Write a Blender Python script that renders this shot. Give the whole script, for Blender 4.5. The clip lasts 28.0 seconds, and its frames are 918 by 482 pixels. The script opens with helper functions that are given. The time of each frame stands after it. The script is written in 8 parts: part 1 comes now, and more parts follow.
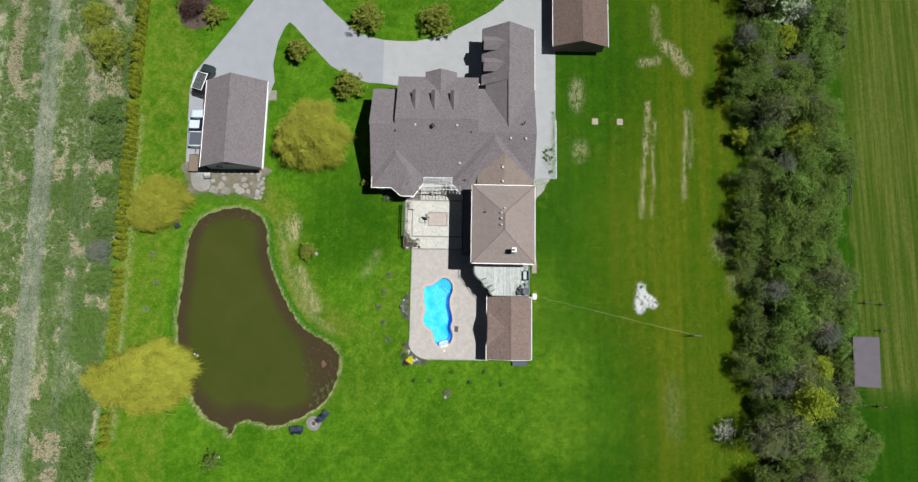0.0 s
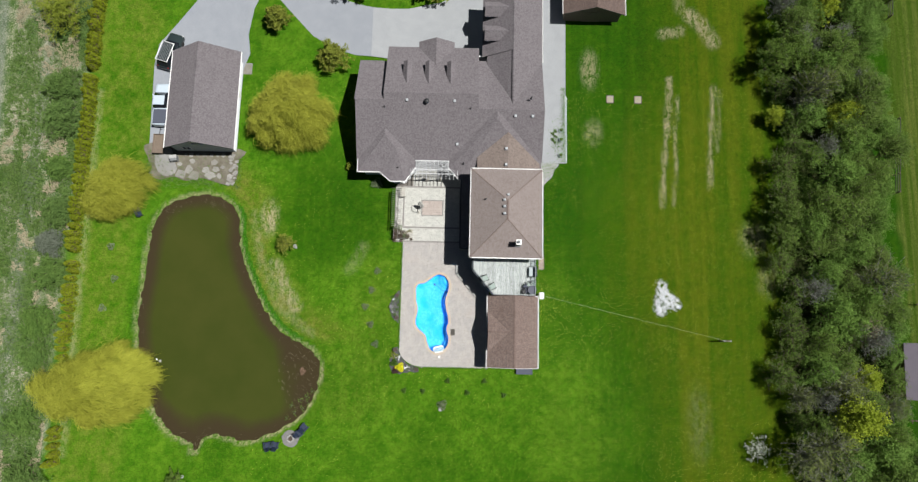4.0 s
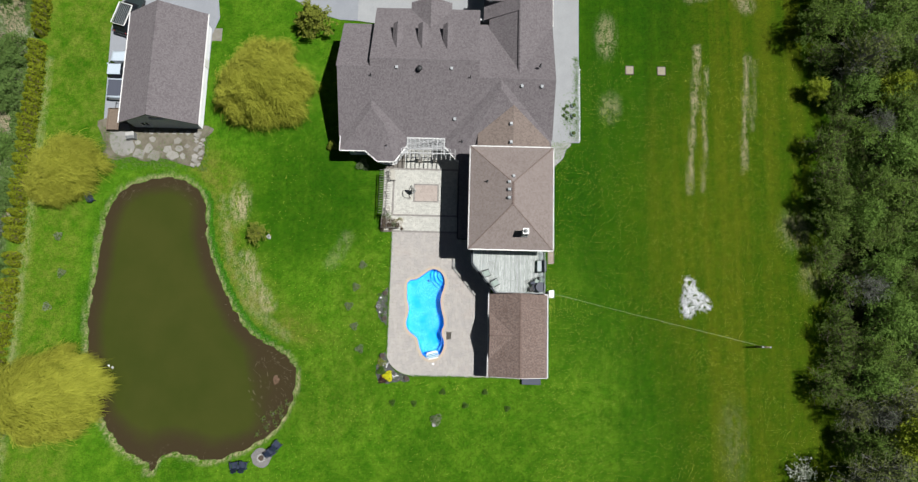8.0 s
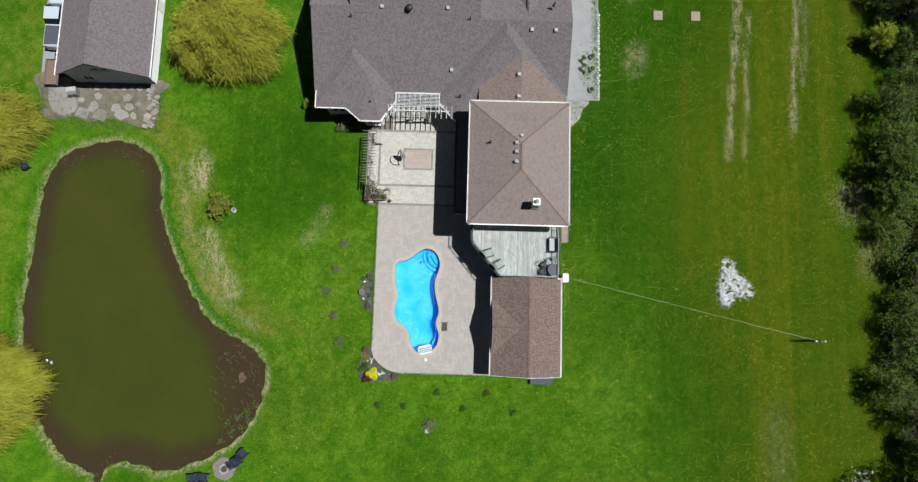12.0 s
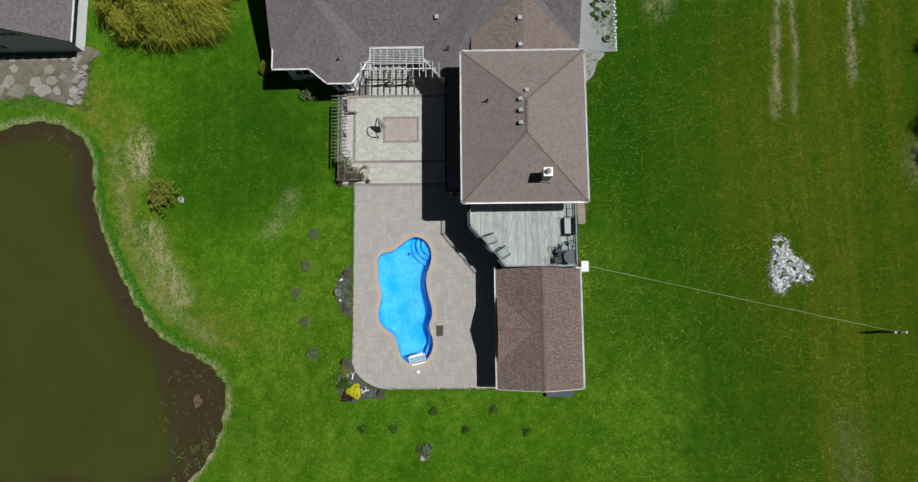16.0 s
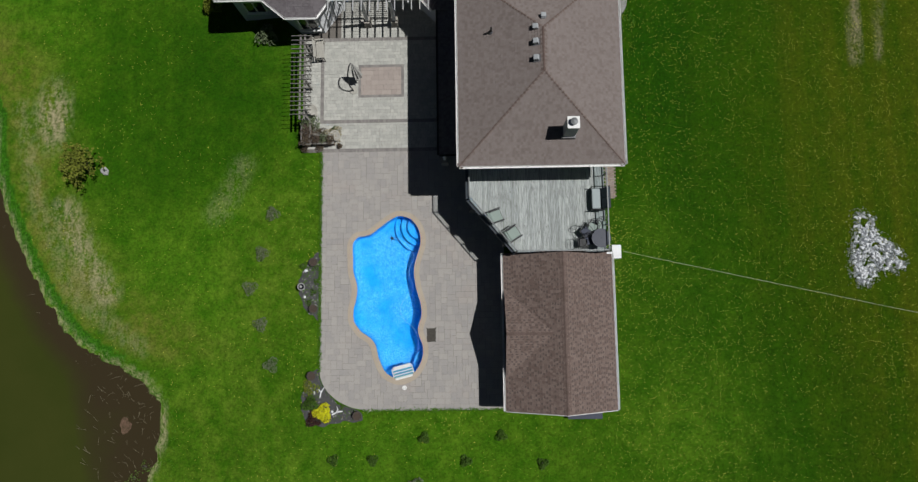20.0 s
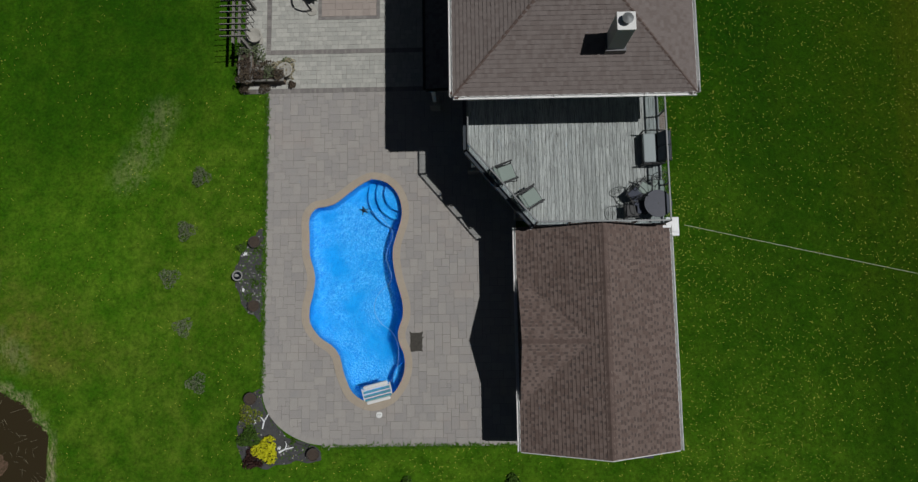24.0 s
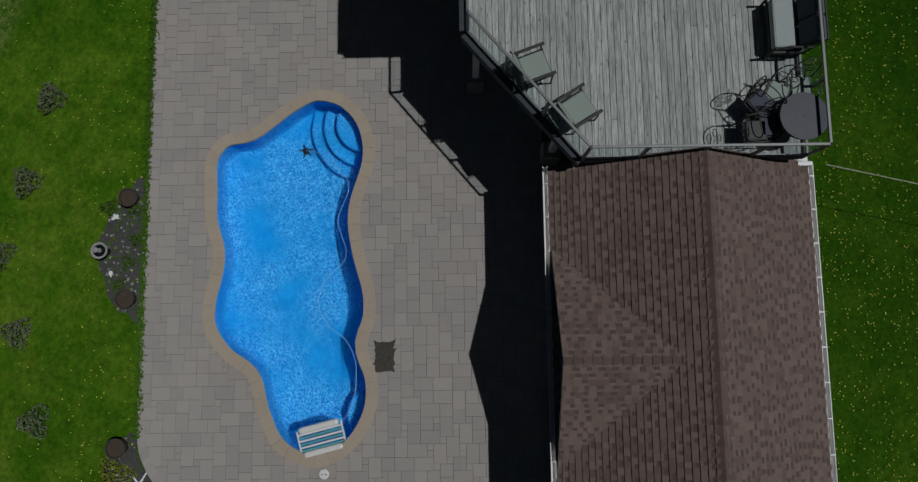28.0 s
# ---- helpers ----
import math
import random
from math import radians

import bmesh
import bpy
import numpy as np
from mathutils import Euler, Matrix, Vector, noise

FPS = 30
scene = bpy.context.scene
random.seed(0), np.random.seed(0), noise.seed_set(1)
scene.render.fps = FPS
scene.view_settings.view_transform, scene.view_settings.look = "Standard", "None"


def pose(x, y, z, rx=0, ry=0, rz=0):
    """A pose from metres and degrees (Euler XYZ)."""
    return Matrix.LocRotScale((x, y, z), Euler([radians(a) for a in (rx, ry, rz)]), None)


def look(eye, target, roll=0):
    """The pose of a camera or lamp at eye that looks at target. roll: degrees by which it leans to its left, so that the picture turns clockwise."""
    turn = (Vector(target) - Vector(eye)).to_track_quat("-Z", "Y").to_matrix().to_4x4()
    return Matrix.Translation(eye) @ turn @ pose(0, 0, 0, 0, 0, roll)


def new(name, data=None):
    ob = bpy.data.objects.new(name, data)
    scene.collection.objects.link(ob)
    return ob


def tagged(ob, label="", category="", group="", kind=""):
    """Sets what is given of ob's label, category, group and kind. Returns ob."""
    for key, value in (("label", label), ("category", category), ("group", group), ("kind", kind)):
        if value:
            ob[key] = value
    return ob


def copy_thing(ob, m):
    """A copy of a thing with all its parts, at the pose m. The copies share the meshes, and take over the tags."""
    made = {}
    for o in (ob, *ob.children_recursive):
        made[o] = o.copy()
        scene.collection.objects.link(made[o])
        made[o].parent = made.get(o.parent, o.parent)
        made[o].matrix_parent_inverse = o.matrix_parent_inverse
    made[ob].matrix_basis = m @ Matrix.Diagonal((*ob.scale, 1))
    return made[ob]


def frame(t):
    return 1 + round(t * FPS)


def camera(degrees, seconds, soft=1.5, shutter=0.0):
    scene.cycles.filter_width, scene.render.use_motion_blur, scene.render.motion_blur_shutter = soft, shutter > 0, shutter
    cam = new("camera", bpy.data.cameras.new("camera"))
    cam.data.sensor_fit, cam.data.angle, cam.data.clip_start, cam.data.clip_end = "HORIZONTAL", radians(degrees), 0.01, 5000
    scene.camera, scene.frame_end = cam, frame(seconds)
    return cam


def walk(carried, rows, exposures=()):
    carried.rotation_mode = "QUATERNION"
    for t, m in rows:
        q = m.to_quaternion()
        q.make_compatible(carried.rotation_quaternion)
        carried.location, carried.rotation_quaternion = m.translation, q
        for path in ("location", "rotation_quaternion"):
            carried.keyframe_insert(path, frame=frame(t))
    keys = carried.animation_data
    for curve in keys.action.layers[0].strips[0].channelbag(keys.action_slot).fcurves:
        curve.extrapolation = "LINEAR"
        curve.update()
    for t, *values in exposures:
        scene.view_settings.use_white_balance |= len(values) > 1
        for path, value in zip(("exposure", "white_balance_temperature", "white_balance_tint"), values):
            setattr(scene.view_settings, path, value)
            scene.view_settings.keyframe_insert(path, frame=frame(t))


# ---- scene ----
cam = camera(73.1, 28.0, 1.35)
METRES, EYE, TILT, LEAN, TURN = 68.0, 84.0, -90.0, 0.0, 0.0
ROWS = [
    (0.0, 0.0, 0.0, 0.0, -0.16, 8.76, -1.03),
    (0.5, 0.001, 0.0179, 0.0016, -0.16, 8.76, -1.07),
    (1.0, 0.0023, 0.0361, 0.003, -0.16, 8.78, -1.11),
    (1.5, 0.0038, 0.0543, 0.0045, -0.17, 8.77, -1.15),
    (2.0, 0.0054, 0.0726, 0.0057, -0.15, 8.76, -1.18),
    (2.5, 0.0065, 0.0905, 0.0069, -0.13, 8.73, -1.21),
    (3.0, 0.0069, 0.1083, 0.0078, -0.11, 8.71, -1.24),
    (3.5, 0.0072, 0.1259, 0.0087, -0.09, 8.67, -1.26),
    (5.5, 0.0099, 0.1975, 0.0089, -0.05, 8.77, -1.32),
    (6.0, 0.0112, 0.2154, 0.0102, -0.04, 8.76, -1.35),
    (6.5, 0.0124, 0.2332, 0.0114, -0.01, 8.75, -1.38),
    (7.0, 0.0128, 0.2511, 0.0125, -0.01, 8.76, -1.4),
    (7.5, 0.0134, 0.2687, 0.0136, 0.01, 8.74, -1.44),
    (8.0, 0.0139, 0.2863, 0.015, 0.04, 8.68, -1.47),
    (8.5, 0.0143, 0.304, 0.0151, 0.06, 8.58, -1.48),
    (9.0, 0.0151, 0.3218, 0.0158, 0.1, 8.32, -1.5),
    (9.5, 0.0161, 0.3397, 0.0162, 0.13, 8.05, -1.52),
    (10.0, 0.0169, 0.3579, 0.0168, 0.16, 7.79, -1.54),
    (10.5, 0.0182, 0.376, 0.0184, 0.19, 7.57, -1.55),
    (11.0, 0.0194, 0.3943, 0.0199, 0.22, 7.48, -1.57),
    (11.5, 0.0201, 0.4124, 0.021, 0.27, 7.42, -1.59),
    (12.0, 0.0209, 0.4302, 0.0222, 0.32, 7.35, -1.61),
    (12.5, 0.0215, 0.4481, 0.0235, 0.34, 7.3, -1.62),
    (14.5, 0.0253, 0.5189, 0.0299, 0.6, 6.88, -1.64),
    (15.0, 0.025, 0.5366, 0.0299, 0.59, 6.87, -1.28),
    (15.5, 0.0256, 0.5543, 0.0308, 0.63, 6.8, -0.41),
    (16.0, 0.0265, 0.5721, 0.0311, 0.7, 6.79, 0.48),
    (16.5, 0.0272, 0.59, 0.0315, 0.73, 6.77, 0.83),
    (17.0, 0.0277, 0.6079, 0.0321, 0.75, 6.72, 0.84),
    (17.5, 0.0281, 0.6257, 0.0328, 0.77, 6.65, 0.83),
    (18.0, 0.0283, 0.6435, 0.0332, 0.8, 6.6, 0.81),
    (18.5, 0.0284, 0.6613, 0.0334, 0.82, 6.56, 0.81),
    (19.0, 0.0285, 0.6791, 0.0339, 0.84, 6.5, 0.8),
    (19.5, 0.0288, 0.697, 0.0339, 0.86, 6.47, 0.8),
    (20.0, 0.029, 0.7147, 0.0342, 0.87, 6.42, 0.79),
    (20.5, 0.0295, 0.7322, 0.0346, 0.91, 6.37, 0.78),
    (21.0, 0.0298, 0.7499, 0.0351, 0.93, 6.3, 0.77),
    (21.5, 0.0302, 0.7678, 0.0345, 0.99, 6.35, 0.76),
    (23.5, 0.0302, 0.8393, 0.0332, 0.98, 6.39, 0.83),
    (24.0, 0.0304, 0.8569, 0.0332, 0.99, 6.36, 0.83),
    (24.5, 0.0301, 0.8745, 0.0324, 0.98, 6.44, 0.81),
    (25.0, 0.0298, 0.8922, 0.0321, 0.98, 6.45, 0.81),
    (25.5, 0.0297, 0.91, 0.0323, 0.99, 6.42, 0.79),
    (26.0, 0.0296, 0.9279, 0.0325, 0.96, 6.37, 0.79),
    (26.5, 0.0298, 0.9459, 0.032, 0.96, 6.41, 0.78),
    (27.0, 0.0299, 0.9638, 0.032, 0.93, 6.34, 0.77),
    (27.5, 0.0299, 0.9814, 0.0316, 0.9, 6.4, 0.78),
    (28.0, 0.0298, 0.998, 0.0318, 0.87, 6.3, 0.78),
]
EXPOSURES = [(0.0, 0.50, 6450, 10), (8.0, 0.42, 6450, 10), (12.0, 0.28, 6430, 10), (17.0, -0.20, 6400, 10), (21.0, -0.53, 6380, 10), (24.5, -1.01, 6350, 10), (27.0, -1.32, 6300, 10), (28.0, -1.46, 6300, 10)]
walk(cam, [(t, pose(0, 0, EYE, TILT, LEAN, TURN) @ pose(METRES * x, METRES * y, METRES * z, 90 + pitch, roll, yaw)) for t, x, y, z, yaw, pitch, roll in ROWS], EXPOSURES)

# ---- world and sun ----
SUN = Vector((0.497, 0.031, 1.0)).normalized()
world = bpy.data.worlds.new("sky")
scene.world = world
world.use_nodes = True
sky = world.node_tree.nodes.new("ShaderNodeTexSky")
sky.sky_type, sky.sun_disc = "NISHITA", False
sky.sun_elevation, sky.sun_rotation = math.asin(SUN.z), math.atan2(SUN.x, SUN.y)
world.node_tree.links.new(sky.outputs[0], world.node_tree.nodes["Background"].inputs[0])
world.node_tree.nodes["Background"].inputs[1].default_value = 0.0145
sun = new("sun", bpy.data.lights.new("sun", "SUN"))
sun.data.energy, sun.data.angle, sun.data.color = 5.0, radians(0.5), (1.0, 0.985, 0.945)
sun.matrix_world = look((60, 5, 120), Vector((60, 5, 120)) - SUN)


# ---- materials ----
class Mat:
    """A node material in the making."""

    def __init__(self, name):
        self.m = bpy.data.materials.new(name)
        self.m.use_nodes = True
        self.t = self.m.node_tree
        self.b = self.t.nodes["Principled BSDF"]
        self.pos = self.t.nodes.new("ShaderNodeNewGeometry")

    def node(self, kind, **kw):
        n = self.t.nodes.new("ShaderNode" + kind)
        for k, v in kw.items():
            n.inputs[k.replace("_", " ")].default_value = v
        return n

    def link(self, a, b):
        self.t.links.new(a, b)

    def noise(self, scale, detail=4.0, rough=0.6, stretch=None, shift=0.0):
        n = self.node("TexNoise", Scale=scale, Detail=detail, Roughness=rough)
        mp = self.node("Mapping")
        mp.inputs["Location"].default_value = (shift, shift * 0.7, 0)
        if stretch:
            mp.inputs["Scale"].default_value = stretch
        self.link(self.pos.outputs["Position"], mp.inputs["Vector"])
        self.link(mp.outputs[0], n.inputs["Vector"])
        return n.outputs["Fac"]

    def ramp(self, fac, a, b):
        n = self.t.nodes.new("ShaderNodeMapRange")
        n.inputs["From Min"].default_value, n.inputs["From Max"].default_value = a, b
        self.link(fac, n.inputs["Value"])
        return n.outputs[0]

    def math(self, op, a, b):
        n = self.t.nodes.new("ShaderNodeMath")
        n.operation = op
        for i, v in enumerate((a, b)):
            if isinstance(v, (int, float)):
                n.inputs[i].default_value = v
            else:
                self.link(v, n.inputs[i])
        return n.outputs[0]

    def mix(self, fac, a, b, mode="MIX"):
        n = self.t.nodes.new("ShaderNodeMix")
        n.data_type, n.blend_type = "RGBA", mode
        for i, v in ((0, fac), (6, a), (7, b)):
            if isinstance(v, (int, float)):
                n.inputs[i].default_value = v
            elif isinstance(v, tuple):
                n.inputs[i].default_value = (*v, 1)
            else:
                self.link(v, n.inputs[i])
        return n.outputs[2]

    def bump(self, height, strength=0.3, distance=0.01):
        n = self.node("Bump", Strength=strength, Distance=distance)
        self.link(height, n.inputs["Height"])
        self.link(n.outputs[0], self.b.inputs["Normal"])

    def colour(self, c):
        if isinstance(c, tuple):
            self.b.inputs["Base Color"].default_value = (*c, 1)
        else:
            self.link(c, self.b.inputs["Base Color"])

    def rand(self, which):
        if which == "island":
            return self.pos.outputs["Random Per Island"]
        return self.t.nodes.new("ShaderNodeObjectInfo").outputs["Random"]


def surface(name, c1, c2, scale=8.0, rough=0.7, bump=0.3, fine=60.0, metal=0.0, rand="", c3=None, stretch=None, stain=None):
    """A surface with broad and fine variation; rand: pieces vary by island or by object between c1 and c3; stain: a colour of large worn patches."""
    k = Mat(name)
    big = k.noise(scale, 5, 0.65, stretch)
    small = k.noise(fine, 3, 0.7, stretch, 3.1)
    col = k.mix(k.ramp(big, 0.3, 0.7), c1, c2)
    if rand:
        col = k.mix(k.math("MULTIPLY", k.rand(rand), 0.85), col, c3)
    col = k.mix(k.ramp(small, 0.35, 0.75), col, k.mix(0.35, col, (0.02, 0.02, 0.02)))
    if stain:
        col = k.mix(k.math("MULTIPLY", k.ramp(k.noise(scale * 0.17, 6, 0.7, None, 7.7), 0.52, 0.72), 0.6), col, stain)
    k.colour(col)
    k.b.inputs["Roughness"].default_value, k.b.inputs["Metallic"].default_value = rough, metal
    k.b.inputs["Diffuse Roughness"].default_value = 0.6
    if bump:
        k.bump(k.math("ADD", small, big), bump, 0.01)
    return k.m


def plain(name, c, rough=0.5, metal=0.0, grain=25.0):
    k = Mat(name)
    n = k.noise(grain, 4, 0.6)
    k.colour(k.mix(k.ramp(n, 0.3, 0.75), c, tuple(v * 0.78 for v in c)))
    k.b.inputs["Roughness"].default_value, k.b.inputs["Metallic"].default_value = rough, metal
    return k.m


def leaf_mat(name, a, b, c):
    """Foliage: colour varies from leaf to leaf and from plant to plant; some light passes through."""
    k = Mat(name)
    tone = k.math("ADD", k.math("MULTIPLY", k.rand("island"), 0.55), k.math("MULTIPLY", k.ramp(k.noise(1.1, 4, 0.65), 0.35, 0.65), 0.45))
    col = k.mix(tone, a, b)
    col = k.mix(k.math("MULTIPLY", k.rand("object"), 0.5), col, c)
    k.colour(col)
    k.b.inputs["Roughness"].default_value = 0.75
    k.b.inputs["Specular IOR Level"].default_value = 0.25
    tr = k.node("BsdfTranslucent")
    k.link(col, tr.inputs["Color"])
    mx = k.node("MixShader", Fac=0.25)
    k.link(k.b.outputs[0], mx.inputs[1])
    k.link(tr.outputs[0], mx.inputs[2])
    k.link(mx.outputs[0], k.t.nodes["Material Output"].inputs[0])
    return k.m


def shingle_mat(name, a, b, c):
    """Laminated asphalt shingles: tabs in three tones, mineral grain, faint streaks."""
    k = Mat(name)
    r = k.rand("island")
    col = k.mix(k.ramp(r, 0.25, 0.6), a, b)
    col = k.mix(k.ramp(r, 0.66, 0.74), col, c)
    col = k.mix(k.math("MULTIPLY", k.ramp(k.noise(0.5, 6, 0.7), 0.42, 0.7), 0.2), col, tuple(v * 1.15 for v in b))
    grain = k.noise(180, 2, 0.8)
    col = k.mix(k.ramp(grain, 0.35, 0.7), k.mix(0.35, col, (0.03, 0.025, 0.022)), col)
    k.colour(col)
    k.b.inputs["Roughness"].default_value = 0.88
    k.b.inputs["Diffuse Roughness"].default_value = 0.3
    k.b.inputs["Specular IOR Level"].default_value = 0.3
    k.bump(grain, 0.4, 0.004)
    return k.m


def lawn_mat():
    k = Mat("lawn")
    a1, a2 = k.node("VertexColor"), k.node("VertexColor")
    a1.layer_name, a2.layer_name = "cover", "field"
    s1, s2 = k.node("SeparateColor"), k.node("SeparateColor")
    k.link(a1.outputs[0], s1.inputs[0])
    k.link(a2.outputs[0], s2.inputs[0])
    a3, s3 = k.node("VertexColor"), k.node("SeparateColor")
    a3.layer_name = "tone"
    k.link(a3.outputs[0], s3.inputs[0])
    wide, mid = k.noise(0.09, 6, 0.65), k.noise(0.9, 6, 0.7, None, 5)
    tuft, blade = k.noise(7, 5, 0.75, None, 2), k.noise(45, 4, 0.8)
    mow = k.noise(1.0, 4, 0.6, (0.9, 0.022, 1.0), 9)
    col = k.mix(k.ramp(wide, 0.35, 0.65), (0.025, 0.112, 0.002), (0.045, 0.146, 0.003))
    col = k.mix(k.math("MULTIPLY", k.ramp(mid, 0.45, 0.75), 0.6), col, (0.088, 0.190, 0.007))
    col = k.mix(k.math("MULTIPLY", k.ramp(mow, 0.40, 0.58), 0.6), col, (0.019, 0.094, 0.002))
    # fresh, lighter young turf; its mask also paints in uneven view brightness
    fresh = k.mix(k.ramp(mid, 0.35, 0.65), (0.066, 0.208, 0.006), (0.146, 0.298, 0.016))
    col = k.mix(k.math("MULTIPLY", a1.outputs["Alpha"], k.ramp(k.math("ADD", wide, k.math("MULTIPLY", mid, 0.35)), 0.34, 0.80)), col, fresh)
    # olive, thinner turf
    olive = k.mix(k.ramp(k.math("ADD", k.math("MULTIPLY", mid, 0.6), k.math("MULTIPLY", mow, 0.8)), 0.58, 0.82), (0.070, 0.148, 0.003), (0.140, 0.182, 0.008))
    col = k.mix(s2.outputs[2], col, olive)
    # yellowed turf on the bank, then the lush strip along the water
    bank = k.mix(k.ramp(mid, 0.35, 0.68), (0.120, 0.205, 0.010), (0.215, 0.235, 0.040))
    col = k.mix(k.math("MULTIPLY", s3.outputs[1], k.ramp(k.math("ADD", mid, k.math("MULTIPLY", wide, 0.5)), 0.50, 0.85)), col, bank)
    lush = k.ramp(k.math("ADD", s3.outputs[0], k.math("MULTIPLY", k.math("SUBTRACT", tuft, 0.5), 0.7)), 0.35, 0.6)
    col = k.mix(lush, col, k.mix(k.ramp(tuft, 0.35, 0.65), (0.028, 0.130, 0.006), (0.062, 0.215, 0.012)))
    # dry, strawy patches
    dry = k.math("MULTIPLY", s1.outputs[1], k.ramp(k.math("ADD", k.math("MULTIPLY", k.noise(2.2, 6, 0.8, (1.0, 0.45, 1.0), 12), 1.0), k.math("MULTIPLY", tuft, 0.6)), 0.71, 0.88))
    col = k.mix(dry, col, (0.47, 0.42, 0.25))
    # wild meadow
    wild = k.mix(k.ramp(mid, 0.38, 0.62), (0.046, 0.112, 0.018), (0.110, 0.182, 0.044))
    wild = k.mix(k.ramp(k.math("ADD", k.math("MULTIPLY", tuft, 0.6), k.math("MULTIPLY", k.noise(0.30, 7, 0.85, (1.0, 0.7, 1.0), 8), 0.8)), 0.67, 0.80), wild, (0.43, 0.41, 0.31))
    wild = k.mix(k.math("MULTIPLY", k.ramp(k.noise(3.4, 6, 0.85, (1.0, 0.6, 1.0), 21), 0.54, 0.68), 0.40), wild, (0.30, 0.31, 0.19))
    wild = k.mix(k.math("MULTIPLY", k.ramp(wide, 0.50, 0.62), 0.7), wild, (0.060, 0.105, 0.024))
    col = k.mix(s1.outputs[0], col, wild)
    # hay field
    hay = k.mix(k.ramp(k.noise(1.0, 4, 0.6, (1.5, 0.05, 1.0), 4), 0.4, 0.65), (0.078, 0.146, 0.012), (0.180, 0.222, 0.042))
    col = k.mix(s2.outputs[0], col, hay)
    # gravelly track and leaf litter
    col = k.mix(k.math("MULTIPLY", s2.outputs[1], k.ramp(tuft, 0.30, 0.55)), col, (0.30, 0.30, 0.285))
    mud = k.mix(k.ramp(tuft, 0.3, 0.7), (0.032, 0.025, 0.013), (0.080, 0.063, 0.037))
    mud = k.mix(s3.outputs[2], mud, k.mix(k.ramp(tuft, 0.3, 0.7), (0.150, 0.088, 0.066), (0.230, 0.140, 0.105)))
    col = k.mix(k.ramp(k.math("ADD", s1.outputs[2], k.math("MULTIPLY", k.math("SUBTRACT", tuft, 0.5), 0.5)), 0.4, 0.6), col, mud)
    # hollows of the tuft and blade bump, their shade painted as near-black green
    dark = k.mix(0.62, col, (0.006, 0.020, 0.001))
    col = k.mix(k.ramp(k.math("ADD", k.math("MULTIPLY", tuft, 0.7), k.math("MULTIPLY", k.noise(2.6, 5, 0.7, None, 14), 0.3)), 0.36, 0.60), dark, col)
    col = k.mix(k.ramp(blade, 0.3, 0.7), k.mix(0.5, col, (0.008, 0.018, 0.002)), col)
    k.colour(col)
    k.b.inputs["Roughness"].default_value = 0.9
    k.b.inputs["Diffuse Roughness"].default_value = 1.0
    k.b.inputs["Specular IOR Level"].default_value = 0.04
    k.bump(k.math("ADD", k.math("MULTIPLY", tuft, 2.0), blade), 0.5, 0.05)
    return k.m


def pool_water_mat():
    k = Mat("pool_water")
    k.b.inputs["Base Color"].default_value = (0.74, 0.95, 1.0, 1)
    k.b.inputs["Roughness"].default_value = 0.0
    k.b.inputs["IOR"].default_value = 1.33
    k.b.inputs["Transmission Weight"].default_value = 1.0
    k.bump(k.math("ADD", k.noise(5, 3, 0.5), k.math("MULTIPLY", k.noise(14, 2, 0.5, None, 3), 0.4)), 0.28, 0.05)
    return k.m


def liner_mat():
    """Printed vinyl liner in blue pebbles, with the water's caustic light web painted on."""
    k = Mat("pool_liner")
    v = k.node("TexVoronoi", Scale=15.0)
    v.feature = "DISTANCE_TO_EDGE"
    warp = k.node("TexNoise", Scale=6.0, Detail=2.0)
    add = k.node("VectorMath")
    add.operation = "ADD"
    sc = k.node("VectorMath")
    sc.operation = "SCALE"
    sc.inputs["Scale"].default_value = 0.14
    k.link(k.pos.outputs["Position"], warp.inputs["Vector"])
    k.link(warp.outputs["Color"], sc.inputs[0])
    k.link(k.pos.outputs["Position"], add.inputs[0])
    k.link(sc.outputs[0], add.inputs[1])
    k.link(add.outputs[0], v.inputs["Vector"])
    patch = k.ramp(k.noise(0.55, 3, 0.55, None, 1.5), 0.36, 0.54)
    # fine caustic light lines, painted into the liner's colour in patches
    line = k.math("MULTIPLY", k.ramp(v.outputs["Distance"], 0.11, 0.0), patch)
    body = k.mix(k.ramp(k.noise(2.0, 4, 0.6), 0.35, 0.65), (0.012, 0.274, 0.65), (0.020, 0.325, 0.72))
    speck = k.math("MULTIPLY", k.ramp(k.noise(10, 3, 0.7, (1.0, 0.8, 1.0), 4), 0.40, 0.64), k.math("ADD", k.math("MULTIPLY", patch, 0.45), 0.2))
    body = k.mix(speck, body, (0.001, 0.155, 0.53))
    # broader caustic ripples, painted as darker cells between brighter seams
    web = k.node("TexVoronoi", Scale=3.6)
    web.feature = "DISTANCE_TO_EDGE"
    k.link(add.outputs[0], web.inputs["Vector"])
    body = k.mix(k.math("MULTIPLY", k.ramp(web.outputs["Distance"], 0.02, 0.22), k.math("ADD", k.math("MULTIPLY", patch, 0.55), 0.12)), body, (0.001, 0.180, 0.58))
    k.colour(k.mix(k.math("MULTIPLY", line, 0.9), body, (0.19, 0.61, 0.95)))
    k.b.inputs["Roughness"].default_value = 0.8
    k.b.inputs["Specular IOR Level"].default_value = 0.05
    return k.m


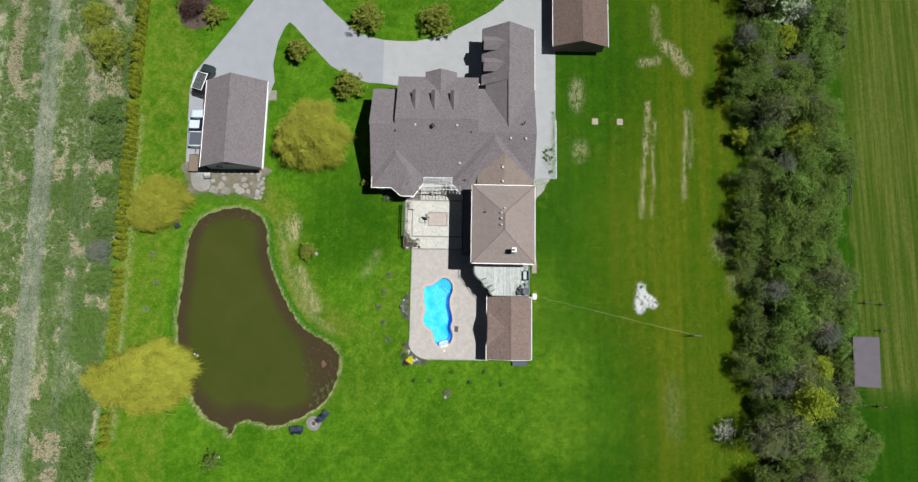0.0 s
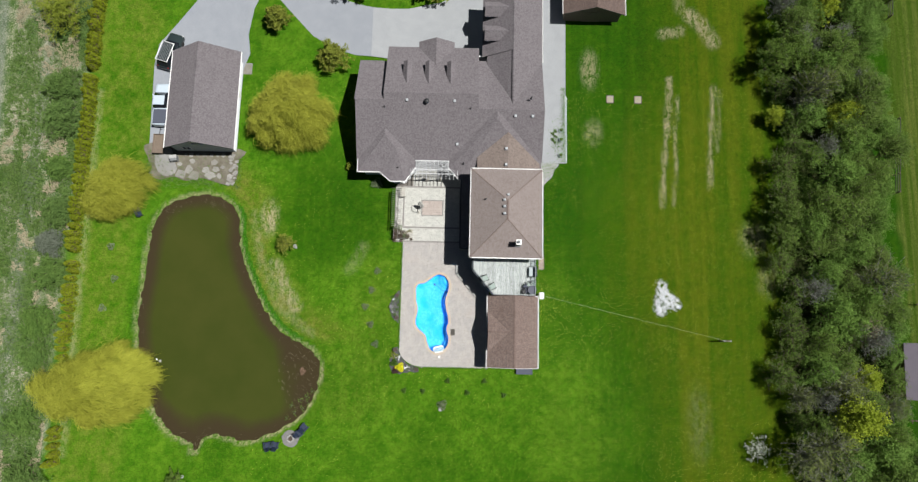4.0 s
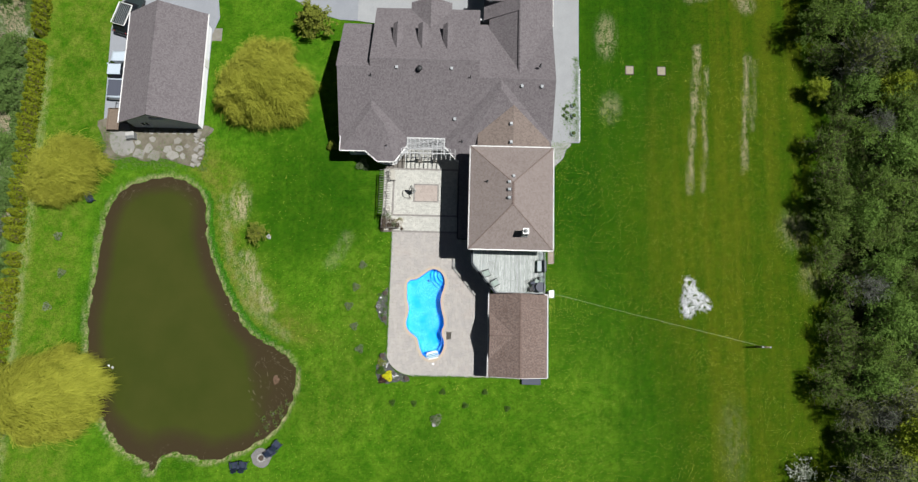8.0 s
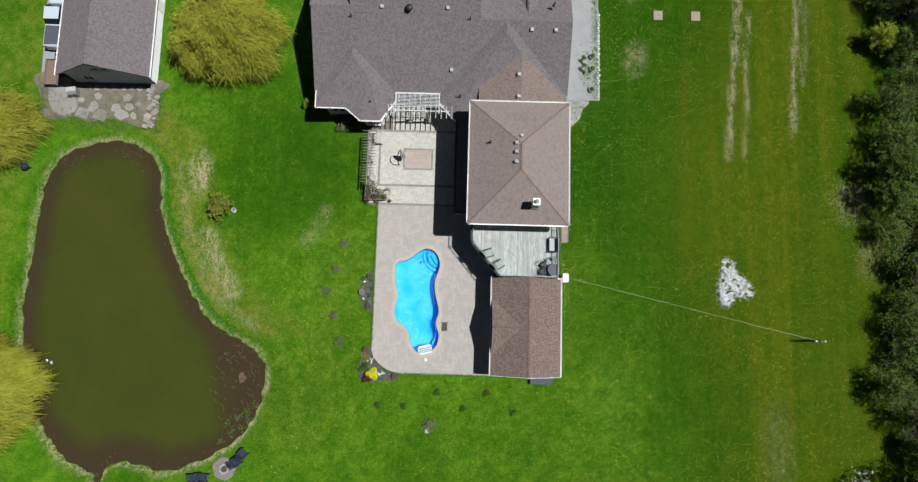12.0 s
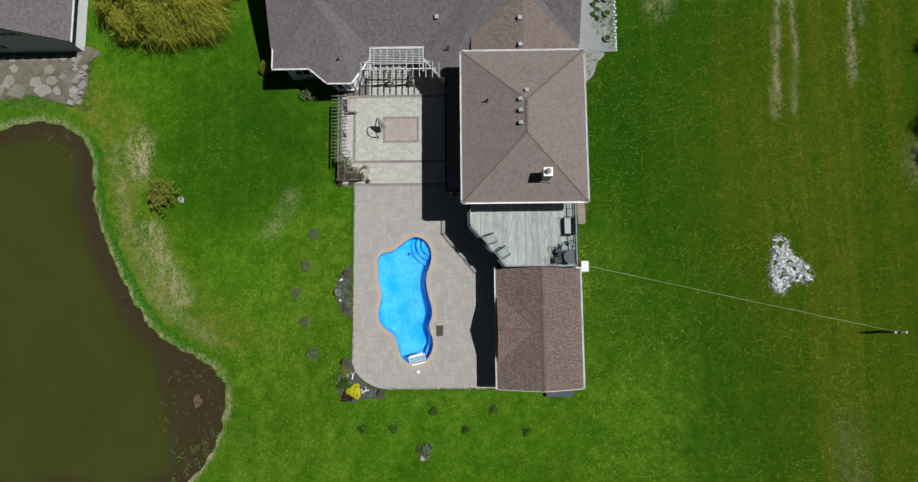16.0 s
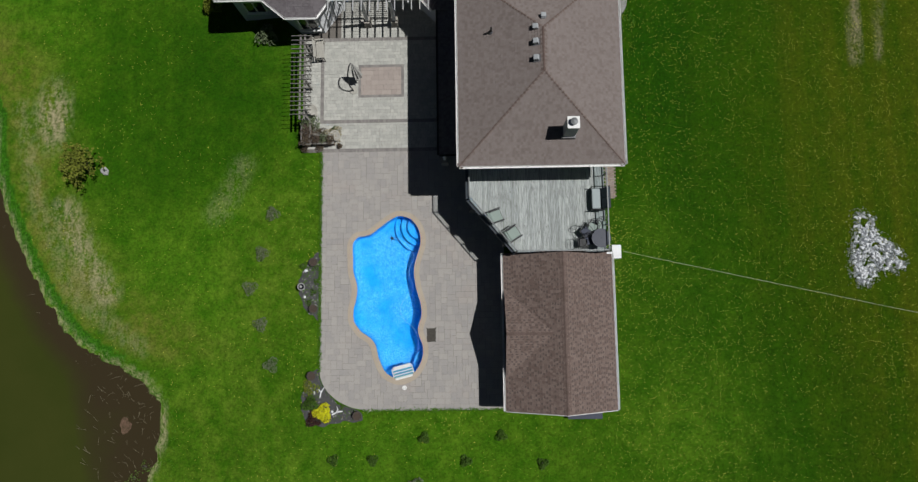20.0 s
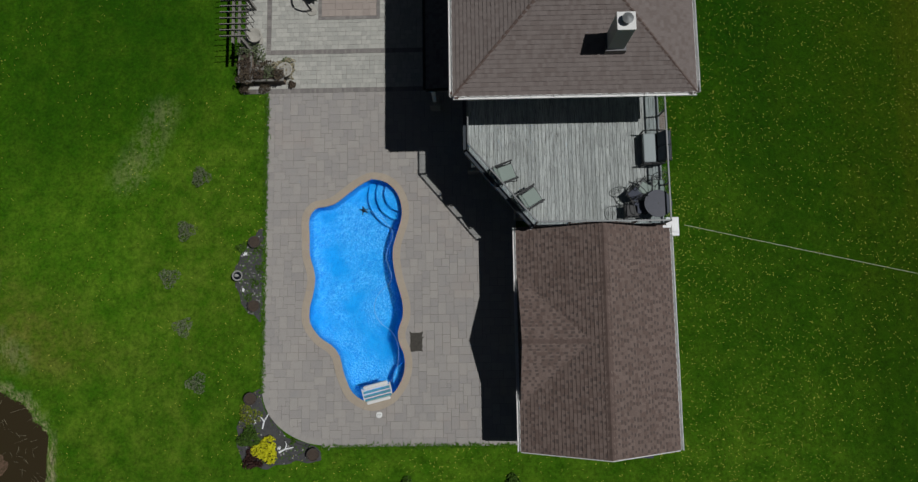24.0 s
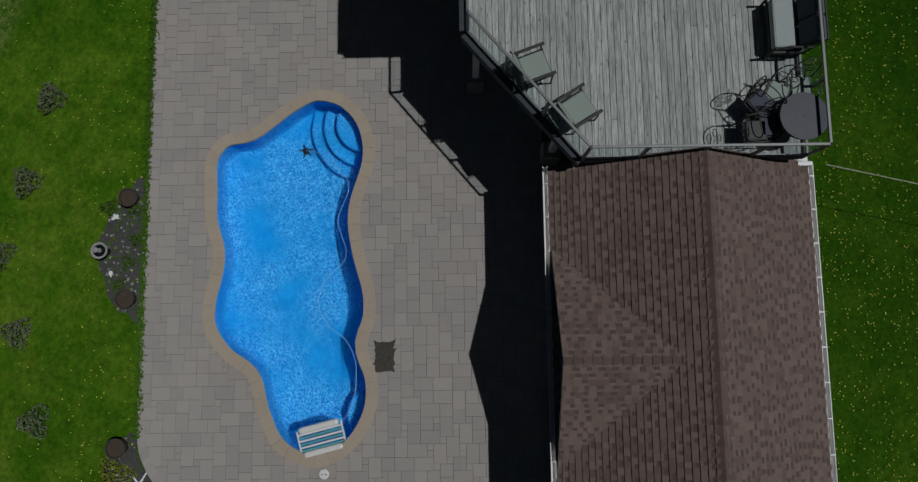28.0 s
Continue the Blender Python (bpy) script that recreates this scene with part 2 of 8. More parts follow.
def pond_mat():
    k = Mat("pond_water")
    a = k.node("VertexColor")
    a.layer_name = "depth"
    s = k.node("SeparateColor")
    k.link(a.outputs[0], s.inputs[0])
    n = k.noise(0.5, 6, 0.7)
    f = k.ramp(k.math("ADD", s.outputs[0], k.math("MULTIPLY", k.math("SUBTRACT", n, 0.5), 0.5)), 0.05, 0.75)
    deep = k.mix(k.ramp(k.noise(0.15, 4, 0.6), 0.35, 0.65), (0.034, 0.044, 0.008), (0.042, 0.049, 0.010))
    k.colour(k.mix(f, (0.037, 0.028, 0.014), deep))
    k.b.inputs["Roughness"].default_value = 0.08
    k.b.inputs["IOR"].default_value = 1.33
    k.bump(k.noise(3.0, 3, 0.5), 0.06, 0.03)
    return k.m


def board_mat(name, a, b, dark):
    """Weathered boards: each its own tone, grain along y, dark knots and stains."""
    k = Mat(name)
    col = k.mix(k.rand("object"), a, b)
    grain = k.noise(42, 5, 0.75, (1.0, 0.05, 1.0))
    col = k.mix(k.ramp(grain, 0.40, 0.62), col, k.mix(0.8, col, dark))
    col = k.mix(k.ramp(k.noise(13, 5, 0.75, (1.0, 0.30, 1.0), 6), 0.59, 0.66), col, dark)
    col = k.mix(k.math("MULTIPLY", k.ramp(k.noise(1.3, 6, 0.75, None, 11), 0.55, 0.75), 0.35), col, (0.30, 0.32, 0.26))
    k.colour(col)
    k.b.inputs["Roughness"].default_value = 0.8
    k.bump(grain, 0.3, 0.006)
    return k.m


def glass_mat(name, tint):
    k = Mat(name)
    clear, gloss = k.node("BsdfTransparent", Color=(*tint, 1)), k.node("BsdfGlossy", Roughness=0.03)
    mx = k.node("MixShader", Fac=0.04)
    k.link(clear.outputs[0], mx.inputs[1])
    k.link(gloss.outputs[0], mx.inputs[2])
    k.link(mx.outputs[0], k.t.nodes["Material Output"].inputs[0])
    return k.m


LAWN = lawn_mat()
SHINGLE_BROWN = shingle_mat("shingle_brown", (0.190, 0.140, 0.122), (0.224, 0.168, 0.148), (0.160, 0.113, 0.097))
SHINGLE_HIP = shingle_mat("shingle_hip", (0.232, 0.196, 0.184), (0.254, 0.217, 0.204), (0.208, 0.172, 0.160))
SHINGLE_GREY = shingle_mat("shingle_grey", (0.152, 0.137, 0.146), (0.176, 0.160, 0.170), (0.126, 0.112, 0.121))
SHINGLE_LINK = shingle_mat("shingle_tan", (0.205, 0.165, 0.145), (0.230, 0.188, 0.166), (0.172, 0.136, 0.120))
SHINGLE_CAP = surface("shingle_cap", (0.140, 0.096, 0.082), (0.172, 0.122, 0.106), 5, 0.9, 0.3, 120, rand="object", c3=(0.110, 0.074, 0.062))
VENT_METAL = plain("dull_vent_metal", (0.40, 0.42, 0.44), 0.45)
OLD_SLAB = surface("old_slab", (0.25, 0.24, 0.22), (0.19, 0.18, 0.16), 1.6, 0.9, 0.4, 40, rand="object", c3=(0.33, 0.32, 0.30), stain=(0.13, 0.12, 0.08))
WEATHERED_RAIL = surface("weathered_rail", (0.13, 0.125, 0.115), (0.09, 0.085, 0.08), 5, 0.9, 0.3, 60)
SHINGLE_RED = shingle_mat("shingle_red_brown", (0.130, 0.092, 0.078), (0.160, 0.116, 0.100), (0.100, 0.068, 0.058))
SIDING = surface("siding", (0.62, 0.63, 0.64), (0.55, 0.57, 0.59), 1.5, 0.6, 0.1)
STONE_WALL = surface("stone_cladding", (0.30, 0.28, 0.25), (0.42, 0.39, 0.34), 5, 0.85, 0.6)
WHITE = plain("white_paint", (0.80, 0.80, 0.79), 0.4)
WHITE_METAL = plain("white_metal", (0.66, 0.67, 0.69), 0.35)
PERGOLA_PAINT = plain("weathered_white_paint", (0.52, 0.53, 0.54), 0.6)
DARK_METAL = plain("black_metal", (0.020, 0.021, 0.023), 0.6)
GREY_METAL = plain("grey_metal", (0.20, 0.21, 0.215), 0.5, 0.2)
LEAD = plain("lead_flashing", (0.14, 0.14, 0.15), 0.5, 0.3)
ASPHALT = surface("asphalt", (0.245, 0.262, 0.292), (0.280, 0.297, 0.325), 0.6, 0.9, 0.2, 90, stain=(0.215, 0.228, 0.252))
CONCRETE = surface("concrete", (0.30, 0.312, 0.325), (0.345, 0.357, 0.368), 0.7, 0.85, 0.2, 70, stain=(0.27, 0.28, 0.285))
JOINT = surface("joint_sand", (0.15, 0.135, 0.12), (0.19, 0.172, 0.152), 12, 0.95, 0.3)
PAVER = surface("paver", (0.385, 0.362, 0.346), (0.348, 0.335, 0.326), 2.2, 0.85, 0.35, 120, rand="object", c3=(0.440, 0.414, 0.386), stain=(0.366, 0.318, 0.288))
PAVER_REST = surface("paver_rest", (0.385, 0.362, 0.346), (0.348, 0.335, 0.326), 2.2, 0.85, 0.35, 120, rand="island", c3=(0.440, 0.414, 0.386), stain=(0.366, 0.318, 0.288))
PAVER_PALE = surface("paver_pale", (0.46, 0.46, 0.425), (0.415, 0.415, 0.385), 3, 0.85, 0.35, 120, rand="island", c3=(0.58, 0.575, 0.53), stain=(0.35, 0.355, 0.33))
PAVER_DARK = surface("paver_dark", (0.20, 0.185, 0.18), (0.25, 0.235, 0.225), 4, 0.85, 0.3, 110, rand="island", c3=(0.33, 0.31, 0.29))
PAVER_ROSE = surface("paver_rose", (0.405, 0.345, 0.312), (0.37, 0.318, 0.288), 3, 0.85, 0.3, 110, rand="island", c3=(0.46, 0.40, 0.36))
COPING = surface("coping_stone", (0.478, 0.408, 0.325), (0.442, 0.376, 0.300), 4, 0.8, 0.2, 100, rand="object", c3=(0.495, 0.425, 0.340))
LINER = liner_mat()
POOL_WATER = pool_water_mat()
POND_WATER = pond_mat()
DECK_BOARD = board_mat("deck_board", (0.365, 0.395, 0.39), (0.53, 0.565, 0.555), (0.12, 0.128, 0.120))
DECK_RIM = surface("slate_rim_board", (0.050, 0.058, 0.072), (0.070, 0.078, 0.092), 5, 0.8, 0.3, 60)
OLD_WOOD = surface("old_wood", (0.20, 0.155, 0.115), (0.14, 0.105, 0.08), 6, 0.85, 0.4, 80)
GREY_WOOD = surface("grey_wood", (0.27, 0.26, 0.24), (0.20, 0.19, 0.175), 5, 0.85, 0.3, 80)
PALE_WOOD = surface("pale_wood", (0.50, 0.48, 0.43), (0.40, 0.385, 0.345), 5, 0.8, 0.3, 80)
BARK = surface("bark", (0.085, 0.062, 0.042), (0.13, 0.10, 0.075), 7, 0.95, 0.7, 40)
TWIG = surface("grey_twig", (0.150, 0.147, 0.132), (0.22, 0.215, 0.195), 7, 0.95, 0.3, 40)
REED = surface("pond_reed", (0.21, 0.185, 0.115), (0.15, 0.13, 0.08), 7, 0.95, 0.2, 40)
STRAW = surface("dead_reed", (0.36, 0.32, 0.20), (0.27, 0.235, 0.15), 7, 0.95, 0.2, 40)
LIMESTONE = surface("limestone", (0.80, 0.82, 0.85), (0.70, 0.72, 0.76), 6, 0.85, 0.3, 50, rand="object", c3=(0.88, 0.89, 0.90))
FLAG = surface("flagstone", (0.36, 0.36, 0.35), (0.28, 0.28, 0.27), 2, 0.85, 0.4, 50, rand="object", c3=(0.42, 0.42, 0.41))
RUBBLE = surface("rubble_soil", (0.190, 0.172, 0.138), (0.100, 0.088, 0.056), 0.9, 0.95, 0.8, 14, stain=(0.060, 0.090, 0.022))
MULCH = surface("mulch", (0.055, 0.055, 0.058), (0.090, 0.090, 0.092), 9, 0.95, 0.8, 45)
SOIL = surface("soil", (0.055, 0.040, 0.030), (0.085, 0.062, 0.045), 9, 0.95, 0.8, 45)
TERRACOTTA = plain("brown_pot", (0.060, 0.048, 0.042), 0.6)
FABRIC_PALE = plain("pale_cushion", (0.28, 0.34, 0.31), 0.9)
FABRIC_DARK = plain("slate_cushion", (0.065, 0.073, 0.100), 0.9)
GLASS = glass_mat("rail_glass", (0.93, 0.96, 0.97))
DARK_GLASS = plain("window_glass", (0.012, 0.015, 0.020), 0.05)
YELLOW_PETAL = plain("yellow_petal", (0.72, 0.72, 0.10), 0.7)
LEAF_WILLOW = leaf_mat("willow_leaf", (0.200, 0.222, 0.018), (0.385, 0.395, 0.052), (0.300, 0.315, 0.034))
LEAF_WOOD = leaf_mat("wood_leaf", (0.042, 0.096, 0.012), (0.165, 0.250, 0.038), (0.110, 0.160, 0.034))
LEAF_BUD = leaf_mat("opening_bud_leaf", (0.080, 0.115, 0.026), (0.215, 0.255, 0.072), (0.130, 0.155, 0.045))
LEAF_BRIGHT = leaf_mat("bright_leaf", (0.150, 0.200, 0.018), (0.250, 0.285, 0.035), (0.190, 0.240, 0.020))
LEAF_LIME = leaf_mat("lime_leaf", (0.150, 0.220, 0.012), (0.330, 0.400, 0.030), (0.240, 0.300, 0.018))
LEAF_GREY = leaf_mat("grey_leaf", (0.085, 0.115, 0.060), (0.190, 0.210, 0.155), (0.150, 0.170, 0.150))
LEAF_ORNAMENTAL = leaf_mat("ornamental_leaf", (0.095, 0.130, 0.014), (0.250, 0.270, 0.038), (0.160, 0.190, 0.024))
LEAF_RED = leaf_mat("red_leaf", (0.045, 0.020, 0.018), (0.075, 0.035, 0.028), (0.050, 0.025, 0.020))
LEAF_CEDAR = leaf_mat("cedar_leaf", (0.120, 0.165, 0.006), (0.245, 0.285, 0.013), (0.170, 0.208, 0.008))
LEAF_SHRUB = leaf_mat("shrub_leaf", (0.075, 0.155, 0.022), (0.160, 0.260, 0.045), (0.110, 0.190, 0.030))
LEAF_GREEN = leaf_mat("plant_leaf", (0.050, 0.110, 0.014), (0.090, 0.170, 0.020), (0.070, 0.140, 0.020))
LEAF_TURF = leaf_mat("turf_leaf", (0.050, 0.150, 0.006), (0.110, 0.240, 0.014), (0.075, 0.190, 0.010))
LEAF_MEADOW = leaf_mat("meadow_leaf", (0.066, 0.135, 0.024), (0.150, 0.225, 0.058), (0.105, 0.172, 0.040))
LEAF_DULL = leaf_mat("lavender_leaf", (0.120, 0.160, 0.080), (0.205, 0.255, 0.140), (0.150, 0.170, 0.095))


# ---- building helpers ----
class Geo:
    """Vertices and faces of one mesh in the making."""

    def __init__(self):
        self.v, self.f = [], []

    def add(self, verts, faces):
        n = len(self.v)
        self.v += [tuple(p) for p in verts]
        self.f += [tuple(i + n for i in q) for q in faces]
        return self

    def box(self, x0, x1, y0, y1, z0, z1, b=0.0, m=None):
        """A box with chamfered edges, by the chamfer b."""
        if b <= 0:
            p = [(x, y, z) for x in (x0, x1) for y in (y0, y1) for z in (z0, z1)]
            q = [(0, 1, 3, 2), (4, 6, 7, 5), (0, 4, 5, 1), (2, 3, 7, 6), (0, 2, 6, 4), (1, 5, 7, 3)]
        else:
            bm = bmesh.new()
            bmesh.ops.create_cube(bm, size=1)
            for w in bm.verts:
                w.co = (x0 + (w.co.x + .5) * (x1 - x0), y0 + (w.co.y + .5) * (y1 - y0), z0 + (w.co.z + .5) * (z1 - z0))
            bmesh.ops.bevel(bm, geom=bm.edges[:], offset=b, segments=2, profile=0.5, affect="EDGES")
            bm.verts.index_update()
            p = [tuple(w.co) for w in bm.verts]
            q = [[w.index for w in g.verts] for g in bm.faces]
            bm.free()
        if m is not None:
            p = [m @ Vector(w) for w in p]
        return self.add(p, q)

    def prism(self, poly, z0, z1, m=None):
        n = len(poly)
        p = [(x, y, z0) for x, y in poly] + [(x, y, z1) for x, y in poly]
        q = [tuple(reversed(range(n))), tuple(range(n, 2 * n))] + [(i, (i + 1) % n, n + (i + 1) % n, n + i) for i in range(n)]
        if m is not None:
            p = [m @ Vector(w) for w in p]
        return self.add(p, q)

    def tube(self, path, r, seg=6, r2=None):
        """A round bar along a path, from the radius r to r2."""
        path = [Vector(p) for p in path]
        rings = []
        for i, p in enumerate(path):
            d = (path[min(i + 1, len(path) - 1)] - path[max(i - 1, 0)]).normalized()
            a = d.cross(Vector((0, 0, 1)) if abs(d.z) < 0.9 else Vector((1, 0, 0))).normalized()
            c = d.cross(a)
            s = r if r2 is None else r + (r2 - r) * i / (len(path) - 1)
            rings.append([p + (a * math.cos(2 * math.pi * k / seg) + c * math.sin(2 * math.pi * k / seg)) * s for k in range(seg)])
        q = [tuple(range(seg)), tuple(reversed(range((len(path) - 1) * seg, len(path) * seg)))]
        for i in range(len(path) - 1):
            q += [(i * seg + k, (i + 1) * seg + k, (i + 1) * seg + (k + 1) % seg, i * seg + (k + 1) % seg) for k in range(seg)]
        return self.add([w for ring in rings for w in ring], q)

    def lathe(self, x, y, prof, seg=20):
        """A turned body round an upright axis; prof: radius and height."""
        p = [(x + r * math.cos(2 * math.pi * k / seg), y + r * math.sin(2 * math.pi * k / seg), z) for r, z in prof for k in range(seg)]
        q = [tuple(reversed(range(seg))), tuple(range((len(prof) - 1) * seg, len(prof) * seg))]
        for i in range(len(prof) - 1):
            q += [(i * seg + k, i * seg + (k + 1) % seg, (i + 1) * seg + (k + 1) % seg, (i + 1) * seg + k) for k in range(seg)]
        return self.add(p, q)

    def mesh(self, name, mat, smooth=False):
        me = bpy.data.meshes.new(name)
        me.from_pydata(self.v, [], self.f)
        me.materials.append(mat)
        if smooth:
            me.shade_smooth()
        return me


def part(name, geo, mat, parent=None, label="", smooth=False):
    """Links a mesh as one object, under a thing or a part if one is given."""
    ob = new(name, geo if isinstance(geo, bpy.types.Mesh) else geo.mesh(name, mat, smooth))
    ob.parent = parent
    return tagged(ob, label)


def thing(name, label, category, group="", at=None):
    ob = new(name)
    ob.empty_display_size = 0.2
    if at is not None:
        ob.matrix_basis = at
    return tagged(ob, label, category, group)


def spline(points, per=6, closed=True):
    """A smooth line through a few points."""
    n, out = len(points), []
    for i in range(n if closed else n - 1):
        a, b, c, d = (Vector(points[(i + k) % n] if closed else points[min(max(i + k, 0), n - 1)]) for k in (-1, 0, 1, 2))
        for j in range(per):
            t = j / per
            out.append(0.5 * ((2 * b) + (c - a) * t + (2 * a - 5 * b + 4 * c - d) * t * t + (3 * b - 3 * c + d - a) * t ** 3))
    if not closed:
        out.append(Vector(points[-1]))
    return [tuple(p) for p in out]


def distance_to(poly, x, y):
    """Signed distance from arrays of points to a closed outline, negative inside."""
    x, y = np.asarray(x, float), np.asarray(y, float)
    best, inside = np.full(x.shape, 1e9), np.zeros(x.shape, bool)
    for (ax, ay), (bx, by) in zip(poly, poly[1:] + poly[:1]):
        dx, dy = bx - ax, by - ay
        t = np.clip(((x - ax) * dx + (y - ay) * dy) / (dx * dx + dy * dy + 1e-12), 0, 1)
        best = np.minimum(best, np.hypot(x - ax - t * dx, y - ay - t * dy))
        if dy:
            inside ^= ((ay > y) != (by > y)) & (x < ax + (y - ay) * dx / dy)
    return np.where(inside, -best, best)


def inset(poly, d):
    """An outline moved inwards by d (outlines run counter-clockwise)."""
    out, n = [], len(poly)
    for i in range(n):
        a, b = Vector(poly[i - 1]), Vector(poly[(i + 1) % n])
        t = (b - a).normalized()
        out.append((poly[i][0] - t.y * d, poly[i][1] + t.x * d))
    return out


def step(a, b, x):
    t = np.clip((x - a) / (b - a), 0, 1)
    return t * t * (3 - 2 * t)


# ---- plan ----
BASE = -0.6
POND = spline([(-31.5, 17.0), (-35.5, 15.7), (-37.2, 12.5), (-37.6, 6.5), (-37.9, 1.6), (-37.3, -2.5), (-36.0, -7.0), (-33.4, -10.7), (-31.3, -11.9), (-30.3, -12.3), (-29.95, -13.3), (-29.55, -12.2), (-28.3, -11.3), (-26.3, -11.5),
               (-23.5, -11.9), (-18.3, -9.3), (-16.1, -5.0), (-16.8, -1.9), (-20.95, 0.5), (-23.97, 4.65), (-26.45, 10.25), (-27.1, 14.6), (-29.0, 16.6)], 6)
POOL = spline([(-2.0, 8.12), (-2.65, 7.85), (-3.2, 7.45), (-3.8, 7.02), (-4.5, 6.87), (-4.93, 6.3), (-4.93, 5.35), (-4.90, 4.55), (-4.68, 3.75), (-4.74, 3.1), (-4.89, 2.45), (-4.84, 1.7), (-4.36, 1.0), (-3.68, 0.48), (-3.42, -0.4),
               (-2.98, -1.28), (-2.15, -1.75), (-1.4, -1.64), (-0.79, -1.18), (-0.38, -0.4), (-0.34, 0.45), (-0.61, 1.25), (-0.41, 1.95), (-0.42, 2.7), (-0.70, 3.75), (-0.80, 4.8), (-0.42, 6.2), (-0.6, 7.25), (-1.2, 7.92)], 5)


def spot(x, y, cx, cy, rx, ry):
    return 1 - step(0.3, 1.0, np.hypot((x - cx) / rx, (y - cy) / ry))


def rect_distance(x, y, x0, x1, y0, y1):
    return np.hypot(np.maximum(np.maximum(x0 - x, x - x1), 0), np.maximum(np.maximum(y0 - y, y - y1), 0))


def ground_height(x, y):
    x, y = np.asarray(x, float), np.asarray(y, float)
    d = np.minimum(rect_distance(x, y, -6.4, 4.0, -3.0, 12.0), rect_distance(x, y, -7.4, 1.0, 12.0, 20.0))
    z = BASE + 0.55 * (1 - step(0.2, 5.5, d)) + 0.05 * np.sin(x * 0.21) * np.cos(y * 0.17) * step(1, 8, d)
    z = np.where(rect_distance(x, y, -6.4, 3.9, -3.1, 11.9) <= 0, -0.16, z)
    s = distance_to(POND, x, y) + 0.18 * np.sin(x * 2.3 + y) * np.sin(y * 2.9 - x)
    bank = np.where(s > 0, BASE - 0.45 + 0.45 * step(0, 1.0, s), BASE - 0.45 - 1.2 * step(0, 3, -s))
    bank = np.where(s < 0, np.maximum(bank, -1.6 + 0.80 * spot(x, y, -17.95, -4.0, 0.75, 1.0)), bank)
    return np.where(s < 1.0, np.minimum(z, bank), z)


def at_ground(x, y):
    return float(ground_height([x], [y])[0])


def axis(a, b, s):
    far = [90, 130, 220, 420, 900, 2400]
    return np.array([a - f for f in reversed(far)] + list(np.arange(a - 60, a, 6.0)) + list(np.arange(a, b, s)) + list(np.arange(b, b + 61, 6.0)) + [b + f for f in far])


def line_mask(x, y, pts, width):
    """How much a point lies on a stroke along an open line."""
    best = np.full(np.shape(x), 1e9)
    for (ax, ay), (bx, by) in zip(pts, pts[1:]):
        dx, dy = bx - ax, by - ay
        t = np.clip(((x - ax) * dx + (y - ay) * dy) / (dx * dx + dy * dy), 0, 1)
        best = np.minimum(best, np.hypot(x - ax - t * dx, y - ay - t * dy))
    return 1 - step(width * 0.3, width, best)


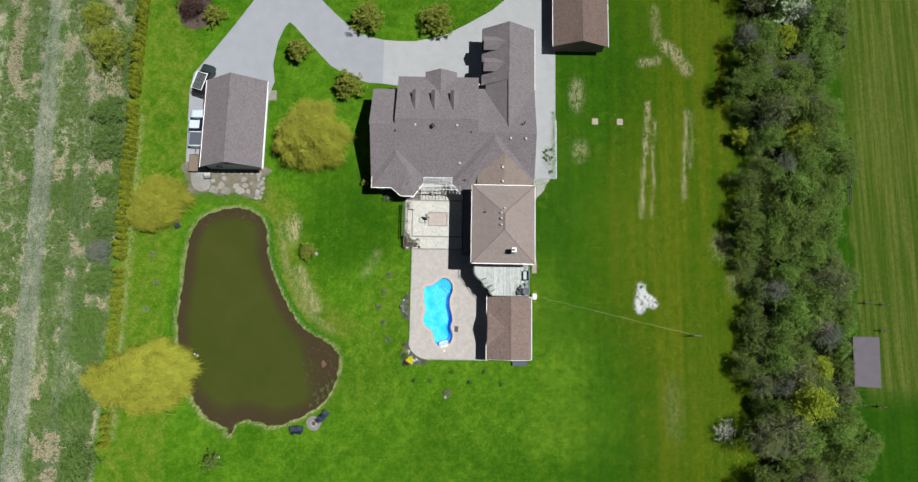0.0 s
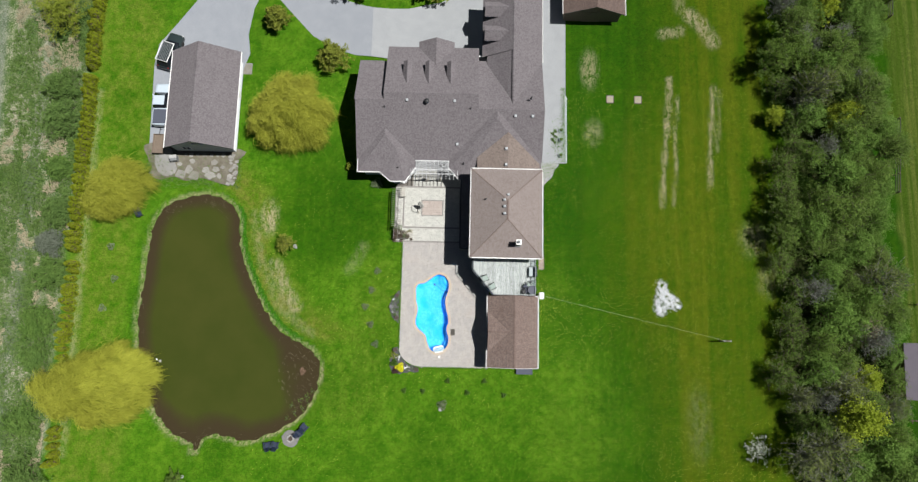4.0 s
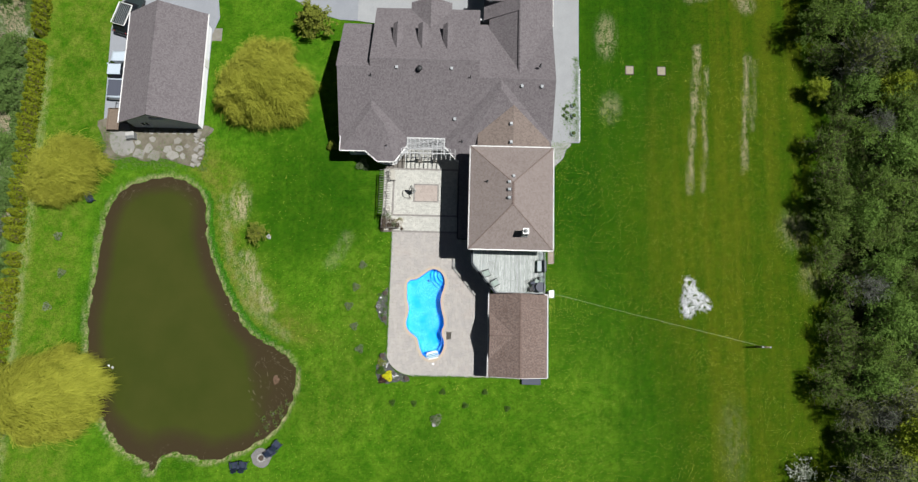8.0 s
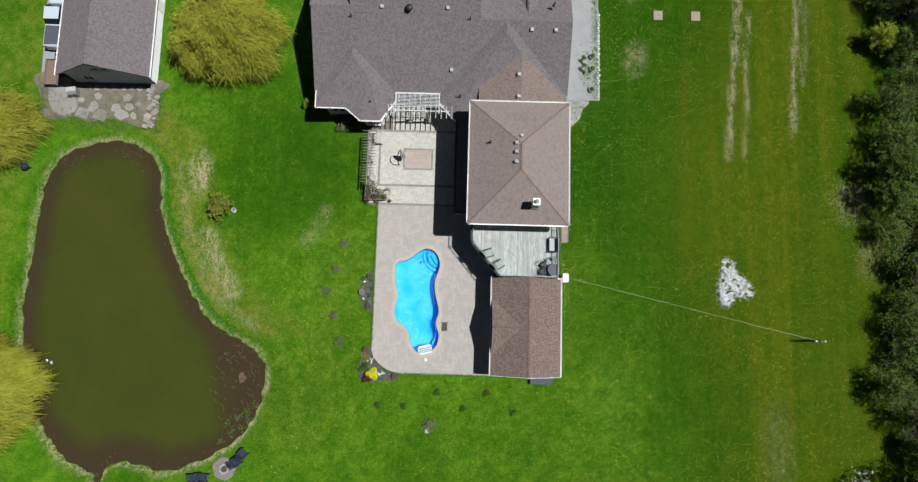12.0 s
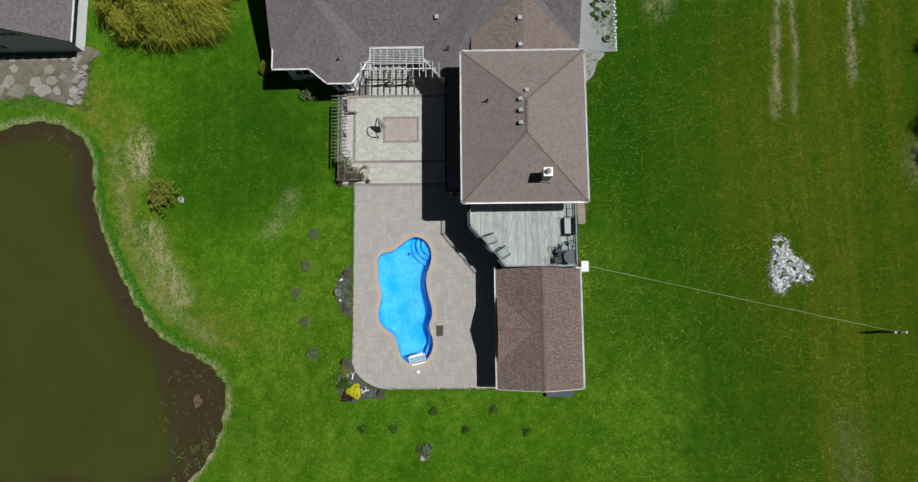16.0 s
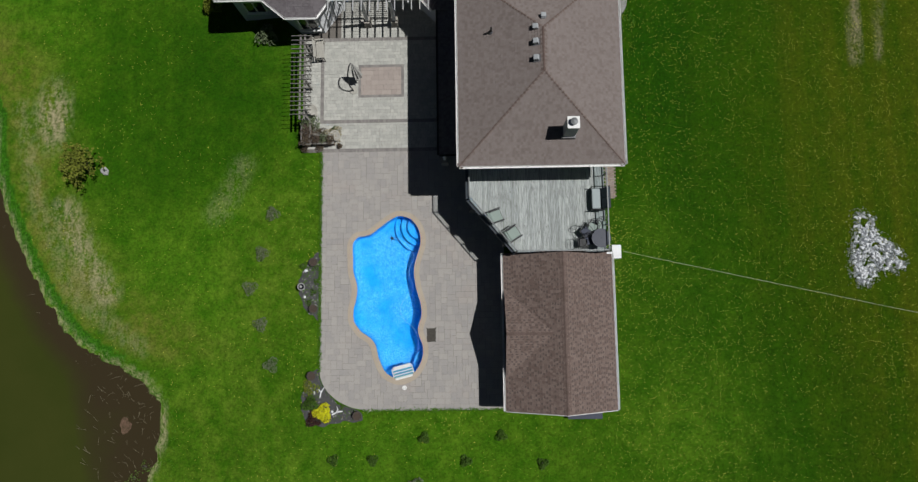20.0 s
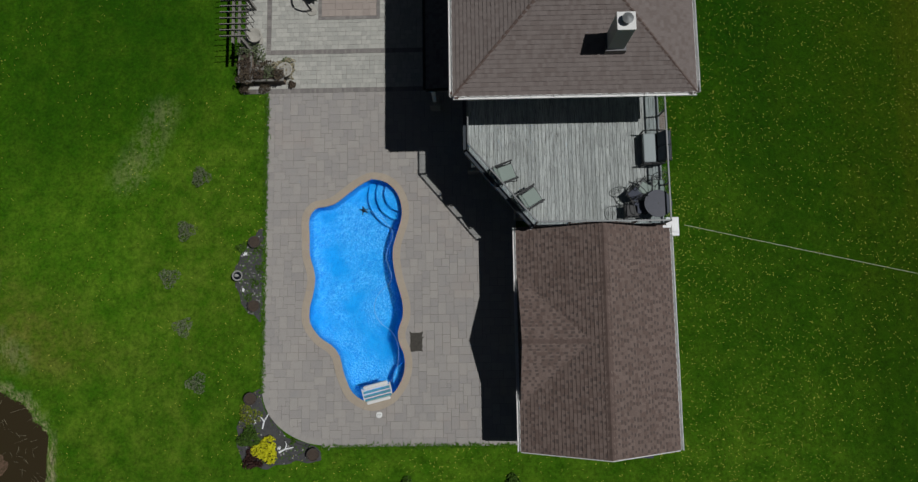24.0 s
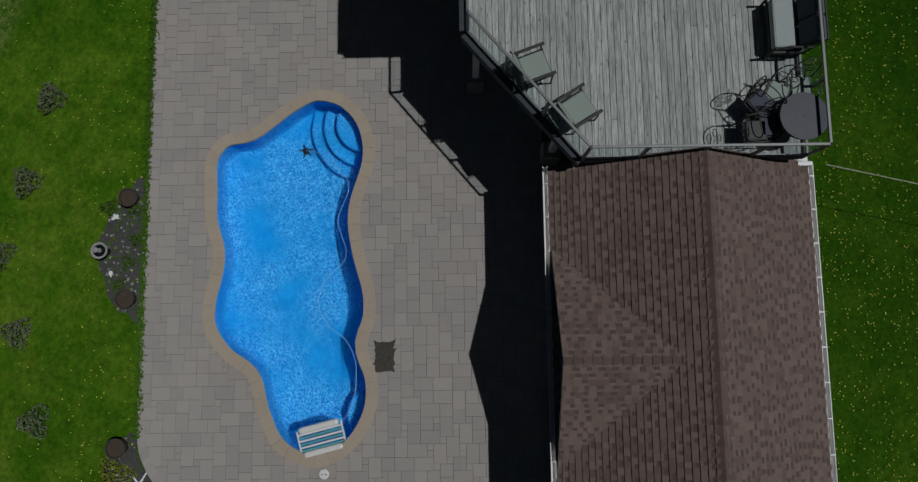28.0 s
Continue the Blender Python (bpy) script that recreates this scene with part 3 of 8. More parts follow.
def build_ground():
    gx, gy = axis(-62, 66, 0.4), axis(-36, 58, 0.4)
    X, Y = np.meshgrid(gx, gy)
    Z = ground_height(X, Y)
    nx, ny = len(gx), len(gy)
    i = np.arange(nx * ny).reshape(ny, nx)
    quads = np.stack([i[:-1, :-1], i[:-1, 1:], i[1:, 1:], i[1:, :-1]], -1).reshape(-1, 4)
    cx, cy = X.ravel()[quads].mean(1), Y.ravel()[quads].mean(1)
    quads = quads[~((cx > -6.0) & (cx < 3.4) & (cy > -2.6) & (cy < 11.4) & (distance_to(POOL, cx, cy) < 0.9))]
    me = bpy.data.meshes.new("ground")
    me.from_pydata(np.stack([X.ravel(), Y.ravel(), Z.ravel()], -1).tolist(), [], quads.tolist())
    me.shade_smooth()
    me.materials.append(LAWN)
    x, y = X.ravel(), Y.ravel()
    wob = 0.5 * np.sin(y * 0.5) + 0.4 * np.sin(y * 1.3 + 1)
    edge = -47.3 + 0.0 * y
    cover, field = np.zeros((nx * ny, 4)), np.zeros((nx * ny, 4))
    cover[:, 0] = step(0.6, -0.6, x - edge)
    dry = np.maximum.reduce([line_mask(x, y, [(26.7, 33.5), (26.4, 29), (26.1, 26)], 0.55), line_mask(x, y, [(26.2, 27), (25.5, 20), (25.4, 17)], 0.40), line_mask(x, y, [(27.6, 31), (27.2, 25), (26.9, 17)], 0.26) * 0.9,
                             line_mask(x, y, [(32.2, 32.5), (31.7, 26), (31.3, 19.5)], 0.42), line_mask(x, y, [(33.0, 32), (32.4, 24)], 0.4) * 0.4,
                             spot(x, y, 16.5, 34.5, 1.6, 3.6) * 0.75, line_mask(x, y, [(26.0, 39.6), (28.2, 40.0)], 1.0) * 0.8, line_mask(x, y, [(29.5, 42.3), (31.0, 41.0), (32.4, 38.6)], 1.3), line_mask(x, y, [(28, 48), (28.4, 43)], 1.0) * 0.5, spot(x, y, 36.5, 13, 2.5, 3) * 0.6,
                             spot(x, y, 16.9, 26.2, 1.6, 2.4) * 0.6, spot(x, y, 38, 8, 2, 3) * 0.4, spot(x, y, 29, -9, 2.0, 6) * 0.2,
                             spot(x, y, -23.0, 14.4, 1.5, 3.0), line_mask(x, y, [(-21.9, 8.6), (-20.6, 5.8), (-19.2, 3.6)], 1.15) * 0.75, line_mask(x, y, [(-25.0, 15), (-23.6, 9), (-21, 3.4), (-17, 0.4)], 0.7) * 0.35,
                             line_mask(x, y, [(-12.8, 8.2), (-11.9, 9.6), (-11.3, 11.0)], 1.1) * 0.26, line_mask(x, y, [(-45.6, 30), (-45.3, -14)], 0.8) * 0.4])
    s = distance_to(POND, x, y)
    dry = np.maximum(dry, (1 - step(0.08, 0.38, np.abs(s - 0.30))) * np.where(y < -1, 1.0, 0.75))
    cover[:, 1] = dry
    cover[:, 2] = np.maximum(1 - step(-0.2, 0.35, s), step(0, 3.0, np.minimum(x - 38.5 - wob, 54 - x)) * 0.55)
    field[:, 3] = 1
    # fresh turf by place; the negative spot mimics darkening at the view's corner
    cover[:, 3] = np.clip(0.85 * step(9.5, 4, x) + 0.05 * step(22, 12, x) + 0.6 * step(5, 10, x) * step(22, 11, x) * step(14, 4, y) - 0.65 * spot(x, y, -16, 15, 11, 12) + 0.75 * spot(x, y, -11, 2, 8, 10) + 0.5 * spot(x, y, -14, -7, 8, 7) + 0.45 * spot(x, y, 14, -9, 13, 11) + 0.6 * line_mask(x, y, [(-25.6, 16), (-24.0, 9), (-20.6, 2.6), (-15.5, 0)], 3.2), 0, 1)
    field[:, 0] = step(54.0, 55.0, x + wob * 0.5) * step(-8.5, -5.5, y + wob)
    field[:, 1] = np.maximum(np.maximum(line_mask(x, y, [(-61.7, 60), (-59.3, 20), (-58.7, -20)], 1.0), line_mask(x, y, [(-60.3, 60), (-57.9, 20), (-57.3, -20)], 0.9)) * 0.6, line_mask(x, y, [(-52.5, 45), (-53, 20), (-53, -20)], 1.2) * 0.3)
    field[:, 2] = np.clip(step(17, 29, x + 3 * np.sin(y * 0.12) + 0.8 * np.sin(x * 2.1)) * 0.95 * step(42, 39, x), 0, 1)
    tone = np.zeros((nx * ny, 4))
    east = step(-29.5, -27.5, x) * step(-1.5, 1.0, y)
    tone[:, 0] = east * step(0.30, 0.55, s) * step(1.35, 0.95, s) * step(17, 15, y)
    tone[:, 1] = np.clip(east * step(0.8, 1.4, s) * step(6.5, 2.5, s) + 0.6 * step(-37, -40, x) * step(-47.5, -46, x) * step(1, 3, s) + 0.3 * spot(x, y, -9.5, 3.5, 4, 9) + 0.25 * spot(x, y, -13, -6, 8, 6), 0, 1) * step(0, 0.2, s)
    tone[:, 2] = spot(x, y, -17.95, -4.0, 1.1, 1.4)
    tone[:, 3] = 1
    for nm, arr in (("cover", cover), ("field", field), ("tone", tone)):
        at = me.color_attributes.new(nm, "FLOAT_COLOR", "POINT")
        at.data.foreach_set("color", arr.ravel().astype(np.float32))
    tagged(new("ground", me), "mown green lawn with dry patches and wild meadow", "ground", kind="structure")


build_ground()


def build_pond():
    gx, gy = np.arange(-39, -14.9, 0.45), np.arange(-14, 18.1, 0.45)
    X, Y = np.meshgrid(gx, gy)
    s = distance_to(POND, X, Y)
    n = len(gx)
    keep = np.nonzero((s < 0.9).ravel())[0]
    ok = set(keep.tolist())
    index = {k: j for j, k in enumerate(keep.tolist())}
    f = [[index[q] for q in (k, k + 1, k + n + 1, k + n)] for k in keep.tolist() if (k + 1) % n and k + 1 in ok and k + n in ok and k + n + 1 in ok]
    me = bpy.data.meshes.new("pond_water")
    me.from_pydata([(X.ravel()[k], Y.ravel()[k], -1.0) for k in keep], [], f)
    me.shade_smooth()
    me.materials.append(POND_WATER)
    at = me.color_attributes.new("depth", "FLOAT_COLOR", "POINT")
    d = step(0.1, 2.6, -s.ravel()[keep] * (1 - 0.75 * spot(X, Y, -18.5, -4, 4.5, 6).ravel()[keep]) * (1 - 0.45 * spot(X, Y, -29, -11.5, 11, 5).ravel()[keep]))
    at.data.foreach_set("color", np.stack([d, d, d, np.ones_like(d)], -1).ravel().astype(np.float32))
    tagged(new("pond_water", me), "murky olive pond with brown shallow edges", "pond", kind="structure")


build_pond()

# ---- drive and concrete ----
DRIVE = Geo().prism([(-24, 75), (-29.5, 52), (-30.7, 48.3), (-33.4, 44.1), (-36.6, 39.5), (-38.6, 36.8), (-39.0, 34), (-38.6, 22.6), (-27.75, 22.6), (-27.6, 33.6), (-26.9, 35.7), (-27.3, 38.3),
                     (-26.8, 41.9), (-25.9, 44.2), (-25.3, 44.9), (-24.6, 44.4), (-22.1, 41.6), (-19, 38.3), (-15.9, 36.5), (-13.4, 35.8), (-11.4, 35.7),
                     (-11.4, 42.4), (-13.4, 42.8), (-15.4, 43.5), (-18.5, 46.2), (-20.8, 48.5), (-19, 56), (-14, 75)], BASE - 0.2, BASE + 0.06)
tagged(part("driveway", DRIVE, ASPHALT), "smooth pale grey asphalt driveway", "driveway", kind="structure")
APRON = Geo().prism([(-11.4, 35.7), (-9.0, 35.4), (-9.0, 33), (9.4, 33), (9.4, 22.0), (13.4, 22.1), (13.5, 49), (13.5, 75), (8.5, 75), (7.2, 50), (4.2, 47.3), (0.8, 45.2), (-2.6, 43.3), (-6.8, 42.3), (-9.2, 42.25), (-11.4, 42.4)], BASE - 0.2, BASE + 0.07)
tagged(part("concrete_apron", APRON, CONCRETE), "pale concrete apron and side strip", "concrete paving", kind="structure")
tagged(part("concrete_pad", Geo().box(-27.9, -26.5, 32.9, 34.4, BASE - 0.1, BASE + 0.05, 0.01), OLD_SLAB), "small stained concrete pad beside the garage", "concrete pad", kind="structure")
RUBBLE_PAD = Geo().prism(spline([(-38.4, 23.6), (-38.6, 21.6), (-38.0, 20.4), (-38.3, 19.5), (-36.9, 18.9), (-35.2, 19.3), (-33.6, 18.8), (-31.9, 19.2), (-30.2, 18.8), (-28.6, 18.4), (-27.6, 18.9), (-27.3, 20.2), (-27.5, 21.4), (-27.2, 23.0)], 4), BASE - 0.2, BASE + 0.075)
tagged(part("rubble_terrace", RUBBLE_PAD, RUBBLE), "rough soil and rubble terrace behind the garage", "terrace", kind="structure")


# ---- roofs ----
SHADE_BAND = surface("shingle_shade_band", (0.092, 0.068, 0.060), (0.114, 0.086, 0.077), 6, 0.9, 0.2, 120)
SHINGLE_TAB = SHINGLE_BROWN.copy()
SHINGLE_TAB.name = "shingle_tab"
for nd in list(SHINGLE_TAB.node_tree.nodes):
    if nd.type == "NEW_GEOMETRY":
        info = SHINGLE_TAB.node_tree.nodes.new("ShaderNodeObjectInfo")
        for ln in list(nd.outputs["Random Per Island"].links):
            SHINGLE_TAB.node_tree.links.new(info.outputs["Random"], ln.to_socket)


def slope(parent, pts, mat, thick=0.14, pick=None, exposure=0.145, name="roof_slope"):
    """A roof plane with courses of shingle tabs. pts: its corners, the first two along the eave, counter-clockwise from outside. pick: chooses tabs that are parts of their own."""
    P = [Vector(p) for p in pts]
    u = (P[1] - P[0]).normalized()
    nrm = (P[1] - P[0]).cross(P[2] - P[0]).normalized()
    if nrm.z < 0:
        nrm = -nrm
    v = nrm.cross(u)
    if v.z < 0:
        v = -v
    flat = [((p - P[0]).dot(u), (p - P[0]).dot(v)) for p in P]
    deck = Geo()
    n = len(P)
    deck.add([p - nrm * 0.004 for p in P] + [p - nrm * thick for p in P], [tuple(range(n)), tuple(reversed(range(n, 2 * n)))] + [(i, n + i, n + (i + 1) % n, (i + 1) % n) for i in range(n)])
    body = part(name, deck, LEAD, parent)
    rng = random.Random(round(sum(p.x * 3.1 + p.y * 1.7 + p.z for p in P) * 100))
    tabs, bands, unit = Geo(), Geo(), None
    top = max(b for a, b in flat)
    row, tooth = 0, False
    while row * exposure < top - 0.01:
        v0, v1 = row * exposure, min((row + 1) * exposure, top)
        ranges = []
        for w in (v0 + 0.002, v1 - 0.002):
            xs = [a0 + (w - b0) / (b1 - b0) * (a1 - a0) for (a0, b0), (a1, b1) in zip(flat, flat[1:] + flat[:1]) if (b0 - w) * (b1 - w) < 0]
            ranges.append((min(xs), max(xs)) if len(xs) > 1 else (0, 0))
        (l0, r0), (l1, r1) = ranges
        x = min(l0, l1) - rng.random() * 0.3
        while x < max(r0, r1):
            w = rng.choice((0.10, 0.12, 0.14, 0.16))
            a, b = x, x + w
            tooth = not tooth
            h = rng.uniform(0.021, 0.025) if tooth else rng.uniform(0.016, 0.019)
            A, B, C, D = min(max(a, l0), r0), min(max(b, l0), r0), min(max(b, l1), r1), min(max(a, l1), r1)
            x += w
            if B - A < 0.02 and C - D < 0.02:
                continue
            corner = [P[0] + u * s + v * t for s, t in ((A, v0), (B, v0), (C, v1), (D, v1))]
            whole = A == a and D == a and B == b and C == b and w == 0.14
            if pick and whole and pick(corner[0]):
                if unit is None:
                    unit = Geo().add([(0, 0, 0.012), (1, 0, 0.012), (1, 1, 0.002), (0, 1, 0.002), (0, 0, -0.01), (1, 0, -0.01)], [(0, 1, 2, 3), (4, 5, 1, 0), (4, 0, 3), (5, 2, 1)]).mesh("shingle", SHINGLE_TAB)
                ob = part("shingle", unit, None, body)
                ob.matrix_basis = Matrix.Translation(corner[0]) @ Matrix((u, v, nrm)).transposed().to_4x4() @ Matrix.Diagonal((b - a, v1 - v0, h / 0.012, 1))
                continue
            up = nrm * h
            q = [corner[0] + up, corner[1] + up, corner[2] + nrm * 0.002, corner[3] + nrm * 0.002, corner[0] - nrm * 0.004, corner[1] - nrm * 0.004]
            tabs.add(q, [(0, 1, 2, 3), (4, 5, 1, 0), (4, 0, 3), (5, 2, 1)])
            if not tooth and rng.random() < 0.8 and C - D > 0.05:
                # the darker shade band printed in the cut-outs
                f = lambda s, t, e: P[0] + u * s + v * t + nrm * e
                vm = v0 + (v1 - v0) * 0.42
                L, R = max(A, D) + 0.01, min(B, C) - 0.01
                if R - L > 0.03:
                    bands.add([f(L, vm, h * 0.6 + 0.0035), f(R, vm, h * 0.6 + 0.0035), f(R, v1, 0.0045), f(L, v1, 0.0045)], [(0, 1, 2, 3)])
        row += 1
    tagged(part("shingles", tabs, mat, body), kind="stuff")
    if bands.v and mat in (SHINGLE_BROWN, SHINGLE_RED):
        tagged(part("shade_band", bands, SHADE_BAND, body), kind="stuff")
    return body


def caps(parent, a, b, mat, w=0.15, name="ridge_cap", single=False):
    """Ridge or hip caps, one after another along a line."""
    a, b = Vector(a), Vector(b)
    d = (b - a).normalized()
    side = d.cross(Vector((0, 0, 1))).normalized()
    up = side.cross(d)
    turn = Matrix((d, -side, up)).transposed().to_4x4()
    n = (b - a).length
    count = max(1, round(n / 0.2))
    verts = [(s, y, k + (0.01 if y == 0 else -w * 0.55)) for s, k in ((0, 0.022), (1, 0.006)) for y in (w, 0, -w)]
    faces = [(0, 1, 4, 3), (1, 2, 5, 4)]
    if single:
        me = Geo().add(verts, faces).mesh(name, SHINGLE_CAP)
        for i in range(count):
            ob = part(name, me, None, parent)
            ob.matrix_basis = Matrix.Translation(a + d * (n * i / count)) @ turn @ Matrix.Diagonal((n / count, 1, 1, 1))
        return
    g = Geo()
    for i in range(count):
        m = Matrix.Translation(a + d * (n * i / count)) @ turn @ Matrix.Diagonal((n / count, 1, 1, 1))
        g.add([m @ Vector(p) for p in verts], faces)
    tagged(part(name, g, mat, parent), kind="stuff")


def gutter(parent, a, b, mat=WHITE, out=(0, 0), r=0.07):
    """An open trough along an eave, with brackets."""
    a, b = Vector(a), Vector(b)
    d = (b - a).normalized()
    side = Vector((out[0], out[1], 0)).normalized() if any(out) else d.cross(Vector((0, 0, 1))).normalized()
    prof = [(0, 0.02), (0, -0.10), (0.05, -0.12), (0.10, -0.09), (0.115, 0.02), (0.10, 0.02), (0.088, -0.075), (0.05, -0.105), (0.012, -0.09), (0.012, 0.02)]
    n = len(prof)
    p = [c + side * o + Vector((0, 0, h)) for c in (a, b) for o, h in prof]
    g = Geo().add(p, [(i, (i + 1) % n, n + (i + 1) % n, n + i) for i in range(n)] + [tuple(range(4, -1, -1)) + tuple(range(9, 4, -1)), tuple(range(n, 2 * n))])
    k = 0.4
    ln = (b - a).length
    while k < ln:
        c = a + d * k
        g.add([c + side * 0.0 + d * s + Vector((0, 0, z)) for s in (-0.012, 0.012) for z in (0.022, 0.03)] + [c + side * 0.115 + d * s + Vector((0, 0, z)) for s in (-0.012, 0.012) for z in (0.022, 0.03)],
              [(1, 3, 7, 5), (0, 4, 6, 2), (0, 1, 5, 4), (2, 6, 7, 3)])
        k += 0.75
    return part("gutter", g, mat, parent)


def wall(parent, a, b, z0, z1, mat=SIDING, t=0.2, boards=True, name="wall"):
    """A wall from a to b with lapped siding on its outer side (to the right of a to b)."""
    a, b = Vector((*a, 0)), Vector((*b, 0))
    d = (b - a).normalized()
    o = Vector((d.y, -d.x, 0))
    g = Geo()
    g.add([p + o * q + Vector((0, 0, z)) for p in (a, b) for q in (-t, 0) for z in (z0, z1)], [(0, 1, 3, 2), (4, 6, 7, 5), (0, 4, 5, 1), (2, 3, 7, 6), (0, 2, 6, 4), (1, 5, 7, 3)])
    w = part(name, g, mat, parent)
    if boards:
        s, z = Geo(), z0
        while z < z1 - 0.05:
            e = min(z + 0.2, z1)
            s.add([a + o * 0.022 + Vector((0, 0, z)), b + o * 0.022 + Vector((0, 0, z)), b + o * 0.004 + Vector((0, 0, e)), a + o * 0.004 + Vector((0, 0, e)), a + Vector((0, 0, z)), b + Vector((0, 0, z))], [(0, 1, 2, 3), (4, 5, 1, 0)])
            z += 0.2
        part("siding", s, mat, w)
    return w


def window(parent, x, y, z, w, h, yaw=0):
    """A framed window with two panes, facing along -y before its turn."""
    m = pose(x, y, z, 0, 0, yaw)
    g = Geo()
    for x0, x1, z0, z1 in ((-w / 2, w / 2, 0, 0.07), (-w / 2, w / 2, h - 0.07, h), (-w / 2, -w / 2 + 0.07, 0.07, h - 0.07), (w / 2 - 0.07, w / 2, 0.07, h - 0.07), (-0.03, 0.03, 0.07, h - 0.07)):
        g.box(x0, x1, -0.06, 0.04, z0, z1, 0, m)
    f = part("window", g, WHITE, parent)
    for s in (-1, 1):
        part("pane", Geo().box(min(0.03 * s, s * (w / 2 - 0.07)), max(0.03 * s, s * (w / 2 - 0.07)), -0.02, -0.005, 0.07, h - 0.07, 0, m), DARK_GLASS, f)
    part("sill", Geo().box(-w / 2 - 0.08, w / 2 + 0.08, -0.14, 0.0, -0.05, -0.004, 0, m), WHITE, f)
    return f


def roof_vent(x, y, z, tilt=(0, 0), s=0.27, mat=VENT_METAL):
    v = thing("roof_vent", "small square pale grey metal roof vent on the shingles", "roof vent", "roof vents", pose(x, y, z, tilt[0], tilt[1], 0))
    part("base", Geo().box(-s * 0.7, s * 0.7, -s * 0.7, s * 0.7, -0.02, 0.03), LEAD, v)
    part("hood", Geo().box(-s / 2, s / 2, -s / 2, s / 2, 0.03, 0.24, 0.03), mat, v)
    return v


def roof_pipe(x, y, z, h=0.5):
    v = thing("vent_pipe", "short dark vent pipe rising through the roof", "vent pipe", "vent pipes", pose(x, y, z))
    part("pipe", Geo().lathe(0, 0, [(0.055, -0.25), (0.055, h), (0.04, h), (0.04, h - 0.1)], 12), DARK_METAL, v)
    part("collar", Geo().lathe(0, 0, [(0.16, -0.12), (0.10, 0.02), (0.06, 0.08)], 12), LEAD, v)
    return v


# ---- main house ----
def main_house():
    h = thing("main_house", "long grey-shingled house with dormers and garage wing", "house")
    G = SHINGLE_GREY
    ez, rz, ye, yr = 3.0, 6.0, 21.1, 27.4
    k = (rz - ez) / (yr - ye)
    slope(h, [(-12, ye, ez), (2.3, ye, ez), (2.3, yr, rz), (-12, yr, rz)], G)
    ye2, ze2 = 26.6, ez + k * (26.6 - ye)
    slope(h, [(2.3, ye, ez), (10, ye, ez), (10, ye2, ze2), (2.3, ye2, ze2)], G)
    slope(h, [(-8.6, 33.4, 3.15), (-12.1, 33.4, 3.15), (-12.1, yr, rz), (-8.6, yr, rz)], G)
    slope(h, [(10, 33.7, ez), (2.0, 33.7, ez), (2.0, ye2, ze2), (10, ye2, ze2)], G)
    caps(h, (-12, yr, rz), (-8.7, yr, rz), G)
    caps(h, (2.2, ye2, ze2), (10, ye2, ze2), G)
    # raised middle part
    slope(h, [(2.3, 35.2, 3.25), (-8.7, 35.2, 3.25), (-8.7, 28.1, 6.36), (2.3, 28.1, 6.36)], G)
    slope(h, [(-8.7, 26.9, 5.79), (2.3, 26.9, 5.79), (2.3, 28.1, 6.36), (-8.7, 28.1, 6.36)], G)
    caps(h, (-8.7, 28.1, 6.36), (2.3, 28.1, 6.36), G)
    for x in (-8.55, 2.15):
        part("gable_wall", Geo().add([(x, 34.8, 2.6), (x, 34.8, 3.3), (x, 28.1, 6.2), (x, 27.2, 5.75), (x, 27.2, 2.6), (x + .12, 34.8, 2.6), (x + .12, 34.8, 3.3), (x + .12, 28.1, 6.2), (x + .12, 27.2, 5.75), (x + .12, 27.2, 2.6)],
                                 [(0, 1, 2, 3, 4), (9, 8, 7, 6, 5), (0, 5, 6, 1), (1, 6, 7, 2), (2, 7, 8, 3)]), SIDING, h)
    # entrance gable
    slope(h, [(-5.0, 32.6, 3.3), (-5.0, 35.9, 3.3), (-2.85, 35.9, 4.5), (-2.85, 32.6, 4.5)], G)
    slope(h, [(-0.7, 35.9, 3.3), (-0.7, 32.6, 3.3), (-2.85, 32.6, 4.5), (-2.85, 35.9, 4.5)], G)
    caps(h, (-2.85, 35.9, 4.5), (-2.85, 32.4, 4.5), G)
    for x in (-6.1, -3.55, -1.0):
        d = part("dormer", Geo().prism([(x - 0.34, 32.1), (x - 0.34, 30.0), (x + 0.34, 30.0), (x + 0.34, 32.1)], 4.2, 5.32), SIDING, h)
        slope(d, [(x - 0.5, 29.6, 5.25), (x - 0.5, 32.4, 5.25), (x, 32.4, 5.8), (x, 29.6, 5.8)], G, 0.06)
        slope(d, [(x + 0.5, 32.4, 5.25), (x + 0.5, 29.6, 5.25), (x, 29.6, 5.8), (x, 32.4, 5.8)], G, 0.06)
    # garage wing
    xr, wz = 6.35, 5.35
    slope(h, [(2.7, 42.5, ez), (2.7, 34.2, ez), (xr, 34.2, wz), (xr, 42.5, wz)], G)
    slope(h, [(3.3, 34.2, 3.2), (3.3, 26.9, 3.2), (xr, 26.9, wz - 0.12), (xr, 34.2, wz - 0.12)], G)
    slope(h, [(10.0, 27.0, ez), (10.0, 42.5, ez), (xr, 42.5, wz), (xr, 27.0, wz)], G)
    caps(h, (xr, 27.4, wz), (xr, 42.5, wz), G)
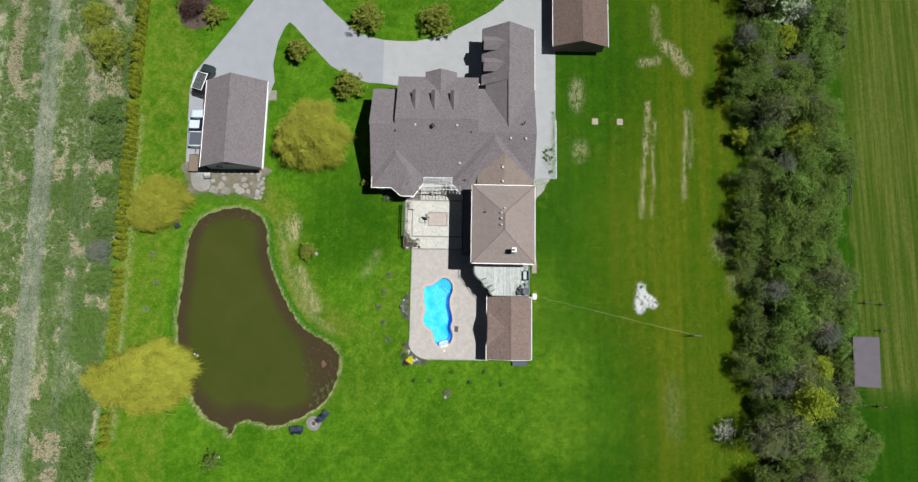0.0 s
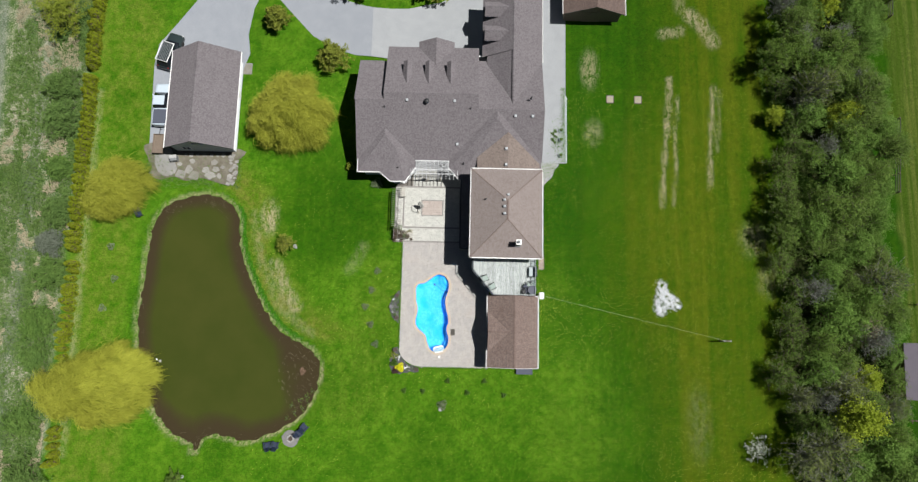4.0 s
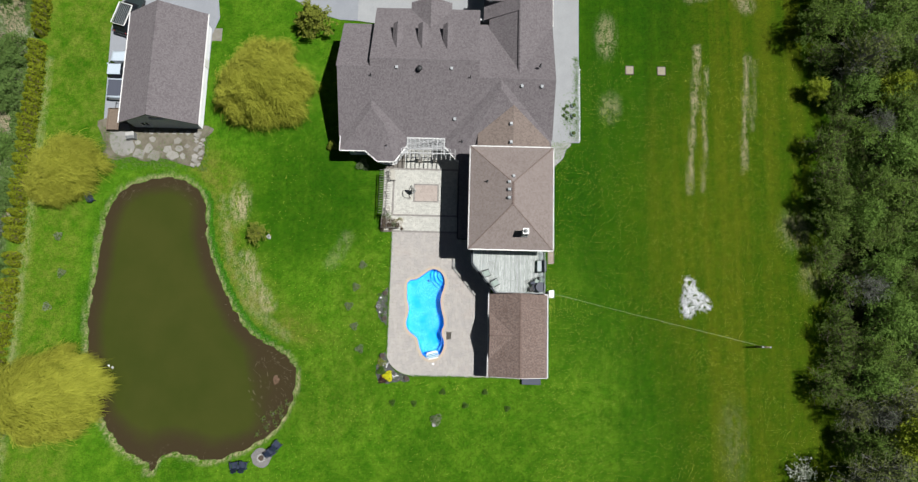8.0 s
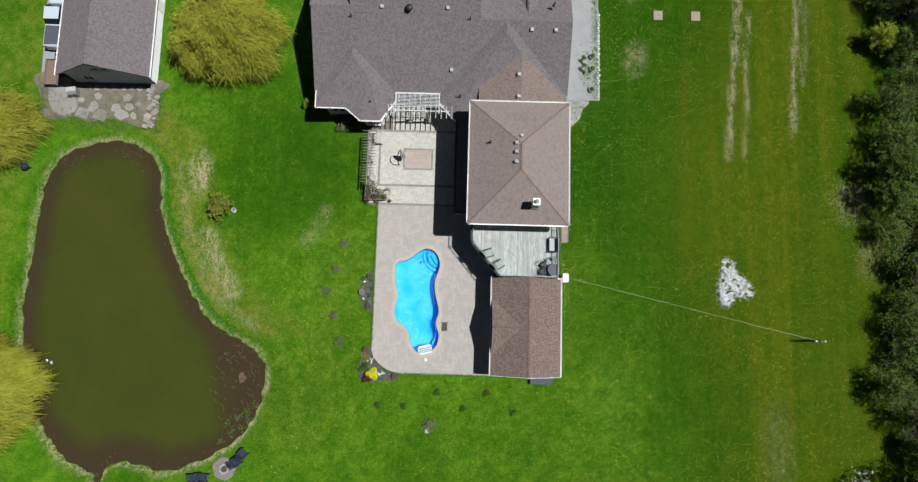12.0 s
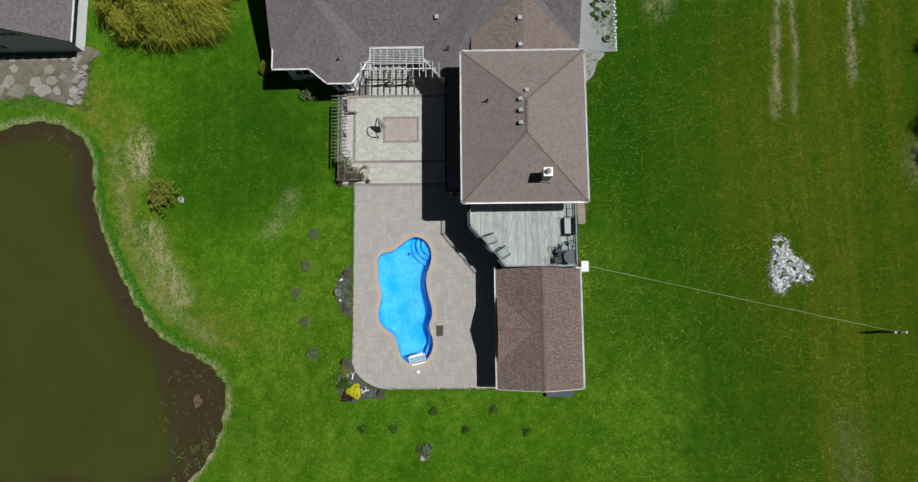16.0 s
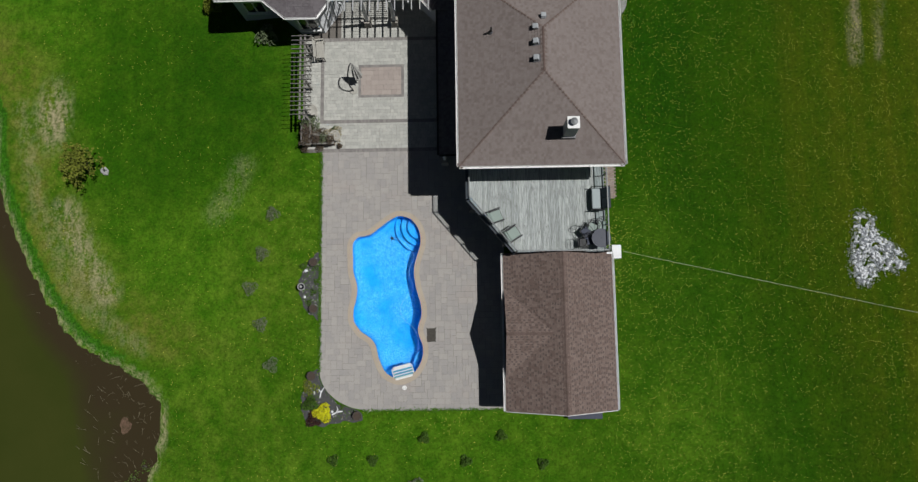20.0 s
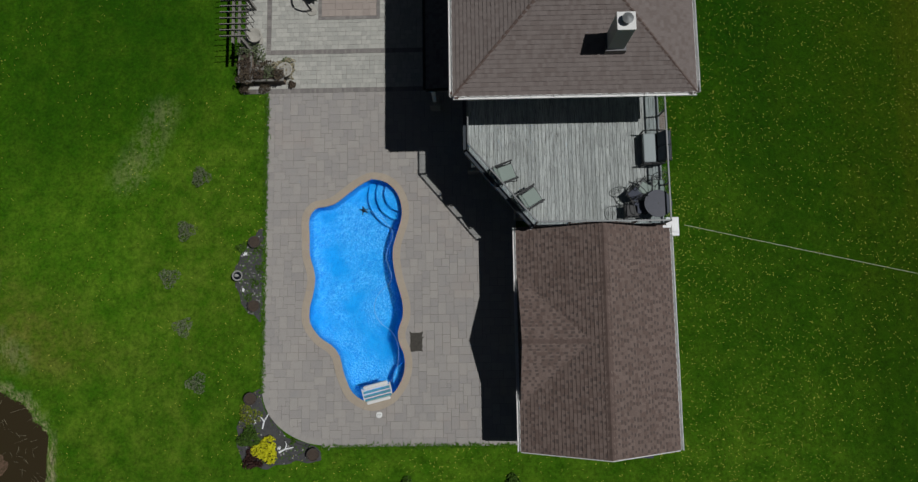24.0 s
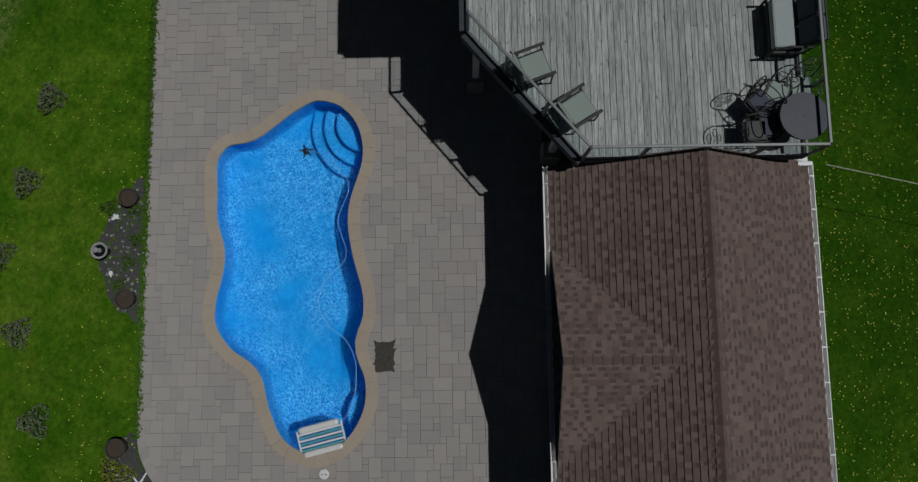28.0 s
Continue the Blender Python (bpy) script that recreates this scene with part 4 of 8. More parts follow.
    for y in (39.8, 36.7):
        d = part("dormer", Geo().box(3.2, 5.0, y - 0.65, y + 0.65, 3.3, 4.3), SIDING, h)
        slope(d, [(2.9, y + 0.95, 4.25), (4.8, y + 0.95, 4.25), (5.9, y, 5.0), (2.9, y, 5.0)], G, 0.06)
        slope(d, [(4.8, y - 0.95, 4.25), (2.9, y - 0.95, 4.25), (2.9, y, 5.0), (5.9, y, 5.0)], G, 0.06)
    part("gable_wall", Geo().add([(3.1, 42.1, -0.8), (9.6, 42.1, -0.8), (9.6, 42.1, 3.2), (xr, 42.1, 5.15), (3.1, 42.1, 3.2), (3.1, 41.9, -0.8), (9.6, 41.9, -0.8), (9.6, 41.9, 3.2), (xr, 41.9, 5.15), (3.1, 41.9, 3.2)],
                             [(4, 3, 2, 1, 0), (5, 6, 7, 8, 9), (0, 1, 6, 5), (1, 2, 7, 6), (2, 3, 8, 7), (3, 4, 9, 8), (4, 0, 5, 9)]), SIDING, h)
    # south-west hip with its bay
    A1, R1, B1 = (-8.57, 24.5, 4.62), (-8.57, 23.6, 4.62), (-7.25, 22.12, 4.02)
    slope(h, [(-11.8, 21.3, ez), (-11.8, 19.6, ez), R1, A1], G)
    slope(h, [(-11.8, 19.6, ez), (-9.2, 19.6, ez), B1, R1], G)
    slope(h, [(-9.2, 19.6, ez), (-7.9, 18.5, ez), B1], G)
    slope(h, [(-7.9, 18.5, ez), (-6.2, 18.5, ez), B1], G)
    slope(h, [(-6.2, 18.5, ez), (-5.0, 20.2, ez), B1], G)
    slope(h, [(-5.0, 20.2, ez), (-5.0, 21.2, ez), A1, R1, B1], G)
    caps(h, R1, (-11.8, 19.6, ez), G, 0.1)
    for q in ((-7.9, 18.5, ez), (-6.2, 18.5, ez)):
        caps(h, B1, q, G, 0.1)
    # south-east hip and the linking gable in newer brown shingles
    A2, R2 = (4.5, 26.55, 5.61), (4.5, 25.6, 5.61)
    slope(h, [(-1.0, 21.3, ez), (-1.0, 20.2, ez), R2, A2], G)
    slope(h, [(-1.0, 20.2, ez), (0.2, 18.8, ez), R2], G)
    slope(h, [(0.2, 18.8, ez), (9.9, 18.8, ez), R2], G)
    slope(h, [(9.9, 18.8, ez), (9.9, 21.3, ez), A2, R2], G)
    caps(h, R2, (0.2, 18.8, ez), G, 0.1)
    slope(h, [(2.3, 21.3, 4.0), (2.3, 19.5, 4.0), (5.85, 19.5, 5.05), (5.85, 24.1, 5.05)], SHINGLE_LINK)
    slope(h, [(9.6, 19.5, 4.0), (9.6, 20.6, 4.0), (5.85, 24.1, 5.05), (5.85, 19.5, 5.05)], SHINGLE_LINK)
    # walls
    z0 = BASE - 0.2
    for a, b, z1 in (((-11.3, 33.0), (-11.3, 20.1), 3.0), ((-11.3, 20.1), (-9.0, 20.1), 2.95), ((-9.0, 20.1), (-7.75, 19.0), 2.95), ((-7.75, 19.0), (-6.35, 19.0), 2.95), ((-6.35, 19.0), (-5.2, 20.6), 2.95),
                     ((-5.2, 20.6), (-5.2, 21.6), 2.95), ((-5.2, 21.6), (-0.7, 21.6), 2.95), ((-0.7, 21.6), (-0.7, 20.5), 2.95), ((-0.7, 20.5), (0.5, 19.3), 2.95), ((0.5, 19.3), (2.2, 19.3), 2.95),
                     ((9.6, 19.5), (9.6, 42.0), 2.95), ((3.1, 42.0), (3.1, 34.6), 2.95), ((3.1, 34.6), (2.0, 34.6), 2.6), ((2.0, 34.8), (-8.5, 34.8), 3.2), ((-8.5, 34.8), (-8.5, 33.0), 3.2), ((-8.5, 33.0), (-11.3, 33.0), 3.0)):
        wall(h, a, b, z0, z1)
    part("gable_wall", Geo().add([(-11.5, 33.2, 2.9), (-11.5, yr, 5.85), (-11.5, 21.2, 2.9), (-11.3, 33.2, 2.9), (-11.3, yr, 5.85), (-11.3, 21.2, 2.9)], [(0, 1, 2), (5, 4, 3), (0, 3, 4, 1), (1, 4, 5, 2), (2, 5, 3, 0)]), SIDING, h)
    part("gable_wall", Geo().add([(9.62, 33.2, 2.9), (9.62, ye2, ze2 - 0.15), (9.62, 21.2, 2.9), (9.42, 33.2, 2.9), (9.42, ye2, ze2 - 0.15), (9.42, 21.2, 2.9)], [(2, 1, 0), (3, 4, 5), (0, 3, 4, 1), (1, 4, 5, 2), (2, 5, 3, 0)]), SIDING, h)
    for a, b, o in (((-11.9, 19.6, ez), (-9.2, 19.6, ez), (0, -1)), ((-9.2, 19.6, ez), (-7.9, 18.5, ez), (-0.65, -0.76)), ((-7.9, 18.5, ez), (-6.2, 18.5, ez), (0, -1)), ((-6.2, 18.5, ez), (-5.0, 20.2, ez), (0.82, -0.57)),
                    ((-11.8, 21.4, ez), (-11.8, 19.6, ez), (-1, 0)), ((-5.0, ye, ez), (-1.0, ye, ez), (0, -1)), ((-1.0, 20.2, ez), (0.2, 18.8, ez), (-0.76, -0.65)), ((10.0, 42.5, ez), (10.0, 33.7, ez), (1, 0))):
        gutter(h, a, b, WHITE, o)
    window(h, -10.2, 20.08, 0.6, 1.2, 1.3, 0)
    window(h, -7.05, 18.97, 0.6, 1.1, 1.4, 0)
    for x in (-4.3, -1.6):
        window(h, x, 21.58, 0.5, 1.0, 1.4, 0)
    # patio doors under the pergola
    f = part("patio_door", Geo().box(-3.9, -2.1, 21.5, 21.57, 0.02, 2.1), WHITE, h)
    for x in (-3.82, -2.98):
        part("pane", Geo().box(x, x + 0.8, 21.47, 21.495, 0.12, 2.02), DARK_GLASS, f)
    for y in (38.0, 40.4):
        d = part("garage_door", Geo().box(2.98, 3.08, y - 1.2, y + 1.2, BASE + 0.07, 1.65), WHITE, h)
        for i in range(4):
            part("door_panel", Geo().box(2.95, 2.978, y - 1.1, y + 1.1, BASE + 0.16 + i * 0.55, BASE + 0.6 + i * 0.55), WHITE, d)
    return k


SLOPE_MAIN = main_house()
for vx, vy in ((-6.0, 27.4), (-0.5, 27.4), (-0.1, 22.9), (6.6, 26.0), (8.6, 26.0)):
    roof_vent(vx, vy, 6.0 - (27.4 - vy) * SLOPE_MAIN, (25, 0))
roof_vent(5.6, 22.1, 5.0, (0, 0))
roof_vent(5.6, 20.2, 5.0, (0, 0))
turbine = thing("roof_turbine", "round dark turbine vent on the roof slope", "roof vent", "", pose(-3.7, 27.2, 5.94))
part("neck", Geo().lathe(0, 0, [(0.16, -0.2), (0.16, 0.16)], 16), DARK_METAL, turbine)
part("head", Geo().lathe(0, 0, [(0.18, 0.16), (0.28, 0.24), (0.30, 0.36), (0.22, 0.48), (0.05, 0.53)], 20), DARK_METAL, turbine, "", True)
for px, py, pz in ((-8.6, 26.6, 5.6), (1.4, 26.6, 5.6), (8.4, 28.0, 5.7), (-7.0, 20.0, 3.3), (0.7, 20.6, 3.6)):
    roof_pipe(px, py, pz)


# ---- hip-roofed wing ----
def hip_house():
    h = thing("hip_roofed_wing", "two-storey wing with brown hip roof and white gutters", "house wing")
    S = SHINGLE_HIP
    x0, x1, y0, y1, z = 1.62, 9.66, 9.28, 19.4, 5.9
    xm, zr, r = (x0 + x1) / 2, 7.85, (x1 - x0) / 2
    a, b, c, d = (x0, y0, z), (x1, y0, z), (x1, y1, z), (x0, y1, z)
    s, n = (xm, y0 + r, zr), (xm, y1 - r, zr)
    slope(h, [a, b, s], S)
    slope(h, [b, c, n, s], S)
    slope(h, [c, d, n], S)
    slope(h, [d, a, s, n], S)
    for p, q in ((a, s), (b, s), (c, n), (d, n), (s, n)):
        caps(h, p, q, S, 0.17, single=True)
    for p, q, o in ((a, b, (0, -1)), (b, c, (1, 0)), (c, d, (0, 1)), (d, a, (-1, 0))):
        gutter(h, p, q, WHITE, o)
    part("soffit", Geo().box(x0 + 0.02, x1 - 0.02, y0 + 0.02, y1 - 0.02, z - 0.16, z - 0.145), WHITE, h)
    u0, u1, v0, v1, zb = 2.0, 9.3, 10.75, 19.1, BASE - 0.2
    for p, q in (((u0, v1), (u0, v0)), ((u0, v0), (u1, v0)), ((u1, v0), (u1, v1)), ((u1, v1), (u0, v1))):
        wall(h, p, q, zb, z - 0.17)
    for x in (3.4, 7.6):
        window(h, x, v0 - 0.03, 4.2, 1.2, 1.0, 0)
    f = part("patio_door", Geo().box(4.6, 6.4, v0 - 0.10, v0 - 0.03, 3.34, 5.4), WHITE, h)
    for x in (4.68, 5.52):
        part("pane", Geo().box(x, x + 0.8, v0 - 0.125, v0 - 0.103, 3.45, 5.3), DARK_GLASS, f)
    for y in (12.0, 16.5):
        window(h, u0 - 0.03, y, 3.9, 1.1, 1.2, -90)


hip_house()
for vx, vy in ((5.34, 15.45), (5.34, 14.72), (5.34, 13.92), (5.7, 16.0)):
    roof_vent(vx, vy, 7.85 - abs(vx - 5.64) * 0.47 - max(0, vy - 15.36) * 0.47, (0, -20) if vy < 15.6 else (-20, 0), 0.25)
roof_pipe(3.26, 15.7, 6.75, 0.42)


def chimney():
    c = thing("chimney", "square chimney with bright metal cap on the hip roof", "chimney", "", pose(6.86, 10.72, 6.3))
    part("shaft", Geo().box(-0.27, 0.27, -0.27, 0.27, -0.4, 1.75, 0.012), SIDING, c)
    part("flashing", Geo().box(-0.33, 0.33, -0.33, 0.33, -0.4, 0.42), LEAD, c)
    part("cap", Geo().box(-0.285, 0.285, -0.285, 0.285, 1.75, 1.82, 0.015), WHITE, c)
    part("flue", Geo().lathe(0, 0, [(0.12, 1.82), (0.12, 1.95), (0.17, 1.97), (0.17, 2.0), (0.04, 2.05)], 16), GREY_METAL, c)


chimney()


# ---- pool house ----
def pool_house():
    h = thing("pool_house", "low pool house with brown shingled gable roof and dormer", "pool house")
    S = SHINGLE_BROWN
    x0, x1, y0, y1, z, xr, zr = 3.84, 9.62, -2.9, 5.32, 2.5, 6.82, 4.0
    yd, hw, zd = 1.12, 2.3, 3.74
    k = (zr - z) / (xr - x0)
    xb = x0 + (zd - z) / k
    slope(h, [(x0, y1, z), (x0, y0, z), (xr, y0, zr), (xr, y1, zr)], S, pick=lambda p: p.x > 4.2)
    slope(h, [(x1, y0, z), (x1, y1, z), (xr, y1, zr), (xr, y0, zr)], S)
    caps(h, (xr, y0, zr), (xr, y1, zr), S, 0.2, single=True)
    slope(h, [(xb + 0.1, yd + hw, z + 0.03), (x0 + 0.03, yd + hw, z + 0.03), (x0 + 0.04, yd, zd), (xb, yd, zd)], S, 0.10)
    slope(h, [(x0 + 0.03, yd - hw, z + 0.03), (xb + 0.1, yd - hw, z + 0.03), (xb, yd, zd), (x0 + 0.04, yd, zd)], S, 0.10)
    caps(h, (x0 + 0.04, yd, zd), (xb + 0.1, yd, zd), S, 0.13, single=True)
    u0, u1, v0, v1, zb = 4.15, 9.5, -2.55, 5.2, BASE - 0.2
    for p, q in (((u0, v1), (u0, v0)), ((u0, v0), (u1, v0)), ((u1, v0), (u1, v1)), ((u1, v1), (u0, v1))):
        wall(h, p, q, zb, z - 0.02)
    for y in (v0 - 0.02, v1 - 0.18):
        part("gable_wall", Geo().add([(u0, y, z - 0.1), (u1, y, z - 0.1), (xr, y, zr - 0.2), (u0, y + 0.2, z - 0.1), (u1, y + 0.2, z - 0.1), (xr, y + 0.2, zr - 0.2)], [(0, 1, 2), (5, 4, 3), (1, 4, 5, 2), (3, 0, 2, 5)]), SIDING, h)
    part("gable_wall", Geo().add([(u0 - 0.01, yd - 1.7, z - 0.1), (u0 - 0.01, yd + 1.7, z - 0.1), (u0 - 0.01, yd, zd - 0.2), (u0 + 0.19, yd - 1.7, z - 0.1), (u0 + 0.19, yd + 1.7, z - 0.1), (u0 + 0.19, yd, zd - 0.2)],
                             [(2, 1, 0), (3, 4, 5), (2, 5, 4, 1), (0, 3, 5, 2)]), SIDING, h)
    gutter(h, (x0, y1, z), (x0, y0, z), WHITE, (-1, 0))
    gutter(h, (x1, y0, z), (x1, y1, z), WHITE, (1, 0))
    for x, zz in ((x0, z), (x1, z)):
        part("rake_board", Geo().add([(x, y0 - 0.03, zz - 0.16), (xr, y0 - 0.03, zr - 0.16), (xr, y0 - 0.03, zr + 0.0), (x, y0 - 0.03, zz + 0.0), (x, y0, zz - 0.16), (xr, y0, zr - 0.16), (xr, y0, zr), (x, y0, zz)],
                                 [(0, 1, 2, 3), (3, 2, 6, 7), (0, 4, 5, 1), (7, 6, 5, 4)]), WHITE, h)
    d = part("door", Geo().box(u0 - 0.06, u0 - 0.03, yd - 0.45, yd + 0.45, 0.02, 2.05), WHITE, h)
    part("handle", Geo().box(u0 - 0.11, u0 - 0.06, yd + 0.32, yd + 0.38, 0.95, 1.05), DARK_METAL, d)
    window(h, u0 - 0.03, -1.6, 0.9, 1.0, 1.0, -90)
    window(h, u0 - 0.03, 3.6, 0.9, 1.0, 1.0, -90)
    window(h, u1 + 0.03, 1.0, 0.9, 1.2, 1.0, 90)


pool_house()


# ---- garage and barn ----
def outbuilding(name, label, x0, x1, y0, y1, ze, zr, mat, cat, wallmat, over=0.35):
    h = thing(name, label, cat)
    xr = (x0 + x1) / 2
    slope(h, [(x0, y1, ze), (x0, y0, ze), (xr, y0, zr), (xr, y1, zr)], mat)
    slope(h, [(x1, y0, ze), (x1, y1, ze), (xr, y1, zr), (xr, y0, zr)], mat)
    caps(h, (xr, y0, zr), (xr, y1, zr), mat, 0.15)
    u0, u1, v0, v1, zb = x0 + 0.35, x1 - over, y0 + 0.45, y1 - 0.3, BASE - 0.2
    k = (zr - ze) / (xr - x0)
    for p, q in (((u0, v1), (u0, v0)), ((u0, v0), (u1, v0)), ((u1, v0), (u1, v1)), ((u1, v1), (u0, v1))):
        wall(h, p, q, zb, ze + 0.1, wallmat)
    for y in (v0 - 0.02, v1 - 0.18):
        part("gable_wall", Geo().add([(u0, y, ze), (u1, y, ze), (u1, y, ze + 0.2 * k), (xr, y, zr - 0.18), (u0, y, ze + 0.2 * k)] + [(u0, y + 0.2, ze), (u1, y + 0.2, ze), (u1, y + 0.2, ze + 0.2 * k), (xr, y + 0.2, zr - 0.18), (u0, y + 0.2, ze + 0.2 * k)],
                                 [(0, 1, 2, 3, 4), (9, 8, 7, 6, 5), (1, 6, 7, 2), (2, 7, 8, 3), (3, 8, 9, 4)]), wallmat, h)
    gutter(h, (x0, y1, ze), (x0, y0, ze), WHITE, (-1, 0))
    gutter(h, (x1, y0, ze), (x1, y1, ze), WHITE, (1, 0))
    return h


gar = outbuilding("detached_garage", "detached garage with grey gable roof and white siding", -35.4, -27.0, 22.2, 34.6, 2.2, 4.9, SHINGLE_GREY, "garage", SIDING, 0.7)
window(gar, -31.2, 22.61, 2.6, 1.6, 0.7, 0)
window(gar, -33.3, 22.61, 0.3, 1.0, 1.0, 0)
part("side_door", Geo().box(-27.69, -27.63, 29.5, 30.4, BASE + 0.06, 1.5), WHITE, gar)
barn = outbuilding("barn", "small barn with reddish brown gable roof", 12.8, 20.55, 40.7, 52.0, 1.9, 3.7, SHINGLE_RED, "barn", OLD_WOOD)
part("barn_door", Geo().box(15.6, 17.8, 41.06, 41.10, BASE + 0.05, 1.7), OLD_WOOD, barn)
SHED_ROOF = surface("metal_sheet", (0.150, 0.130, 0.158), (0.128, 0.112, 0.138), 1.0, 0.9, 0.1)
fs = thing("field_shed", "low open field shed with mauve sheet-metal roof", "shed")
part("roof", Geo().add([(51.9, 0.9, 1.9), (51.7, -5.5, 1.9), (54.7, -5.6, 2.5), (55.0, 0.9, 2.5), (51.9, 0.9, 1.82), (51.7, -5.5, 1.82), (54.7, -5.6, 2.42), (55.0, 0.9, 2.42)], [(0, 1, 2, 3), (7, 6, 5, 4), (0, 4, 5, 1), (1, 5, 6, 2), (2, 6, 7, 3), (3, 7, 4, 0)]), SHED_ROOF, fs)
for i in range(10):
    yy = 0.6 - i * 0.66
    part("seam", Geo().add([(51.86, yy, 1.9), (51.86, yy - 0.03, 1.9), (54.9, yy - 0.03, 2.52), (54.9, yy, 2.52), (51.86, yy, 1.94), (51.86, yy - 0.03, 1.94), (54.9, yy - 0.03, 2.56), (54.9, yy, 2.56)], [(4, 5, 6, 7), (0, 1, 5, 4), (2, 3, 7, 6), (1, 2, 6, 5), (3, 0, 4, 7)]), SHED_ROOF, fs)
for px, py, pz in ((52.1, 0.7, 1.85), (52.0, -5.2, 1.85), (54.6, -5.3, 2.42), (54.8, 0.7, 2.42)):
    part("post", Geo().box(px - 0.07, px + 0.07, py - 0.07, py + 0.07, BASE - 0.1, pz), OLD_WOOD, fs)
part("back_wall", Geo().box(51.98, 52.04, -5.2, 0.6, BASE - 0.1, 1.84), OLD_WOOD, fs)


# ---- pool ----
POOL_IN = inset(POOL, 0.29)
WATER_Z = -0.09


def floor_depth(x, y):
    return -1.05 - 0.08 * float(step(5.0, 0.5, np.array(y)))


def pool_bottom(x, y):
    x, y = np.asarray(x, float), np.asarray(y, float)
    return np.vectorize(floor_depth)(x, y) + 0.18 * (1 - step(0.0, 0.35, -distance_to(POOL_IN, x, y)))


def build_pool():
    p = thing("swimming_pool", "freeform blue vinyl pool filled with clear water", "swimming pool")
    n = len(POOL_IN)
    rings = [(0.0, -0.02), (0.0, -0.60), (0.02, -0.80), (0.08, -0.93), (0.2, -1.03)]
    g, v = Geo(), []
    for d, z in rings:
        v += [(x, y, z) for x, y in inset(POOL_IN, d)]
    g.add(v, [(r * n + i, (r + 1) * n + i, (r + 1) * n + (i + 1) % n, r * n + (i + 1) % n) for r in range(len(rings) - 1) for i in range(n)])
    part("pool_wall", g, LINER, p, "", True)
    gx, gy = np.arange(-5.0, 0.1, 0.2), np.arange(-1.8, 8.2, 0.2)
    X, Y = np.meshgrid(gx, gy)
    Z = pool_bottom(X, Y)
    fl, m = Geo(), len(gx)
    fl.add(np.stack([X.ravel(), Y.ravel(), Z.ravel()], -1).tolist(), [(j * m + i, j * m + i + 1, (j + 1) * m + i + 1, (j + 1) * m + i) for j in range(len(gy) - 1) for i in range(m - 1)])
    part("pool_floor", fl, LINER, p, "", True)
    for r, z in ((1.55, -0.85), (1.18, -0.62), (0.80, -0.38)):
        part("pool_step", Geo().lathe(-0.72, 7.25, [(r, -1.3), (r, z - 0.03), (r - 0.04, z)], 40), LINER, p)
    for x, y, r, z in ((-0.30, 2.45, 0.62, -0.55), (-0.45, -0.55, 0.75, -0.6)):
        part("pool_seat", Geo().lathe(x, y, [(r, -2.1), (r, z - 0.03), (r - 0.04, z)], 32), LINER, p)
    w = Geo().add([(x, y, WATER_Z) for x, y in inset(POOL, 0.25)], [tuple(range(n))])
    part("water", w, POOL_WATER, p).visible_shadow = False
    # coping stones, each cut to the curve
    peri = [0.0]
    for a, b in zip(POOL, POOL[1:] + POOL[:1]):
        peri.append(peri[-1] + math.dist(a, b))
    count = round(peri[-1] / 0.42)
    inner = inset(POOL, 0.31)

    def along(line, s):
        s %= peri[-1]
        for i in range(len(line)):
            if peri[i + 1] >= s:
                t = (s - peri[i]) / (peri[i + 1] - peri[i])
                a, b = line[i], line[(i + 1) % len(line)]
                return (a[0] + (b[0] - a[0]) * t, a[1] + (b[1] - a[1]) * t)

    for i in range(count):
        s0, s1 = peri[-1] * i / count + 0.0015, peri[-1] * (i + 1) / count - 0.0015
        sm = (s0 + s1) / 2
        o, q = [along(POOL, s) for s in (s0, sm, s1)], [along(inner, s) for s in (s1, sm, s0)]
        ring = o + q
        c = (sum(a for a, b in ring) / 6, sum(b for a, b in ring) / 6)
        low = [(c[0] + (a - c[0]) * 0.992, c[1] + (b - c[1]) * 0.992) for a, b in ring]
        g = Geo().add([(a, b, -0.06) for a, b in ring] + [(a, b, 0.021) for a, b in ring] + [(a, b, 0.024) for a, b in low],
                      [(k, (k + 1) % 6, 6 + (k + 1) % 6, 6 + k) for k in range(6)] + [(6 + k, 6 + (k + 1) % 6, 12 + (k + 1) % 6, 12 + k) for k in range(6)] + [tuple(range(12, 18)), tuple(range(5, -1, -1))])
        part("coping_stone", g, COPING, p)


build_pool()

